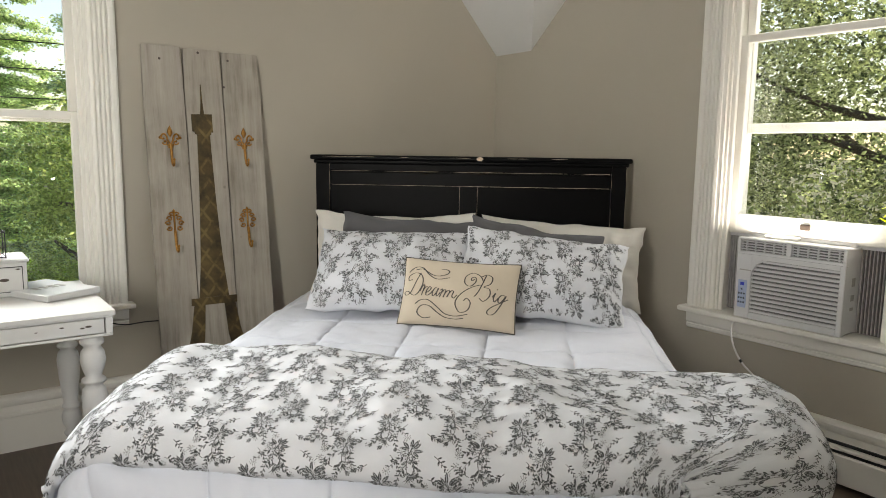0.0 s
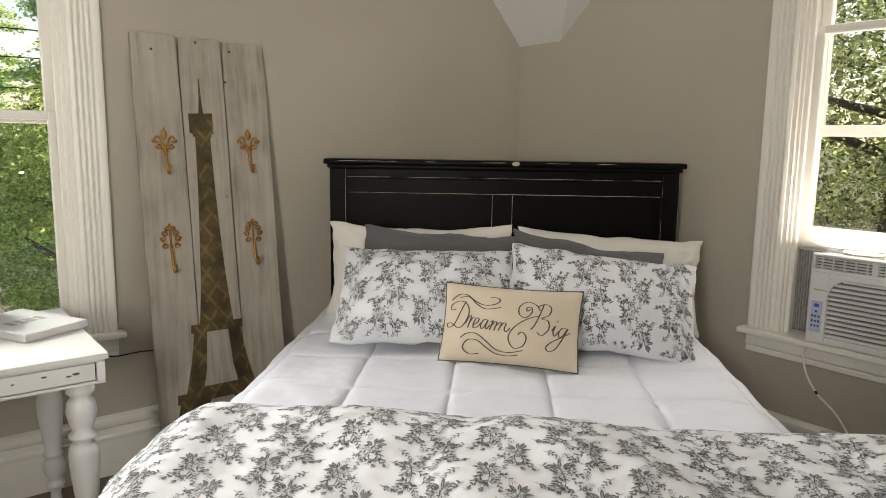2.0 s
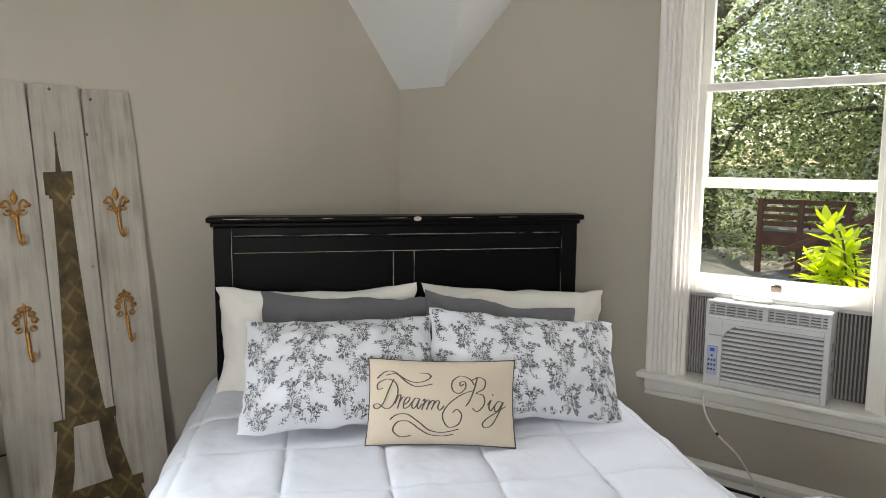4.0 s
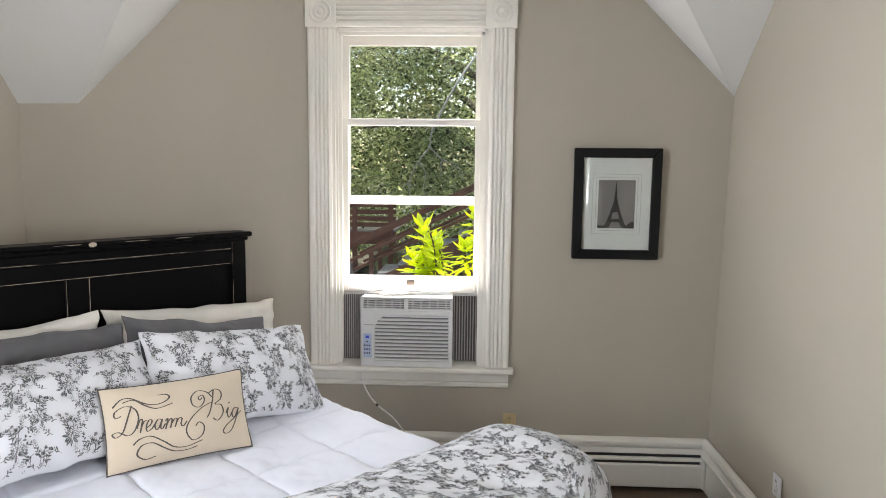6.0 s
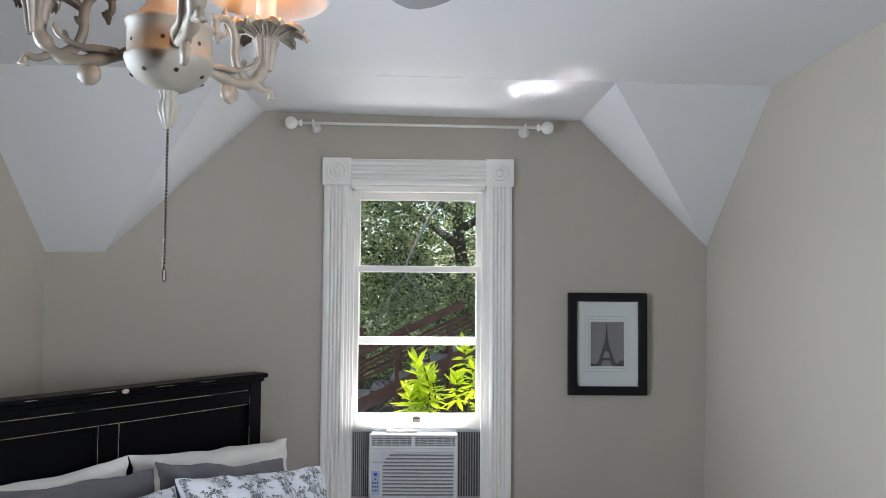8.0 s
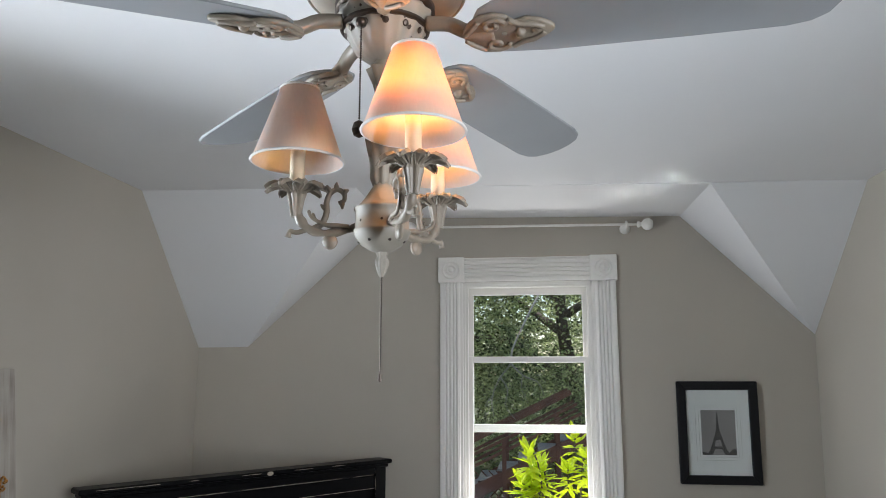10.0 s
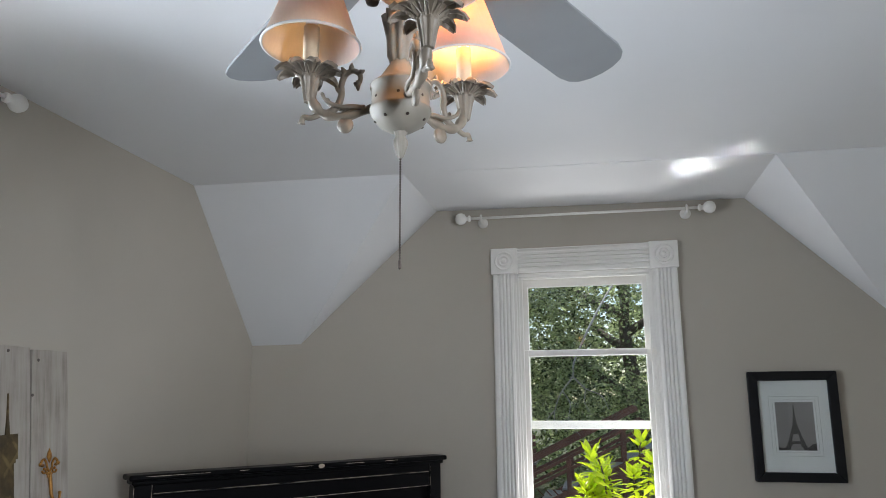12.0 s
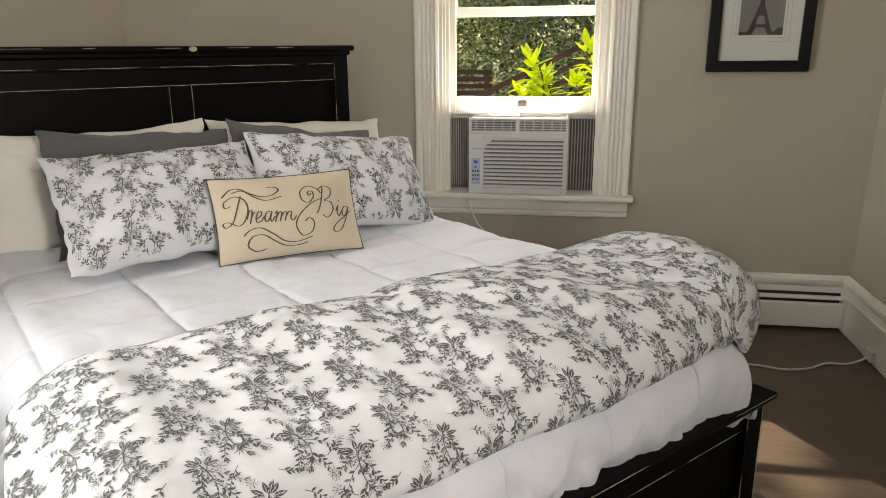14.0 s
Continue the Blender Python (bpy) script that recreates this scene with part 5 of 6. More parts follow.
def air_conditioner():
    # local origin at the front's lower left corner; -y to the room
    w, h, dp = 0.470, 0.362, 0.24
    th = thing("air_conditioner", "white window air conditioner with louvred front and keypad", "air conditioner", pose(1.763, -0.052, 0.6135))
    part("casing", box(0.004, w - 0.004, 0.028, dp + 0.12, 0.002, h - 0.004, 0.006, seg=2), PLASTIC, th)
    bz = h - 0.062
    # front bezel built round its openings
    f = box(0, w, 0.002, 0.030, bz - 0.012, bz + 0.002, 0.002)
    box(0, w, 0.000, 0.030, h - 0.012, h, 0.004, bm=f)
    box(0, 0.014, 0.000, 0.030, bz, h - 0.010, 0.002, bm=f)
    box(w - 0.014, w, 0.000, 0.030, bz, h - 0.010, 0.002, bm=f)
    box(0.222, 0.244, 0.001, 0.030, bz, h - 0.010, 0.002, bm=f)
    box(0, 0.072, 0.001, 0.030, 0, bz - 0.010, 0.003, bm=f)
    box(w - 0.022, w, 0.001, 0.030, 0, bz - 0.010, 0.003, bm=f)
    box(0.070, w - 0.020, 0.001, 0.030, 0, 0.030, 0.003, bm=f)
    box(0.070, w - 0.020, 0.001, 0.030, bz - 0.032, bz - 0.010, 0.002, bm=f)
    # arched shoulder of the louvres
    arc = [(0.070, bz - 0.031), (0.155, bz - 0.031)] + [(0.155 - 0.085 * math.sin(a), bz - 0.116 + 0.085 * math.cos(a)) for a in np.linspace(0.15, math.pi / 2, 8)]
    prism(arc, 0.001, 0.030, f)
    part("bezel", f, PLASTIC, th)
    # dark sheet in place of the shade between the louvres
    part("grille_back", box(0.068, w - 0.018, 0.018, 0.026, 0.026, bz - 0.028), GRILLE_SHADE, th)
    n = 13
    for k in range(n):
        z = 0.036 + k * (bz - 0.074) / (n - 1)
        xs = 0.072
        if z > bz - 0.116:
            c = min(1.0, (z - (bz - 0.116)) / 0.085)
            xs = 0.155 - 0.085 * math.sqrt(max(0.0, 1 - c * c))
        part("louvre", box(xs, w - 0.021, 0.003, 0.020, z - 0.0052, z + 0.0052, 0.0015), PLASTIC, th)
    for x0, x1 in ((0.014, 0.222), (0.244, w - 0.014)):
        # the same painted shade behind the vanes
        part("vent_back", box(x0, x1, 0.022, 0.026, bz, h - 0.011), GRILLE_SHADE, th)
        for k in range(4):
            z = bz + 0.010 + k * 0.0115
            part("vane", box(x0, x1, 0.006, 0.018, z - 0.0022, z + 0.0022), PLASTIC, th)
        for k in range(5):
            x = x0 + (k + 0.5) * (x1 - x0) / 5
            part("deflector", box(x - 0.003, x + 0.003, 0.014, 0.022, bz + 0.002, h - 0.013), PLASTIC, th)
    kp = part("keypad", box(0.014, 0.056, -0.001, 0.004, 0.045, 0.170, 0.002), PANEL_BLUE, th, "pale blue keypad with small dark buttons")
    part("display", box(0.026, 0.044, -0.002, 0.0, 0.146, 0.160), plain("lit_blue_display", (0.05, 0.08, 0.6), 0.3), kp)
    for r in range(4):
        for c in range(3 if r else 1):
            x = 0.022 + 0.012 * c if r else 0.034
            part("button", box(x - 0.0035, x + 0.0035, -0.0025, -0.001, 0.125 - 0.020 * r, 0.133 - 0.020 * r, 0.001), INK, kp)
    part("badge", box(0.018, 0.070, -0.0005, 0.002, 0.214, 0.219), PHOTO_LINE, th)
    # side marks
    for z0, z1 in ((0.20, 0.235), (0.14, 0.165), (0.10, 0.112)):
        part("side_label", box(w - 0.0045, w - 0.0035, 0.07, 0.10, z0, z1), PHOTO_LINE, th)
    # expanding side panels up to the jambs
    for a, b in ((-0.120, 0.004), (w - 0.004, 0.622)):
        # panel coloured dark so that it reads as shade between the pleats
        sp = part("side_panel", box(a, b, 0.142, 0.150, 0.0, 0.362), PLEAT_SHADE, th, "grey pleated side panel")
        m = 11
        for k in range(m):
            x = a + (k + 0.5) * (b - a) / m
            part("pleat", box(x - 0.0026, x + 0.0026, 0.132, 0.142, 0.004, 0.350), PLEAT, sp)
        part("panel_rail", box(a, b, 0.128, 0.152, 0.350, 0.367, 0.002), PLASTIC, sp)
    # mounting rail and folded weather strip on top
    part("top_rail", box(0.01, w - 0.01, 0.10, 0.150, h - 0.004, h + 0.014, 0.003), PLASTIC, th)
    part("foam_strip", tube(curve_pts([(0.09, 0.075, h + 0.006), (0.15, 0.06, h + 0.009), (0.20, 0.072, h + 0.007), (0.235, 0.08, h + 0.004)], 5), 0.010, 8), PILLOW_CLOTH, th, smooth=True)


air_conditioner()
cord = curve_pts([(1.775, 0.0, 0.60), (1.775, -0.075, 0.575), (1.80, -0.10, 0.50), (1.86, -0.12, 0.43), (1.95, -0.12, 0.355), (2.06, -0.16, 0.22), (2.2, -0.24, 0.06), (2.35, -0.33, 0.008), (2.7, -0.50, 0.006),
                  (3.015, -0.515, 0.006), (3.14, -0.545, 0.006), (3.25, -0.52, 0.006), (3.33, -0.46, 0.006), (3.43, -0.445, 0.006), (3.52, -0.41, 0.03)], 8)
th = thing("power_cord", "white power cord running from the air conditioner along the floor", "cord", pose(0, 0, 0))
part("cable", tube(cord, 0.0042, 8), CORD, th, smooth=True)
part("plug", box(3.505, 3.540, -0.445, -0.375, 0.012, 0.060, 0.004), CORD, th, "white plug adapter")
part("cable_tie", tube([(1.852, -0.119, 0.438), (1.862, -0.121, 0.428)], 0.0055, 8), RUBBER, th)

cord = curve_pts([(0.05, -2.46, 0.60), (0.055, -2.40, 0.575), (0.04, -2.33, 0.53), (0.035, -2.26, 0.510), (0.035, -2.16, 0.512), (0.035, -2.0, 0.50)], 8)
ob = part("black_cord", tube(cord, 0.003, 6), RUBBER, smooth=True)
tagged(ob, "thin black cord hanging along the wall behind the desk", "cord")

# ---------------------------------------------------------------- baseboard heater
th = thing("baseboard_heater", "long white metal baseboard heater with a dark slot", "heater", pose(0, 0, 0))
part("heater_back", box(1.35, 3.51, -0.034, -0.022, 0.018, 0.178), RUBBER, th)
part("heater_cover", box(1.35, 3.51, -0.078, -0.036, 0.020, 0.140, 0.004), TRIM, th, "white enamelled cover")
part("heater_hood", box(1.35, 3.51, -0.062, -0.030, 0.152, 0.166, 0.003), TRIM, th)
part("fin_slot", box(1.36, 3.50, -0.060, -0.036, 0.140, 0.1415), RUBBER, th)
part("heater_end", box(3.508, 3.524, -0.080, -0.030, 0.014, 0.168, 0.003), TRIM, th)


def outlet(label, m, material):
    th = thing("wall_outlet", label, "outlet", m)
    part("cover_plate", box(-0.035, 0.035, -0.006, 0, -0.057 * 0.78, 0.057 * 0.78, 0.002), material, th)
    for z in (-0.020, 0.020):
        part("socket", box(-0.016, 0.016, -0.0075, -0.005, z - 0.013, z + 0.013, 0.002), material, th)
        for x in (-0.006, 0.006):
            part("slot", box(x - 0.0012, x + 0.0012, -0.0082, -0.0074, z - 0.005, z + 0.005), INK, th)
    part("screw", lathe([(0.003, 0), (0.002, 0.001), (0, 0.0012)], 8, m=pose(0, -0.006, 0, 90, 0, 0)), INK, th)


outlet("ivory yellow wall outlet above the baseboard", pose(2.532, 0, 0.320), BEIGE)
outlet("white wall outlet above the baseboard", pose(WX, -0.85, 0.395, 0, 0, -90), PLASTIC)

# ---------------------------------------------------------------- framed photograph


def picture():
    w, h = 0.428, 0.550
    th = thing("picture_frame", "black framed grey tower photograph in a white mat", "picture", pose(2.823, -0.002, 1.183, 1.2, 0.0, 0))
    fw = 0.047
    for name, ol in (("frame_side", [(0, 0), (fw, fw), (fw, h - fw), (0, h)]), ("frame_side", [(w, 0), (w - fw, fw), (w - fw, h - fw), (w, h)]),
                     ("frame_rail", [(0, 0), (fw, fw), (w - fw, fw), (w, 0)]), ("frame_rail", [(0, h), (fw, h - fw), (w - fw, h - fw), (w, h)])):
        part(name, prism(ol, -0.028, 0.0, bevel=0.004), FRAME_BLACK, th)
    part("mat_board", box(fw - 0.003, w - fw + 0.003, -0.010, -0.006, fw - 0.003, h - fw + 0.003), PAPER, th)
    px0, px1, pz0, pz1 = 0.124, 0.305, 0.154, 0.394
    ph = part("photograph", box(px0, px1, -0.0108, -0.0098, pz0, pz1), PHOTO_SKY, th, "grey photograph of an iron tower")
    b = bmesh.new()
    for d, e in ((0.012, 0.0), (0.029, 0.0)):
        x0, x1, z0, z1 = px0 - d, px1 + d, pz0 - d, pz1 + d
        for bx in ((x0, x1, z0, z0 + 0.0014), (x0, x1, z1 - 0.0014, z1), (x0, x0 + 0.0014, z0, z1), (x1 - 0.0014, x1, z0, z1)):
            box(bx[0], bx[1], -0.0104, -0.0098, bx[2], bx[3], bm=b)
    part("mat_lines", b, PHOTO_LINE, th)
    cx, y0, y1 = (px0 + px1) / 2 - 0.004, -0.0114, -0.0106
    part("print_tower", prism([(cx - 0.024, pz0 + 0.085), (cx - 0.010, pz0 + 0.130), (cx - 0.0045, pz0 + 0.185), (cx - 0.002, pz0 + 0.225), (cx + 0.002, pz0 + 0.225), (cx + 0.0045, pz0 + 0.185), (cx + 0.010, pz0 + 0.130), (cx + 0.024, pz0 + 0.085)], y0, y1), PHOTO_DARK, ph)
    part("print_platform", prism([(cx - 0.026, pz0 + 0.080), (cx + 0.026, pz0 + 0.080), (cx + 0.024, pz0 + 0.092), (cx - 0.024, pz0 + 0.092)], y0 - 0.0003, y1), PHOTO_DARK, ph)
    part("print_platform", prism([(cx - 0.042, pz0 + 0.032), (cx + 0.042, pz0 + 0.032), (cx + 0.040, pz0 + 0.046), (cx - 0.040, pz0 + 0.046)], y0 - 0.0003, y1), PHOTO_DARK, ph)
    for s in (-1, 1):
        part("print_leg", prism([(cx + s * 0.025, pz0 + 0.082), (cx + s * 0.012, pz0 + 0.082), (cx + s * 0.020, pz0 + 0.044), (cx + s * 0.038, pz0 + 0.044)], y0, y1), PHOTO_DARK, ph)
        part("print_leg", prism([(cx + s * 0.040, pz0 + 0.034), (cx + s * 0.016, pz0 + 0.034), (cx + s * 0.034, pz0 + 0.002), (cx + s * 0.062, pz0 + 0.002)], y0, y1), PHOTO_DARK, ph)
    part("print_trees", prism([(px0, pz0), (px0 + 0.035, pz0), (px0 + 0.03, pz0 + 0.012), (px0, pz0 + 0.016)], y0, y1), PHOTO_DARK, ph)
    part("print_trees", prism([(px1, pz0), (px1 - 0.05, pz0), (px1 - 0.03, pz0 + 0.022), (px1 - 0.015, pz0 + 0.034), (px1, pz0 + 0.030)], y0, y1), PHOTO_DARK, ph)
    gl = part("glass_pane", box(fw - 0.003, w - fw + 0.003, -0.0145, -0.0125, fw - 0.003, h - fw + 0.003), GLASS, th)
    gl.visible_shadow = False


picture()

# ---------------------------------------------------------------- ceiling fan with three shaded lamps
FANX, FANY = 1.826, -3.174
FAN_TURN = 12.6                                        # the fan's own axes, turned in the room


def make_shade_mat():
    n = SHADE
    v = n.coord("Object")
    f = n.noise(n.coord("Object", (30, 30, 3)), 8, 3)
    col = n.ramp(f, (0.3, (0.73, 0.725, 0.715)), (0.7, (0.81, 0.805, 0.795)))
    n.set(col, 0.85)
    tr = n.t.nodes.new("ShaderNodeBsdfTranslucent")
    tr.inputs["Color"].default_value = (0.86, 0.58, 0.30, 1)
    ms = n.t.nodes.new("ShaderNodeMixShader")
    ms.inputs[0].default_value = 0.55
    n.t.links.new(n.b.outputs[0], ms.inputs[1])
    n.t.links.new(tr.outputs[0], ms.inputs[2])
    n.t.links.new(ms.outputs[0], n.out.inputs["Surface"])
    return n.m


SHADE_M = make_shade_mat()
BULB = Net("lit_bulb")
BULB.set((1, 0.9, 0.75), 0.4)
BULB.b.inputs["Emission Color"].default_value = (1.0, 0.66, 0.34, 1)
BULB.b.inputs["Emission Strength"].default_value = 5.0
BULB_OFF = plain("unlit_bulb", (0.75, 0.74, 0.7), 0.2)


def fan():
    th = thing("ceiling_fan", "antique white ceiling fan with three shaded candle lamps", "ceiling fan", pose(FANX, FANY, 0, 0, 0, FAN_TURN))
    top = ceil_z(FANX)
    part("motor_housing", lathe([(0.062, 2.354), (0.086, 2.352), (0.106, 2.357), (0.122, 2.372), (0.131, 2.396), (0.136, 2.440), (0.137, 2.490), (0.130, 2.530), (0.112, 2.560), (0.085, 2.585), (0.075, 2.62), (0.088, 2.66), (0.095, top)], 40), FAN_WHITE, th, smooth=True)
    for k in range(5):
        a = 2 * math.pi * (k + 0.5) / 5
        b = bmesh.new()
        # scrolled bracket up the housing's side
        pts = []
        for t in np.linspace(0, 1, 14):
            r = 0.112 + 0.032 * math.sin(t * 2.2)
            pts.append((r * math.cos(a), r * math.sin(a), 2.388 + 0.15 * t))
        tube(pts, [0.008 + 0.006 * math.sin(math.pi * i / 13) for i in range(14)], 8, b)
        for off in (-0.16, 0.16):                      # leaf edges beside the scroll
            tube([(p[0] * math.cos(off * (1 - t)) - p[1] * math.sin(off * (1 - t)), p[0] * math.sin(off * (1 - t)) + p[1] * math.cos(off * (1 - t)), p[2]) for p, t in zip(pts, np.linspace(0.9, 0, 14))], 0.0048, 6, b)
        sp = [(math.cos(a) * (0.140 + 0.018 * (1 - q / 9) * math.cos(q)), math.sin(a) * (0.140 + 0.018 * (1 - q / 9) * math.cos(q)), 2.485 + 0.026 * (1 - q / 9) * math.sin(q)) for q in np.linspace(0, 8, 20)]
        tube(sp, 0.0058, 6, b)
        part("scroll", b, FAN_WHITE, th, smooth=True)
    part("dark_ring", lathe([(0.070, 2.338), (0.079, 2.340), (0.079, 2.352), (0.070, 2.354)], 36), FAN_DARK, th, "dark bronze ring", smooth=True)
    part("fitter", lathe([(0.018, 2.262), (0.030, 2.266), (0.046, 2.278), (0.058, 2.300), (0.066, 2.318), (0.068, 2.330), (0.074, 2.334), (0.074, 2.341), (0.060, 2.343)], 96, wave=0.022, lobes=16), FAN_WHITE, th, smooth=True)
    part("fitter_ring", lathe([(0.067, 2.312), (0.0705, 2.314), (0.0705, 2.318), (0.067, 2.320)], 36), FAN_DARK, th)
    for k in range(12):
        a = 2 * math.pi * k / 12
        part("vent_hole", lathe([(0.0055, 0), (0.004, 0.0015), (0, 0.002)], 8, m=pose(0.0605 * math.cos(a), 0.0605 * math.sin(a), 2.304, 0, 112, math.degrees(a))), FAN_DARK, th)
        part("vent_hole", lathe([(0.007, 0), (0.005, 0.0015), (0, 0.002)], 8, m=pose(0.1285 * math.cos(a + 0.2), 0.1285 * math.sin(a + 0.2), 2.385, 0, 112, math.degrees(a + 0.2))), FAN_DARK, th)
    for r, z in ((0.1245, 2.3745), (0.138, 2.500)):
        ring = [(r * math.cos(q), r * math.sin(q), z) for q in np.linspace(0, 2 * math.pi, 48, endpoint=False)]
        part("housing_bead", tube(ring, 0.0032, 6, closed=True), FAN_WHITE, th, smooth=True)
    rg = random.Random(8)
    chips = bmesh.new()
    for k in range(60):
        a, z = rg.uniform(0, 6.283), rg.uniform(2.40, 2.49)
        r = 0.1314 + (z - 2.396) * 0.09
        lathe([(rg.uniform(0.002, 0.0065), 0), (0.0015, 0.0012), (0, 0.0014)], 7, chips, pose(r * math.cos(a), r * math.sin(a), z, 0, 92, math.degrees(a)) @ Matrix.Diagonal((rg.uniform(0.6, 1.9), rg.uniform(0.5, 1.2), 1, 1)))
    for k in range(40):
        a, z = rg.uniform(0, 6.283), rg.uniform(2.281, 2.328)
        r = float(np.interp(z, (2.278, 2.300, 2.318, 2.330), (0.046, 0.058, 0.066, 0.068)))
        lathe([(rg.uniform(0.0015, 0.0040), 0), (0.0012, 0.0010), (0, 0.0013)], 7, chips, pose(r * math.cos(a), r * math.sin(a), z, 0, 112, math.degrees(a)))
    tagged(part("paint_chip", chips, FAN_DARK, th), "dark chips in the antique paint", kind="stuff")
    part("pull_knob", lathe([(0.0, -0.004), (0.007, -0.003), (0.009, 0.002), (0.007, 0.008), (0.0, 0.010)], 14, m=pose(-0.036, -0.050, 2.300)), FAN_DARK, th, "dark bronze knob", smooth=True)
    # stem
    part("stem", lathe([(0.010, 2.05), (0.015, 2.10), (0.016, 2.16), (0.014, 2.20), (0.016, 2.27)], 16), FAN_WHITE, th, smooth=True)
    part("leaf_collar", lathe([(0.013, 2.062), (0.017, 2.075), (0.018, 2.10), (0.025, 2.138), (0.021, 2.136), (0.012, 2.12)], 32, wave=0.14, lobes=8), FAN_WHITE, th, smooth=True)
    part("leaf_collar", lathe([(0.011, 2.205), (0.016, 2.225), (0.026, 2.250), (0.022, 2.252), (0.010, 2.235)], 24, wave=0.12, lobes=8), FAN_WHITE, th, smooth=True)
    part("bowl", lathe([(0.008, 1.962), (0.018, 1.965), (0.032, 1.974), (0.0395, 1.984), (0.0425, 1.992), (0.0425, 1.995), (0.0400, 1.997), (0.0405, 2.024), (0.0425, 2.026), (0.0425, 2.029), (0.036, 2.032), (0.028, 2.042), (0.019, 2.056), (0.013, 2.066), (0.010, 2.070)], 48), FAN_WHITE, th, smooth=True)
    for k in range(7):
        a = 2 * math.pi * k / 7 + 0.2
        part("dark_stud", lathe([(0.0028, 0), (0.002, 0.0012), (0, 0.0016)], 8, m=pose(0.0392 * math.cos(a), 0.0392 * math.sin(a), 2.006, 0, 90, math.degrees(a))), FAN_DARK, th)
        part("dark_stud", lathe([(0.0026, 0), (0.002, 0.0012), (0, 0.0016)], 8, m=pose(0.0345 * math.cos(a + 0.35), 0.0345 * math.sin(a + 0.35), 1.9765, 0, 140, math.degrees(a + 0.35))), FAN_DARK, th)
    part("finial", lathe([(0.0, 1.924), (0.004, 1.927), (0.0065, 1.934), (0.0095, 1.944), (0.0095, 1.950), (0.0065, 1.956), (0.0090, 1.962), (0.0090, 1.966)], 42, wave=0.09, lobes=7), FAN_WHITE, th, smooth=True)
    # pull chains of small balls
    ch = bmesh.new()
    k = 0
    z = 1.924
    while z > 1.786:
        lathe([(0.0, z - 0.0017), (0.0015, z - 0.0008), (0.0015, z + 0.0008), (0.0, z + 0.0017)], 6, ch)
        z -= 0.0036
    tube([(0, 0, 1.926), (0, 0, 1.78)], 0.0005, 4, ch)
    lathe([(0.0, 1.772), (0.0022, 1.774), (0.0022, 1.784), (0.0, 1.787)], 8, ch)
    part("pull_chain", ch, FAN_DARK, th, "dark beaded pull chain")
    ch = bmesh.new()
    z = 2.300
    while z > 2.15:
        lathe([(0.0, z - 0.0017), (0.0015, z - 0.0008), (0.0015, z + 0.0008), (0.0, z + 0.0017)], 6, ch, pose(-0.036, -0.050, 0))
        z -= 0.0036
    tube([(-0.036, -0.050, 2.30), (-0.036, -0.050, 2.15)], 0.0005, 4, ch)
    lathe([(0.0, 2.122), (0.008, 2.126), (0.011, 2.135), (0.008, 2.145), (0.0, 2.150)], 14, ch, pose(-0.036, -0.050, 0))
    part("pull_chain", ch, FAN_DARK, th, "dark beaded pull chain")
    # blades at rest
    for k in range(5):
        a = -20.5 + 72 * k
        m = pose(0, 0, 2.306, 0, 0, a)
        ol = [(0.180, -0.056), (0.25, -0.064), (0.45, -0.070), (0.590, -0.072), (0.622, -0.066), (0.643, -0.052), (0.655, -0.028), (0.659, 0.0), (0.655, 0.028), (0.643, 0.052), (0.622, 0.066), (0.590, 0.072), (0.45, 0.070), (0.25, 0.064), (0.180, 0.056), (0.158, 0.044), (0.146, 0.024), (0.143, 0.0), (0.146, -0.024), (0.158, -0.044)]
        b = prism(ol, -0.003, 0.003, bevel=0.0015)
        b.transform(m @ pose(0, 0, -0.008, -90 - 13, 0, 0))
        bl = part("blade", b, FAN_BLADE, th, "grey-white fan blade", smooth=False)
        b = bmesh.new()
        tube(curve_pts([(0.070, 0, 0.012), (0.105, 0, 0.006), (0.135, 0, -0.010), (0.175, 0, -0.016)], 5), [0.012] * 16, 8, b)
        plate = [(0.128, -0.010), (0.140, -0.028), (0.158, -0.040), (0.178, -0.043), (0.196, -0.036), (0.208, -0.022), (0.226, -0.027), (0.246, -0.020), (0.262, -0.008), (0.266, 0.0),
                 (0.262, 0.008), (0.246, 0.020), (0.226, 0.027), (0.208, 0.022), (0.196, 0.036), (0.178, 0.043), (0.158, 0.040), (0.140, 0.028), (0.128, 0.010)]
        orn = prism(plate, -0.004, 0.004, bevel=0.002)
        for sy in (-1, 1):
            spi = [(0.176 + (0.019 - 0.0022 * q) * math.cos(q), 0.0045, sy * (0.021 + (0.015 - 0.0018 * q) * math.sin(q))) for q in np.linspace(0, 7.2, 26)]
            tube(spi, 0.0042, 6, orn)
            tube(curve_pts([(0.200, 0.0045, sy * 0.030), (0.216, 0.006, sy * 0.020), (0.234, 0.006, sy * 0.016), (0.250, 0.0045, sy * 0.006)], 4), 0.0042, 6, orn)
            tube(curve_pts([(0.130, 0.004, sy * 0.006), (0.142, 0.006, sy * 0.018), (0.156, 0.0045, sy * 0.032)], 4), 0.004, 6, orn)
        lathe([(0.0, -0.010), (0.008, -0.005), (0.009, 0.0), (0.008, 0.005), (0.0, 0.010)], 10, orn, pose(0.214, 0.004, 0))
        for rx, rz, rr in ((0.158, 0.0, 0.007), (0.236, 0.0, 0.006), (0.190, 0.0, 0.004)):
            lathe([(rr, -0.001), (rr, 0.001), (rr * 0.6, 0.0016)], 8, orn, pose(rx, 0.0045, rz, -90, 0, 0))
        joined(b, orn, pose(0, 0, -0.0165, -90 - 13, 0, 0))
        b.transform(m)
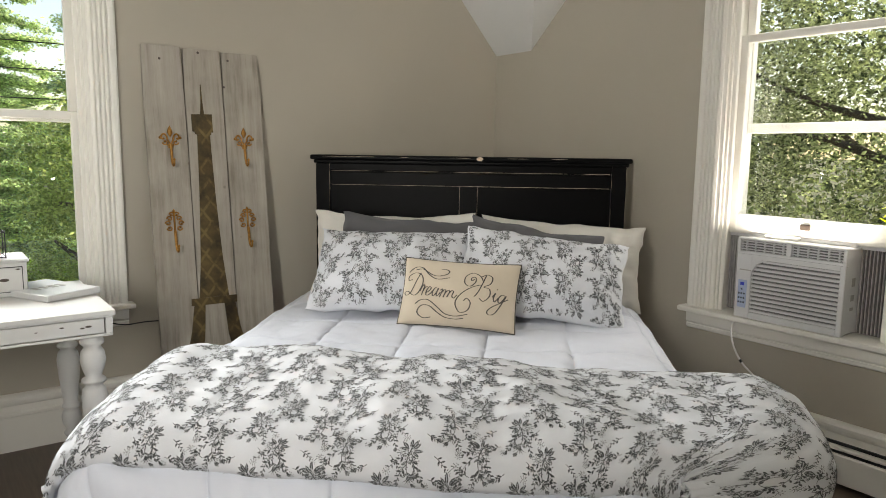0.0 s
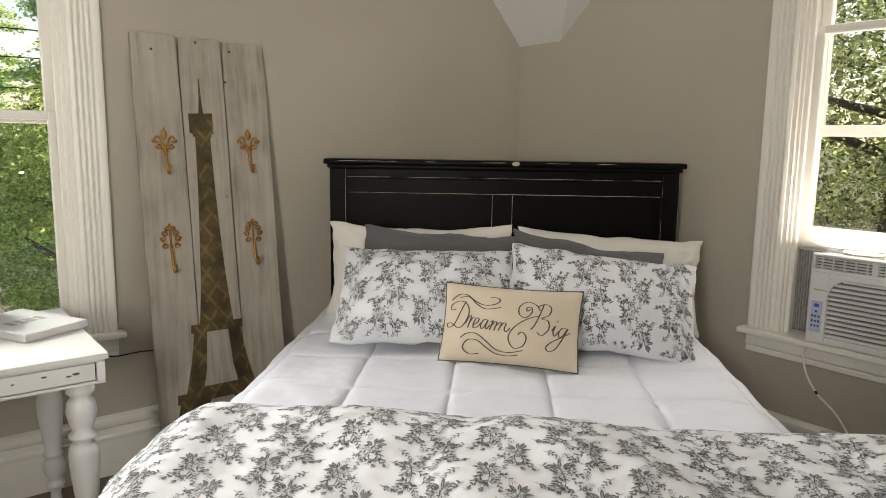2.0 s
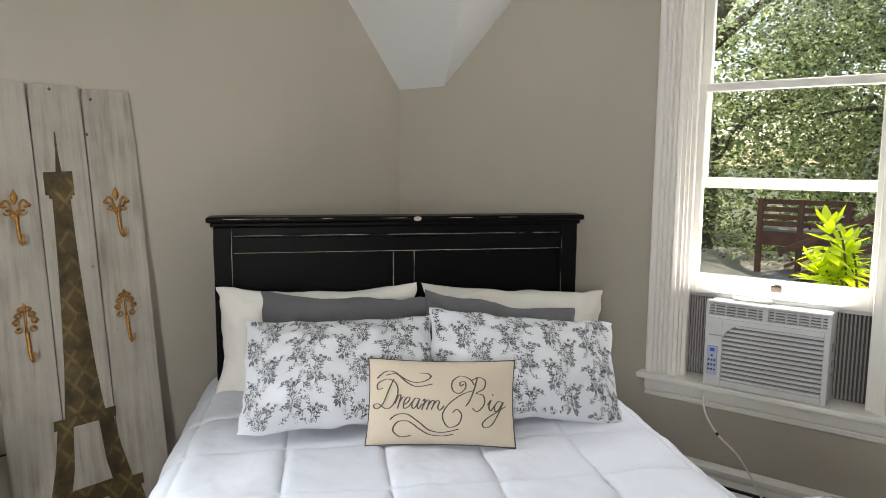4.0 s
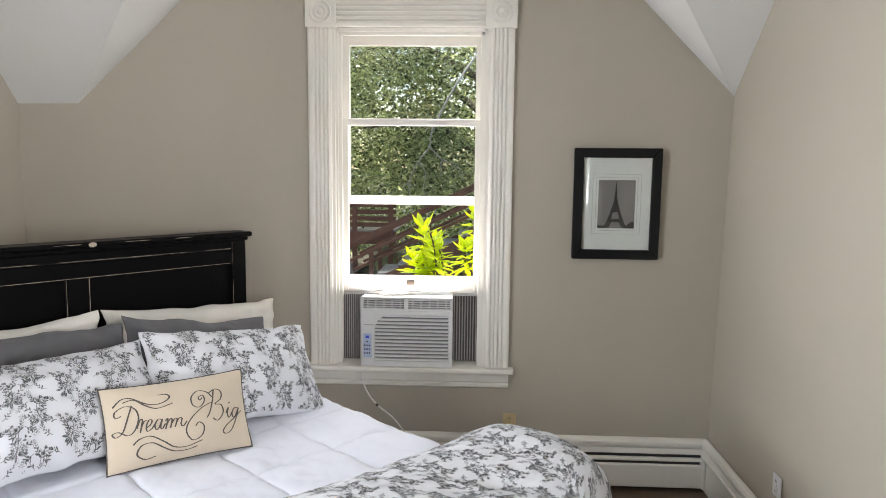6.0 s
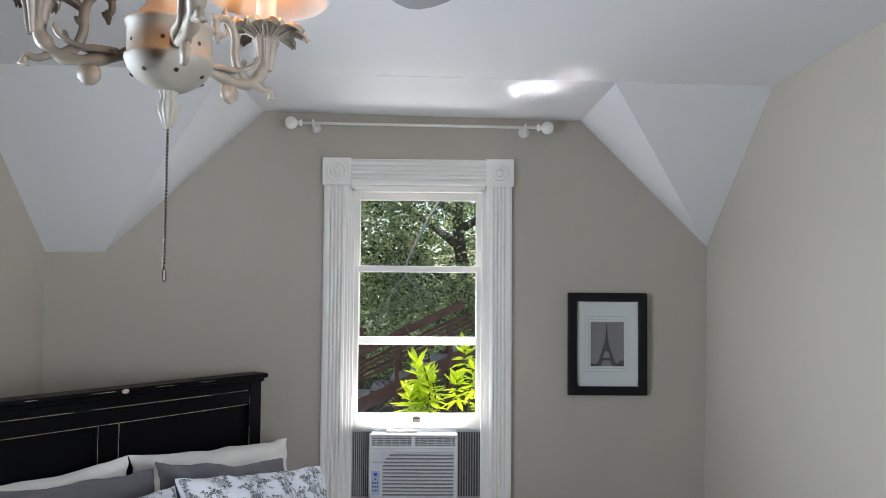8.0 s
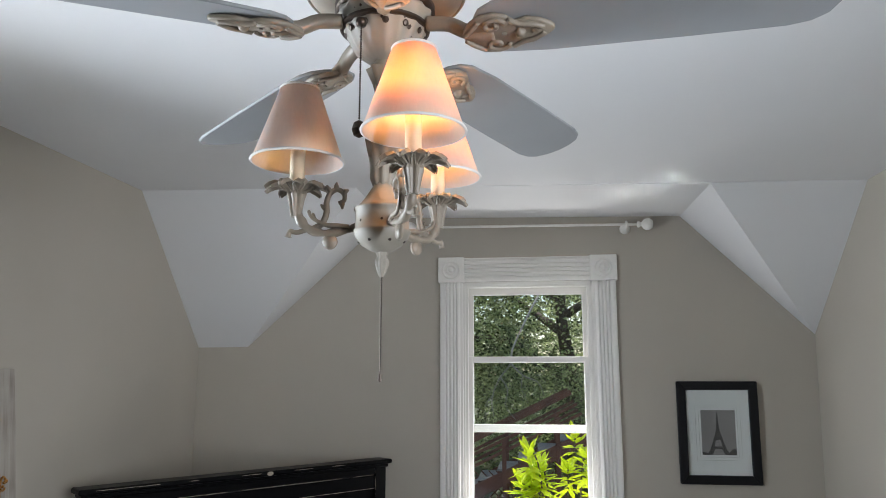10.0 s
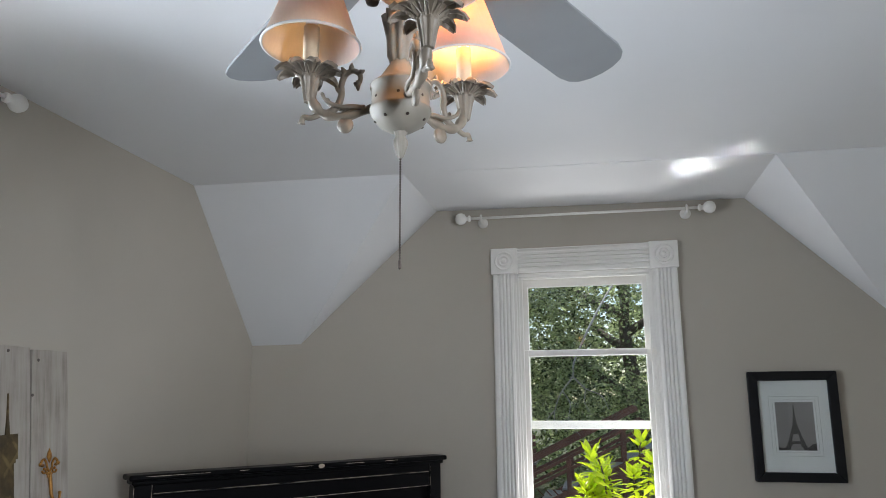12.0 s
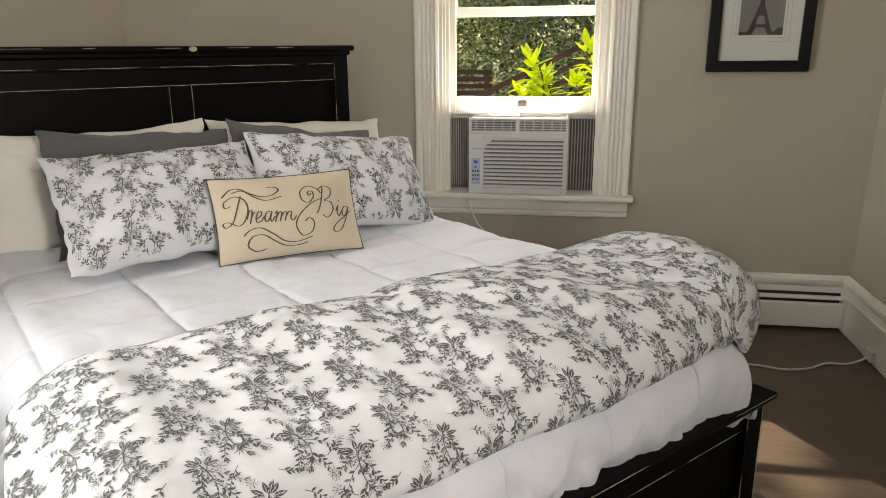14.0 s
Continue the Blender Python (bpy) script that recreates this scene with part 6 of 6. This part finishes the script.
        part("blade_iron", b, FAN_ARM, bl, "chipped antique white blade bracket", smooth=True)
    # three arms with candle lamps
    for k, (a, lit) in enumerate(((-73, True), (47, True), (167, False))):
        m = pose(0, 0, 0, 0, 0, a)
        b = tube(curve_pts([(0.036, 0, 2.004), (0.060, 0, 1.996), (0.090, 0, 1.994), (0.114, 0, 2.001), (0.128, 0, 2.016), (0.134, 0, 2.034), (0.135, 0, 2.052)], 6), [0.0052 + 0.0010 * math.sin(i * 0.9) + 0.0035 * (i / 36) for i in range(37)], 9)
        # scroll that rises from the arm and curls back towards the bowl
        scr = tube(curve_pts([(0.108, 0, 2.000), (0.094, 0, 2.008), (0.087, 0, 2.024), (0.087, 0, 2.042), (0.081, 0, 2.056), (0.070, 0, 2.061), (0.060, 0, 2.054), (0.060, 0, 2.043), (0.068, 0, 2.040)], 5), [0.0056 - 0.00006 * i for i in range(41)], 8)
        for px, pz, qx, qz in ((0.081, 2.056, 0.087, 2.068), (0.072, 2.061, 0.072, 2.072), (0.061, 2.055, 0.053, 2.060), (0.087, 2.030, 0.096, 2.038), (0.062, 2.043, 0.062, 2.030)):
            tube([(px, 0, pz), ((px + qx) / 2, 0.002, (pz + qz) / 2), (qx, 0, qz)], [0.0045, 0.004, 0.0015], 6, scr)
        scr.transform(m)
        # leaf that lies along the arm
        lea = bmesh.new()
        for sy in (-1, 1):
            tube(curve_pts([(0.050, sy * 0.004, 2.002), (0.068, sy * 0.007, 2.004), (0.086, sy * 0.006, 2.006), (0.106, sy * 0.009, 2.016), (0.112, sy * 0.010, 2.028)], 4), [0.0035] * 8 + [0.003] * 8 + [0.0015], 6, lea)
        tube(curve_pts([(0.114, 0, 2.001), (0.132, 0, 1.996), (0.143, 0, 1.998), (0.146, 0, 1.989)], 4), [0.004] * 12 + [0.006], 6, b)
        joined(b, lathe([(0.0, -0.004), (0.011, -0.003), (0.012, 0.0), (0.011, 0.003), (0.0, 0.004)], 14), pose(0.080, 0, 1.980, 90, 0, 0))
        b.transform(m)
        arm = part("arm", b, FAN_ARM, th, "scrolled antique white arm", smooth=True)
        part("scroll", scr, FAN_ARM, arm, smooth=True)
        lea.transform(m)
        part("arm_leaf", lea, FAN_ARM, arm, smooth=True)
        cup = bmesh.new()
        for j in range(9):                             # ribbed petals that droop at their tips
            q = 2 * math.pi * j / 9
            rows = []
            for px, pz, w in ((0.008, 2.050, 0.004), (0.016, 2.062, 0.0075), (0.027, 2.0695, 0.0105), (0.038, 2.0705, 0.0100), (0.046, 2.067, 0.0065), (0.051, 2.062, 0.001)):
                rows.append([cup.verts.new((px - 0.003 * abs(k) / 2, w * k / 2, pz + (0.0015 if k % 2 else -0.0015) - 0.001 * abs(k))) for k in (-2, -1, 0, 1, 2)])
            for r0, r1 in zip(rows, rows[1:]):
                for k in range(4):
                    cup.faces.new((r0[k], r0[k + 1], r1[k + 1], r1[k]))
            bmesh.ops.rotate(cup, verts=[v for r in rows for v in r], cent=(0, 0, 0), matrix=Matrix.Rotation(q, 3, "Z"))
        bmesh.ops.solidify(cup, geom=cup.faces[:], thickness=0.0015)
        lathe([(0.0075, 2.020), (0.0095, 2.032), (0.012, 2.046), (0.0145, 2.054), (0.012, 2.062)], 48, cup, wave=0.10, lobes=8)
        cup.transform(m @ pose(0.135, 0, 0))
        part("leaf_cup", cup, FAN_ARM, arm)
        c = lathe([(0.0115, 2.058), (0.0115, 2.136), (0.008, 2.138)], 16)
        c.transform(m @ pose(0.135, 0, 0))
        part("candle_sleeve", c, CANDLE_CARD, arm, smooth=True)
        c = lathe([(0.006, 2.138), (0.009, 2.143), (0.010, 2.148), (0.008, 2.154), (0.004, 2.158), (0.0, 2.160)], 14)
        c.transform(m @ pose(0.135, 0, 0))
        part("bulb", c, BULB.m if lit else BULB_OFF, arm, smooth=True)
        c = lathe([(0.0705, 2.106), (0.0300, 2.226), (0.0285, 2.226), (0.0690, 2.106), (0.0705, 2.106)], 40)
        bmesh.ops.delete(c, geom=[f for f in c.faces if len(f.verts) > 4], context="FACES")
        c.transform(m @ pose(0.135, 0, 0))
        sh = part("shade", c, SHADE_M, arm, "cream fabric shade, lit" if lit else "cream fabric shade, unlit", smooth=True)
        for r, z in ((0.0707, 2.1075), (0.0301, 2.225)):
            ring = [(r * math.cos(q), r * math.sin(q), z) for q in np.linspace(0, 2 * math.pi, 40, endpoint=False)]
            c = tube(ring, 0.0022, 6, closed=True)
            c.transform(m @ pose(0.135, 0, 0))
            part("shade_trim", c, PILLOW_CLOTH, sh, smooth=True)
        if lit:
            lp = new("lamp_bulb_light", bpy.data.lights.new("lamp_bulb_light", "POINT"))
            lp.data.energy, lp.data.color, lp.data.shadow_soft_size = 1.1, (1.0, 0.42, 0.12), 0.018
            lp.matrix_world = pose(FANX, FANY, 0, 0, 0, FAN_TURN) @ m @ pose(0.135, 0, 2.171)


fan()

# ---------------------------------------------------------------- gardens outside
OAKS = []
for x, y, r, sd in ((2.8, 13.5, 4.2, 3), (-2.6, 13.0, 4.4, 5), (7.2, 13.5, 4.2, 6), (-7.5, 10.5, 4.4, 9)):
    OAKS += [tree("oak_tree", "large oak with dense small dark green leaves", x, y, ground_z(x, y), 8.0, r, 3.9, 300, 230 if abs(x) < 4 else 120, 0.085, OAK, sd, group="oaks behind the house", squash=0.95, spread=0.36)]


def conifer(x, y, base, height, reach, seed):
    """A spruce: a straight trunk with whorls of drooping branches, each a flat spray of short twigs."""
    rg = np.random.RandomState(seed)
    th = thing("conifer_tree", "tall sunlit green conifer with drooping branches beside the street", "tree", pose(x, y, base), group="conifers by the street")
    b = tube([(0, 0, -0.2), (0.05, 0.02, height * 0.5), (0, 0, height)], [0.26, 0.15, 0.02], 9)
    cs = []
    z = height * 0.10
    while z < height * 0.97:
        full = reach * (1 - z / height) ** 0.7
        for k in range(6):
            a = 2 * math.pi * (k + rg.uniform(-0.35, 0.35)) / 6 + z
            ln = full * rg.uniform(0.7, 1.1)
            dip = rg.uniform(0.10, 0.30)
            line = [(math.cos(a) * ln * t, math.sin(a) * ln * t, z + ln * (0.10 * t - dip * t * t)) for t in np.linspace(0.0, 1, 6)]
            tube(line, [0.035 * (1 - 0.85 * i / 5) for i in range(6)], 5, b)
            n = int(16 * ln) + 6
            t = rg.uniform(0.15, 1.03, n)
            side = rg.uniform(-0.30, 0.30, n) * ln * (1.08 - t)
            for tt, sd in zip(t, side):
                cs.append((math.cos(a) * ln * tt - math.sin(a) * sd, math.sin(a) * ln * tt + math.cos(a) * sd, z + ln * (0.10 * tt - dip * tt * tt) - 0.12 * abs(sd)))
        z += rg.uniform(0.42, 0.62)
    part("trunk", b, BARK, th, smooth=True)
    me = leaves_mesh("crown", cs, 42, (0.16, 0.16, 0.05), 0.095, seed, flat=0.35)
    me.materials.append(FIR)
    new("crown", me).parent = th


for x, y, reach, sd in ((-14.5, 1.6, 3.1, 7), (-20.0, -1.6, 3.4, 8), (-21.0, -8.5, 3.6, 11), (-25.0, 4.2, 3.8, 12), (-31.0, -1.5, 4.0, 14)):
    conifer(x, y, -3.0, 14.0, reach, sd)

# out of view, added to block the sun; gaps place the floor's sun patches
tree("oak_tree", "tall unseen oak added to shade the raised window", -3.4, 6.6, ground_z(-3.4, 6.6), 11.0, 3.1, 10.4, 95, 70, 0.17, OAK, 45, group="oaks behind the house", squash=0.7, spread=0.35, gaps=((2.88, -1.10, 0, 0.17), (2.90, -0.91, 0, 0.07), (3.16, -1.03, 0, 0.05)))

tree("young_tree", "young sunlit yellow-green tree beside the street", -11.5, -0.35, -3.0, 6.5, 1.15, 3.0, 120, 170, 0.08, leaf_mat("young_tree_leaves", (0.16, 0.21, 0.09), (0.34, 0.39, 0.19), (2.0, 2.0, 1.3)), 17, squash=2.2, spread=0.22)

# far woods close the view
for nm, lab, cs, mat, sd in (("woods", "far dense green woods behind the garden", [(-30 + 1.3 * i, 19 + 2 * math.sin(i * 2.1), z) for i in range(44) for z in (0.5, 2.5, 4.5)], OAK, 21),
                             ("woods", "far dense green woods across the street", [(-46 + 3 * math.sin(i * 1.7), -30 + 1.6 * i, z) for i in range(40) for z in (-1.5, 0.5, 2.5)], FIR, 22)):
    me = leaves_mesh("woods", cs, 190, (1.0, 1.2, 1.1), 0.32, sd)
    me.materials.append(mat)
    tagged(new("woods", me), lab, "woods", kind="stuff")

# pale bare limb that reaches out of the first oak
PALE = painted("pale_lichen_bark", (0.36, 0.34, 0.31), 0.9, 0.2, 60, 0.5, 9)
for pts, r in (([(0.9, 7.0, 1.6), (0.7, 3.0, 1.5), (0.35, 0.6, 0.75), (0, 0, 0), (-0.05, 0, -0.25), (-0.22, 0.02, -0.48), (-0.32, 0, -0.75), (-0.30, 0, -1.0)], 0.020), ([(-0.05, 0, -0.25), (0.12, 0.05, -0.42), (0.33, 0.05, -0.52), (0.42, 0, -0.70)], 0.014),
               ([(-0.2, 0.02, -0.45), (-0.10, 0, -0.62), (-0.12, -0.05, -0.85), (0.02, -0.05, -1.05)], 0.010), ([(0.12, 0.05, -0.42), (0.10, 0.05, -0.6), (0.18, 0.02, -0.78)], 0.008), ([(-0.3, 0, -0.7), (-0.42, 0, -0.85), (-0.40, 0, -1.05)], 0.008)):
    c = curve_pts(pts, 6)
    part("limb", tube(c, [r * (1 - 0.75 * i / (len(c) - 1)) for i in range(len(c))], 7, m=pose(1.75 - 2.8, 6.2 - 13.5, 2.15 - ground_z(2.8, 13.5))), PALE, OAKS[0], "pale bare forked limb", smooth=True)

# tall yellow-green shrub close to the raised window


def shrub():
    gx, gy = 2.27, 1.35
    th = thing("tall_shrub", "tall shrub with long sunlit yellow-green leaves", "shrub", pose(gx, gy, ground_z(gx, gy)))
    rg = random.Random(31)
    b = bmesh.new()
    tips = []
    base = -ground_z(gx, gy)
    for k in range(13):
        tx, ty = rg.uniform(-0.34, 0.30), rg.uniform(-0.18, 0.18)
        tz = base + rg.uniform(0.92, 1.30) - 0.25 * max(0, -tx)
        c = curve_pts([(rg.uniform(-0.1, 0.1), 0, 0), (tx * 0.3, ty * 0.4, tz * 0.6), (tx * 0.7, ty * 0.8, tz - 0.2), (tx, ty, tz)], 5)
        tube(c, [0.012 * (1 - 0.7 * i / (len(c) - 1)) for i in range(len(c))], 6, b)
        tips.append((tx, ty, tz))
    part("stems", b, BARK, th, smooth=True)
    for tx, ty, tz in tips:
        for ring in range(5):
            for j in range(6):
                a = 2 * math.pi * (j + rg.uniform(-0.25, 0.25)) / 6 + ring
                up = (1.05, 0.75, 0.45, 0.2, 0.05)[ring] + rg.uniform(-0.15, 0.15)
                ln = rg.uniform(0.11, 0.18)
                w = ln * 0.15
                lf = bmesh.new()
                d = Vector((math.cos(a) * math.cos(up), math.sin(a) * math.cos(up), math.sin(up)))
                s = Vector((-math.sin(a), math.cos(a), 0))
                n = d.cross(s)
                o = Vector((tx, ty, tz - 0.035 * ring))
                mid, lft, rgt = [], [], []
                for t, ww in ((0, 0.15), (0.3, 0.9), (0.6, 1.0), (0.85, 0.5), (1.0, 0.02)):
                    p = o + d * ln * t - Vector((0, 0, 1)) * 0.03 * t * t * (1 + ring * 0.3)
                    mid.append(lf.verts.new(p))
                    lft.append(lf.verts.new(p + s * w * ww - n * w * 0.35 * ww))
                    rgt.append(lf.verts.new(p - s * w * ww - n * w * 0.35 * ww))
                for i in range(4):
                    lf.faces.new((mid[i], lft[i], lft[i + 1], mid[i + 1]))
                    lf.faces.new((rgt[i], mid[i], mid[i + 1], rgt[i + 1]))
                part("leaf", lf, BRIGHT, th, smooth=True)


shrub()

# red-brown garden stair and deck
DECK = painted("red_brown_stained_timber", (0.20, 0.085, 0.055), 0.7, 0.25, 60, 0.3, 5)
th = thing("garden_stair", "red-brown timber garden stair with sloping rails", "stair", pose(0.95, 8.3, 0))
gz = ground_z(0.95, 8.5)
for k in range(7):
    part("tread", box(-0.25 + 0.34 * k, 0.12 + 0.34 * k, 0.0, 1.1, -0.20 + 0.165 * k, -0.165 + 0.165 * k, 0.004), PALE, th, "pale worn tread")
    part("riser", box(0.10 + 0.34 * k, 0.12 + 0.34 * k, 0.02, 1.08, -0.165 + 0.165 * k, -0.035 + 0.165 * k), DECK, th)
sl = math.degrees(math.atan2(0.165, 0.34))
for y in (-0.05, 1.10):
    part("stringer", box(-0.5, 2.3, y, y + 0.05, -0.26, -0.04, 0.004, m=pose(0.05, 0, -0.05, 0, -sl, 0)), DECK, th)
    for z in (0.35, 0.52, 0.72):
        part("hand_rail", box(-0.5, 2.3, y, y + 0.04, z, z + (0.09 if z > 0.6 else 0.05), 0.004, m=pose(-0.05, 0, -0.25, 0, -sl, 0)), DECK, th)
    for x in (-0.35, 0.55, 1.45, 2.15):
        part("stair_post", box(x - 0.035, x + 0.035, y - 0.01, y + 0.05, gz, 0.36 + 0.485 * x, 0.004), DECK, th)
th = thing("garden_deck", "red-brown timber deck with horizontal rails", "deck", pose(-1.6, 10.2, 0))
for k in range(9):
    part("deck_board", box(0.9, 2.4, 0.145 * k, 0.145 * k + 0.138, 0.36, 0.395, 0.003), PALE, th)
part("deck_beam", box(0.9, 2.4, -0.05, 0.0, 0.12, 0.36, 0.004), DECK, th)
for z in (0.45, 0.57, 0.70, 0.83):
    part("deck_rail", box(0.9, 2.4, -0.02, 0.02, z, z + 0.085, 0.004), DECK, th)
for x in (0.95, 1.6, 2.3):
    part("deck_post", box(x - 0.045, x + 0.045, -0.06, 0.03, ground_z(-1.6 + x, 10.2) - 0.1, 0.92, 0.004), DECK, th)
th = thing("lattice_screen", "brown timber lattice under the stair", "lattice", pose(1.75, 8.6, 0))
for k in range(10):
    for sg in (-1, 1):
        part("lath", box(-0.010, 0.010, 0.010 * sg, 0.010 * sg + 0.008, -0.42, 0.42, m=pose(-0.5 + 0.13 * k, 0, gz + 0.30, 0, 45 * sg, 0)), DECK, th)

# street, verge, parked car
ASPH = painted("worn_grey_asphalt", (0.16, 0.15, 0.145), 0.9, 0.12, 90, 0.4, 0.8)
KERB = painted("pale_concrete_kerb", (0.34, 0.32, 0.29), 0.85, 0.1, 60, 0.3, 2)
road = bmesh.new()
pts = [(-12.5, 0.9, -9.5), (-18, -0.45, -8.0), (-21.7, -1.15, -8.0), (-30, -1.6, -8.0), (-60, -3.0, -10)]
for (xa, na, sa), (xb, nb, sb) in zip(pts, pts[1:]):
    v = [road.verts.new(p) for p in ((xa, na, -2.93), (xb, nb, -2.93), (xb, sb, -2.93), (xa, sa, -2.93))]
    f = road.faces.new(v)
ex = bmesh.ops.extrude_face_region(road, geom=road.faces[:])
bmesh.ops.translate(road, verts=[g for g in ex["geom"] if isinstance(g, bmesh.types.BMVert)], vec=(0, 0, -0.2))
bmesh.ops.recalc_face_normals(road, faces=road.faces[:])
tagged(part("road", road, ASPH), "worn grey asphalt street with dappled shade", "road", kind="structure")
kerb = bmesh.new()
for (xa, na, sa), (xb, nb, sb) in zip(pts, pts[1:]):
    ln = math.hypot(xb - xa, nb - na)
    box(0, ln, -0.14, 0.0, -3.1, -2.82, 0.02, bm=kerb, m=pose(xa, na, 0, 0, 0, math.degrees(math.atan2(nb - na, xb - xa))))
tagged(part("kerb", kerb, KERB), "pale concrete kerb along the street", "kerb", kind="structure")
rg = np.random.RandomState(5)
cs = [(x, y, -2.93) for x, y in zip(rg.uniform(-34, -14, 900), rg.uniform(-1.0, 7.0, 900)) if y > -0.3 - 0.075 * (-18 - x)]
me = leaves_mesh("ground_cover", cs, 46, (0.35, 0.35, 0.06), 0.13, 6)
me.materials.append(leaf_mat("ivy_leaves", (0.13, 0.22, 0.06), (0.32, 0.42, 0.12), (1.4, 1.6, 0.6)))
tagged(new("ground_cover", me), "sunlit green ground cover on the verge", "plants", kind="stuff")
CAR_RED = plain("red_car_paint", (0.42, 0.045, 0.03), 0.25)
CAR_GLASS = plain("dark_car_glass", (0.10, 0.13, 0.16), 0.08)


def car():
    th = thing("parked_car", "small red hatchback parked on the street", "car", pose(-24.6, -2.75, -2.93, 0, 0, 176))
    low = [(-1.95, 0.30), (1.95, 0.30), (2.0, 0.55), (1.9, 0.78), (1.0, 0.90), (-1.75, 0.98), (-2.0, 0.80), (-2.02, 0.5)]
    part("body", prism(low, -0.85, 0.85, bevel=0.08), CAR_RED, th, smooth=False)
    top = [(-1.80, 0.94), (1.05, 0.88), (0.45, 1.38), (-1.25, 1.45), (-1.62, 1.30)]
    part("cabin", prism(top, -0.74, 0.74, bevel=0.07), CAR_RED, th)
    for s in (-1, 1):
        part("side_window", prism([(-1.45, 1.0), (0.85, 0.96), (0.40, 1.32), (-1.25, 1.37)], s * 0.742 - 0.004, s * 0.742 + 0.006), CAR_GLASS, th)
        part("tail_lamp", box(-2.02, -1.93, s * 0.68 - 0.10, s * 0.68 + 0.10, 0.70, 0.86, 0.01), plain("red_lamp", (0.5, 0.02, 0.02), 0.2), th)
        for x in (-1.25, 1.25):
            w = part("wheel", lathe([(0.0, -0.10), (0.24, -0.10), (0.31, -0.08), (0.31, 0.08), (0.24, 0.10), (0.0, 0.10)], 24, m=pose(x, s * 0.76, 0.31, 90, 0, 0)), RUBBER, th)
            part("rim", lathe([(0.0, -0.115), (0.19, -0.11), (0.20, 0.11), (0.0, 0.115)], 16, m=pose(x, s * 0.76, 0.31, 90, 0, 0)), plain("wheel_rim", (0.5, 0.5, 0.5), 0.3, 0.8), w)
    part("rear_window", prism([(-0.62, 0), (0.62, 0), (0.52, 0.34), (-0.52, 0.34)], -0.006, 0.004, m=pose(-1.800, 0, 0.99, -28, 0, -90)), CAR_GLASS, th)
    part("bumper", box(-2.06, -1.92, -0.80, 0.80, 0.32, 0.52, 0.03), CAR_RED, th)


car()
# overhead wires
for k, (z, zz) in enumerate(((2.2, 2.3), (2.75, 2.9), (3.3, 3.4))):
    c = [(-13, -16 + 2 * i, z + 0.4 * ((i - 8) / 8) ** 2 + (zz - z) * i / 16) for i in range(17)]
    tagged(part("overhead_wire", tube(c, 0.012, 5), RUBBER), "thin dark overhead cable across the street", "cable", "overhead wires")

# pale gravel yard with a weathered planter box below the oaks
GRAVEL = painted("pale_dry_gravel", (0.40, 0.37, 0.32), 0.95, 0.2, 40, 0.5, 1.5)


def yard():
    b = bmesh.new()
    xs = [-9 + 0.7 * i for i in range(14)]
    ys = [6.6 + 0.7 * j for j in range(11)]
    g = [[b.verts.new((x, y, ground_z(x, y) + 0.13 + 0.03 * fbm(x, y, 2, 1.2))) for x in xs] for y in ys]
    for j in range(len(ys) - 1):
        for i in range(len(xs) - 1):
            if abs(i - 6.5) / 7 + abs(j - 5) / 6 < 1.35:
                b.faces.new((g[j][i], g[j][i + 1], g[j + 1][i + 1], g[j + 1][i]))
    return b


tagged(part("gravel_yard", yard(), GRAVEL, smooth=True), "pale dry gravel yard behind the house", "gravel", kind="structure")
th = thing("planter_box", "weathered grey wooden planter box on the gravel", "planter", pose(-3.1, 8.2, ground_z(-3.1, 8.2) + 0.10, 0, 0, 14))
for k in range(2):
    part("planter_board", box(-0.55, 0.55, -0.30, -0.27, 0.20 * k, 0.20 * k + 0.19, 0.004), PALE, th)
    part("planter_board", box(-0.55, 0.55, 0.27, 0.30, 0.20 * k, 0.20 * k + 0.19, 0.004), PALE, th)
    for s in (-1, 1):
        part("planter_end", box(s * 0.55 - 0.015, s * 0.55 + 0.015, -0.27, 0.27, 0.20 * k, 0.20 * k + 0.19, 0.004), PALE, th)
part("soil", box(-0.53, 0.53, -0.27, 0.27, 0.0, 0.34), CHIP, th)
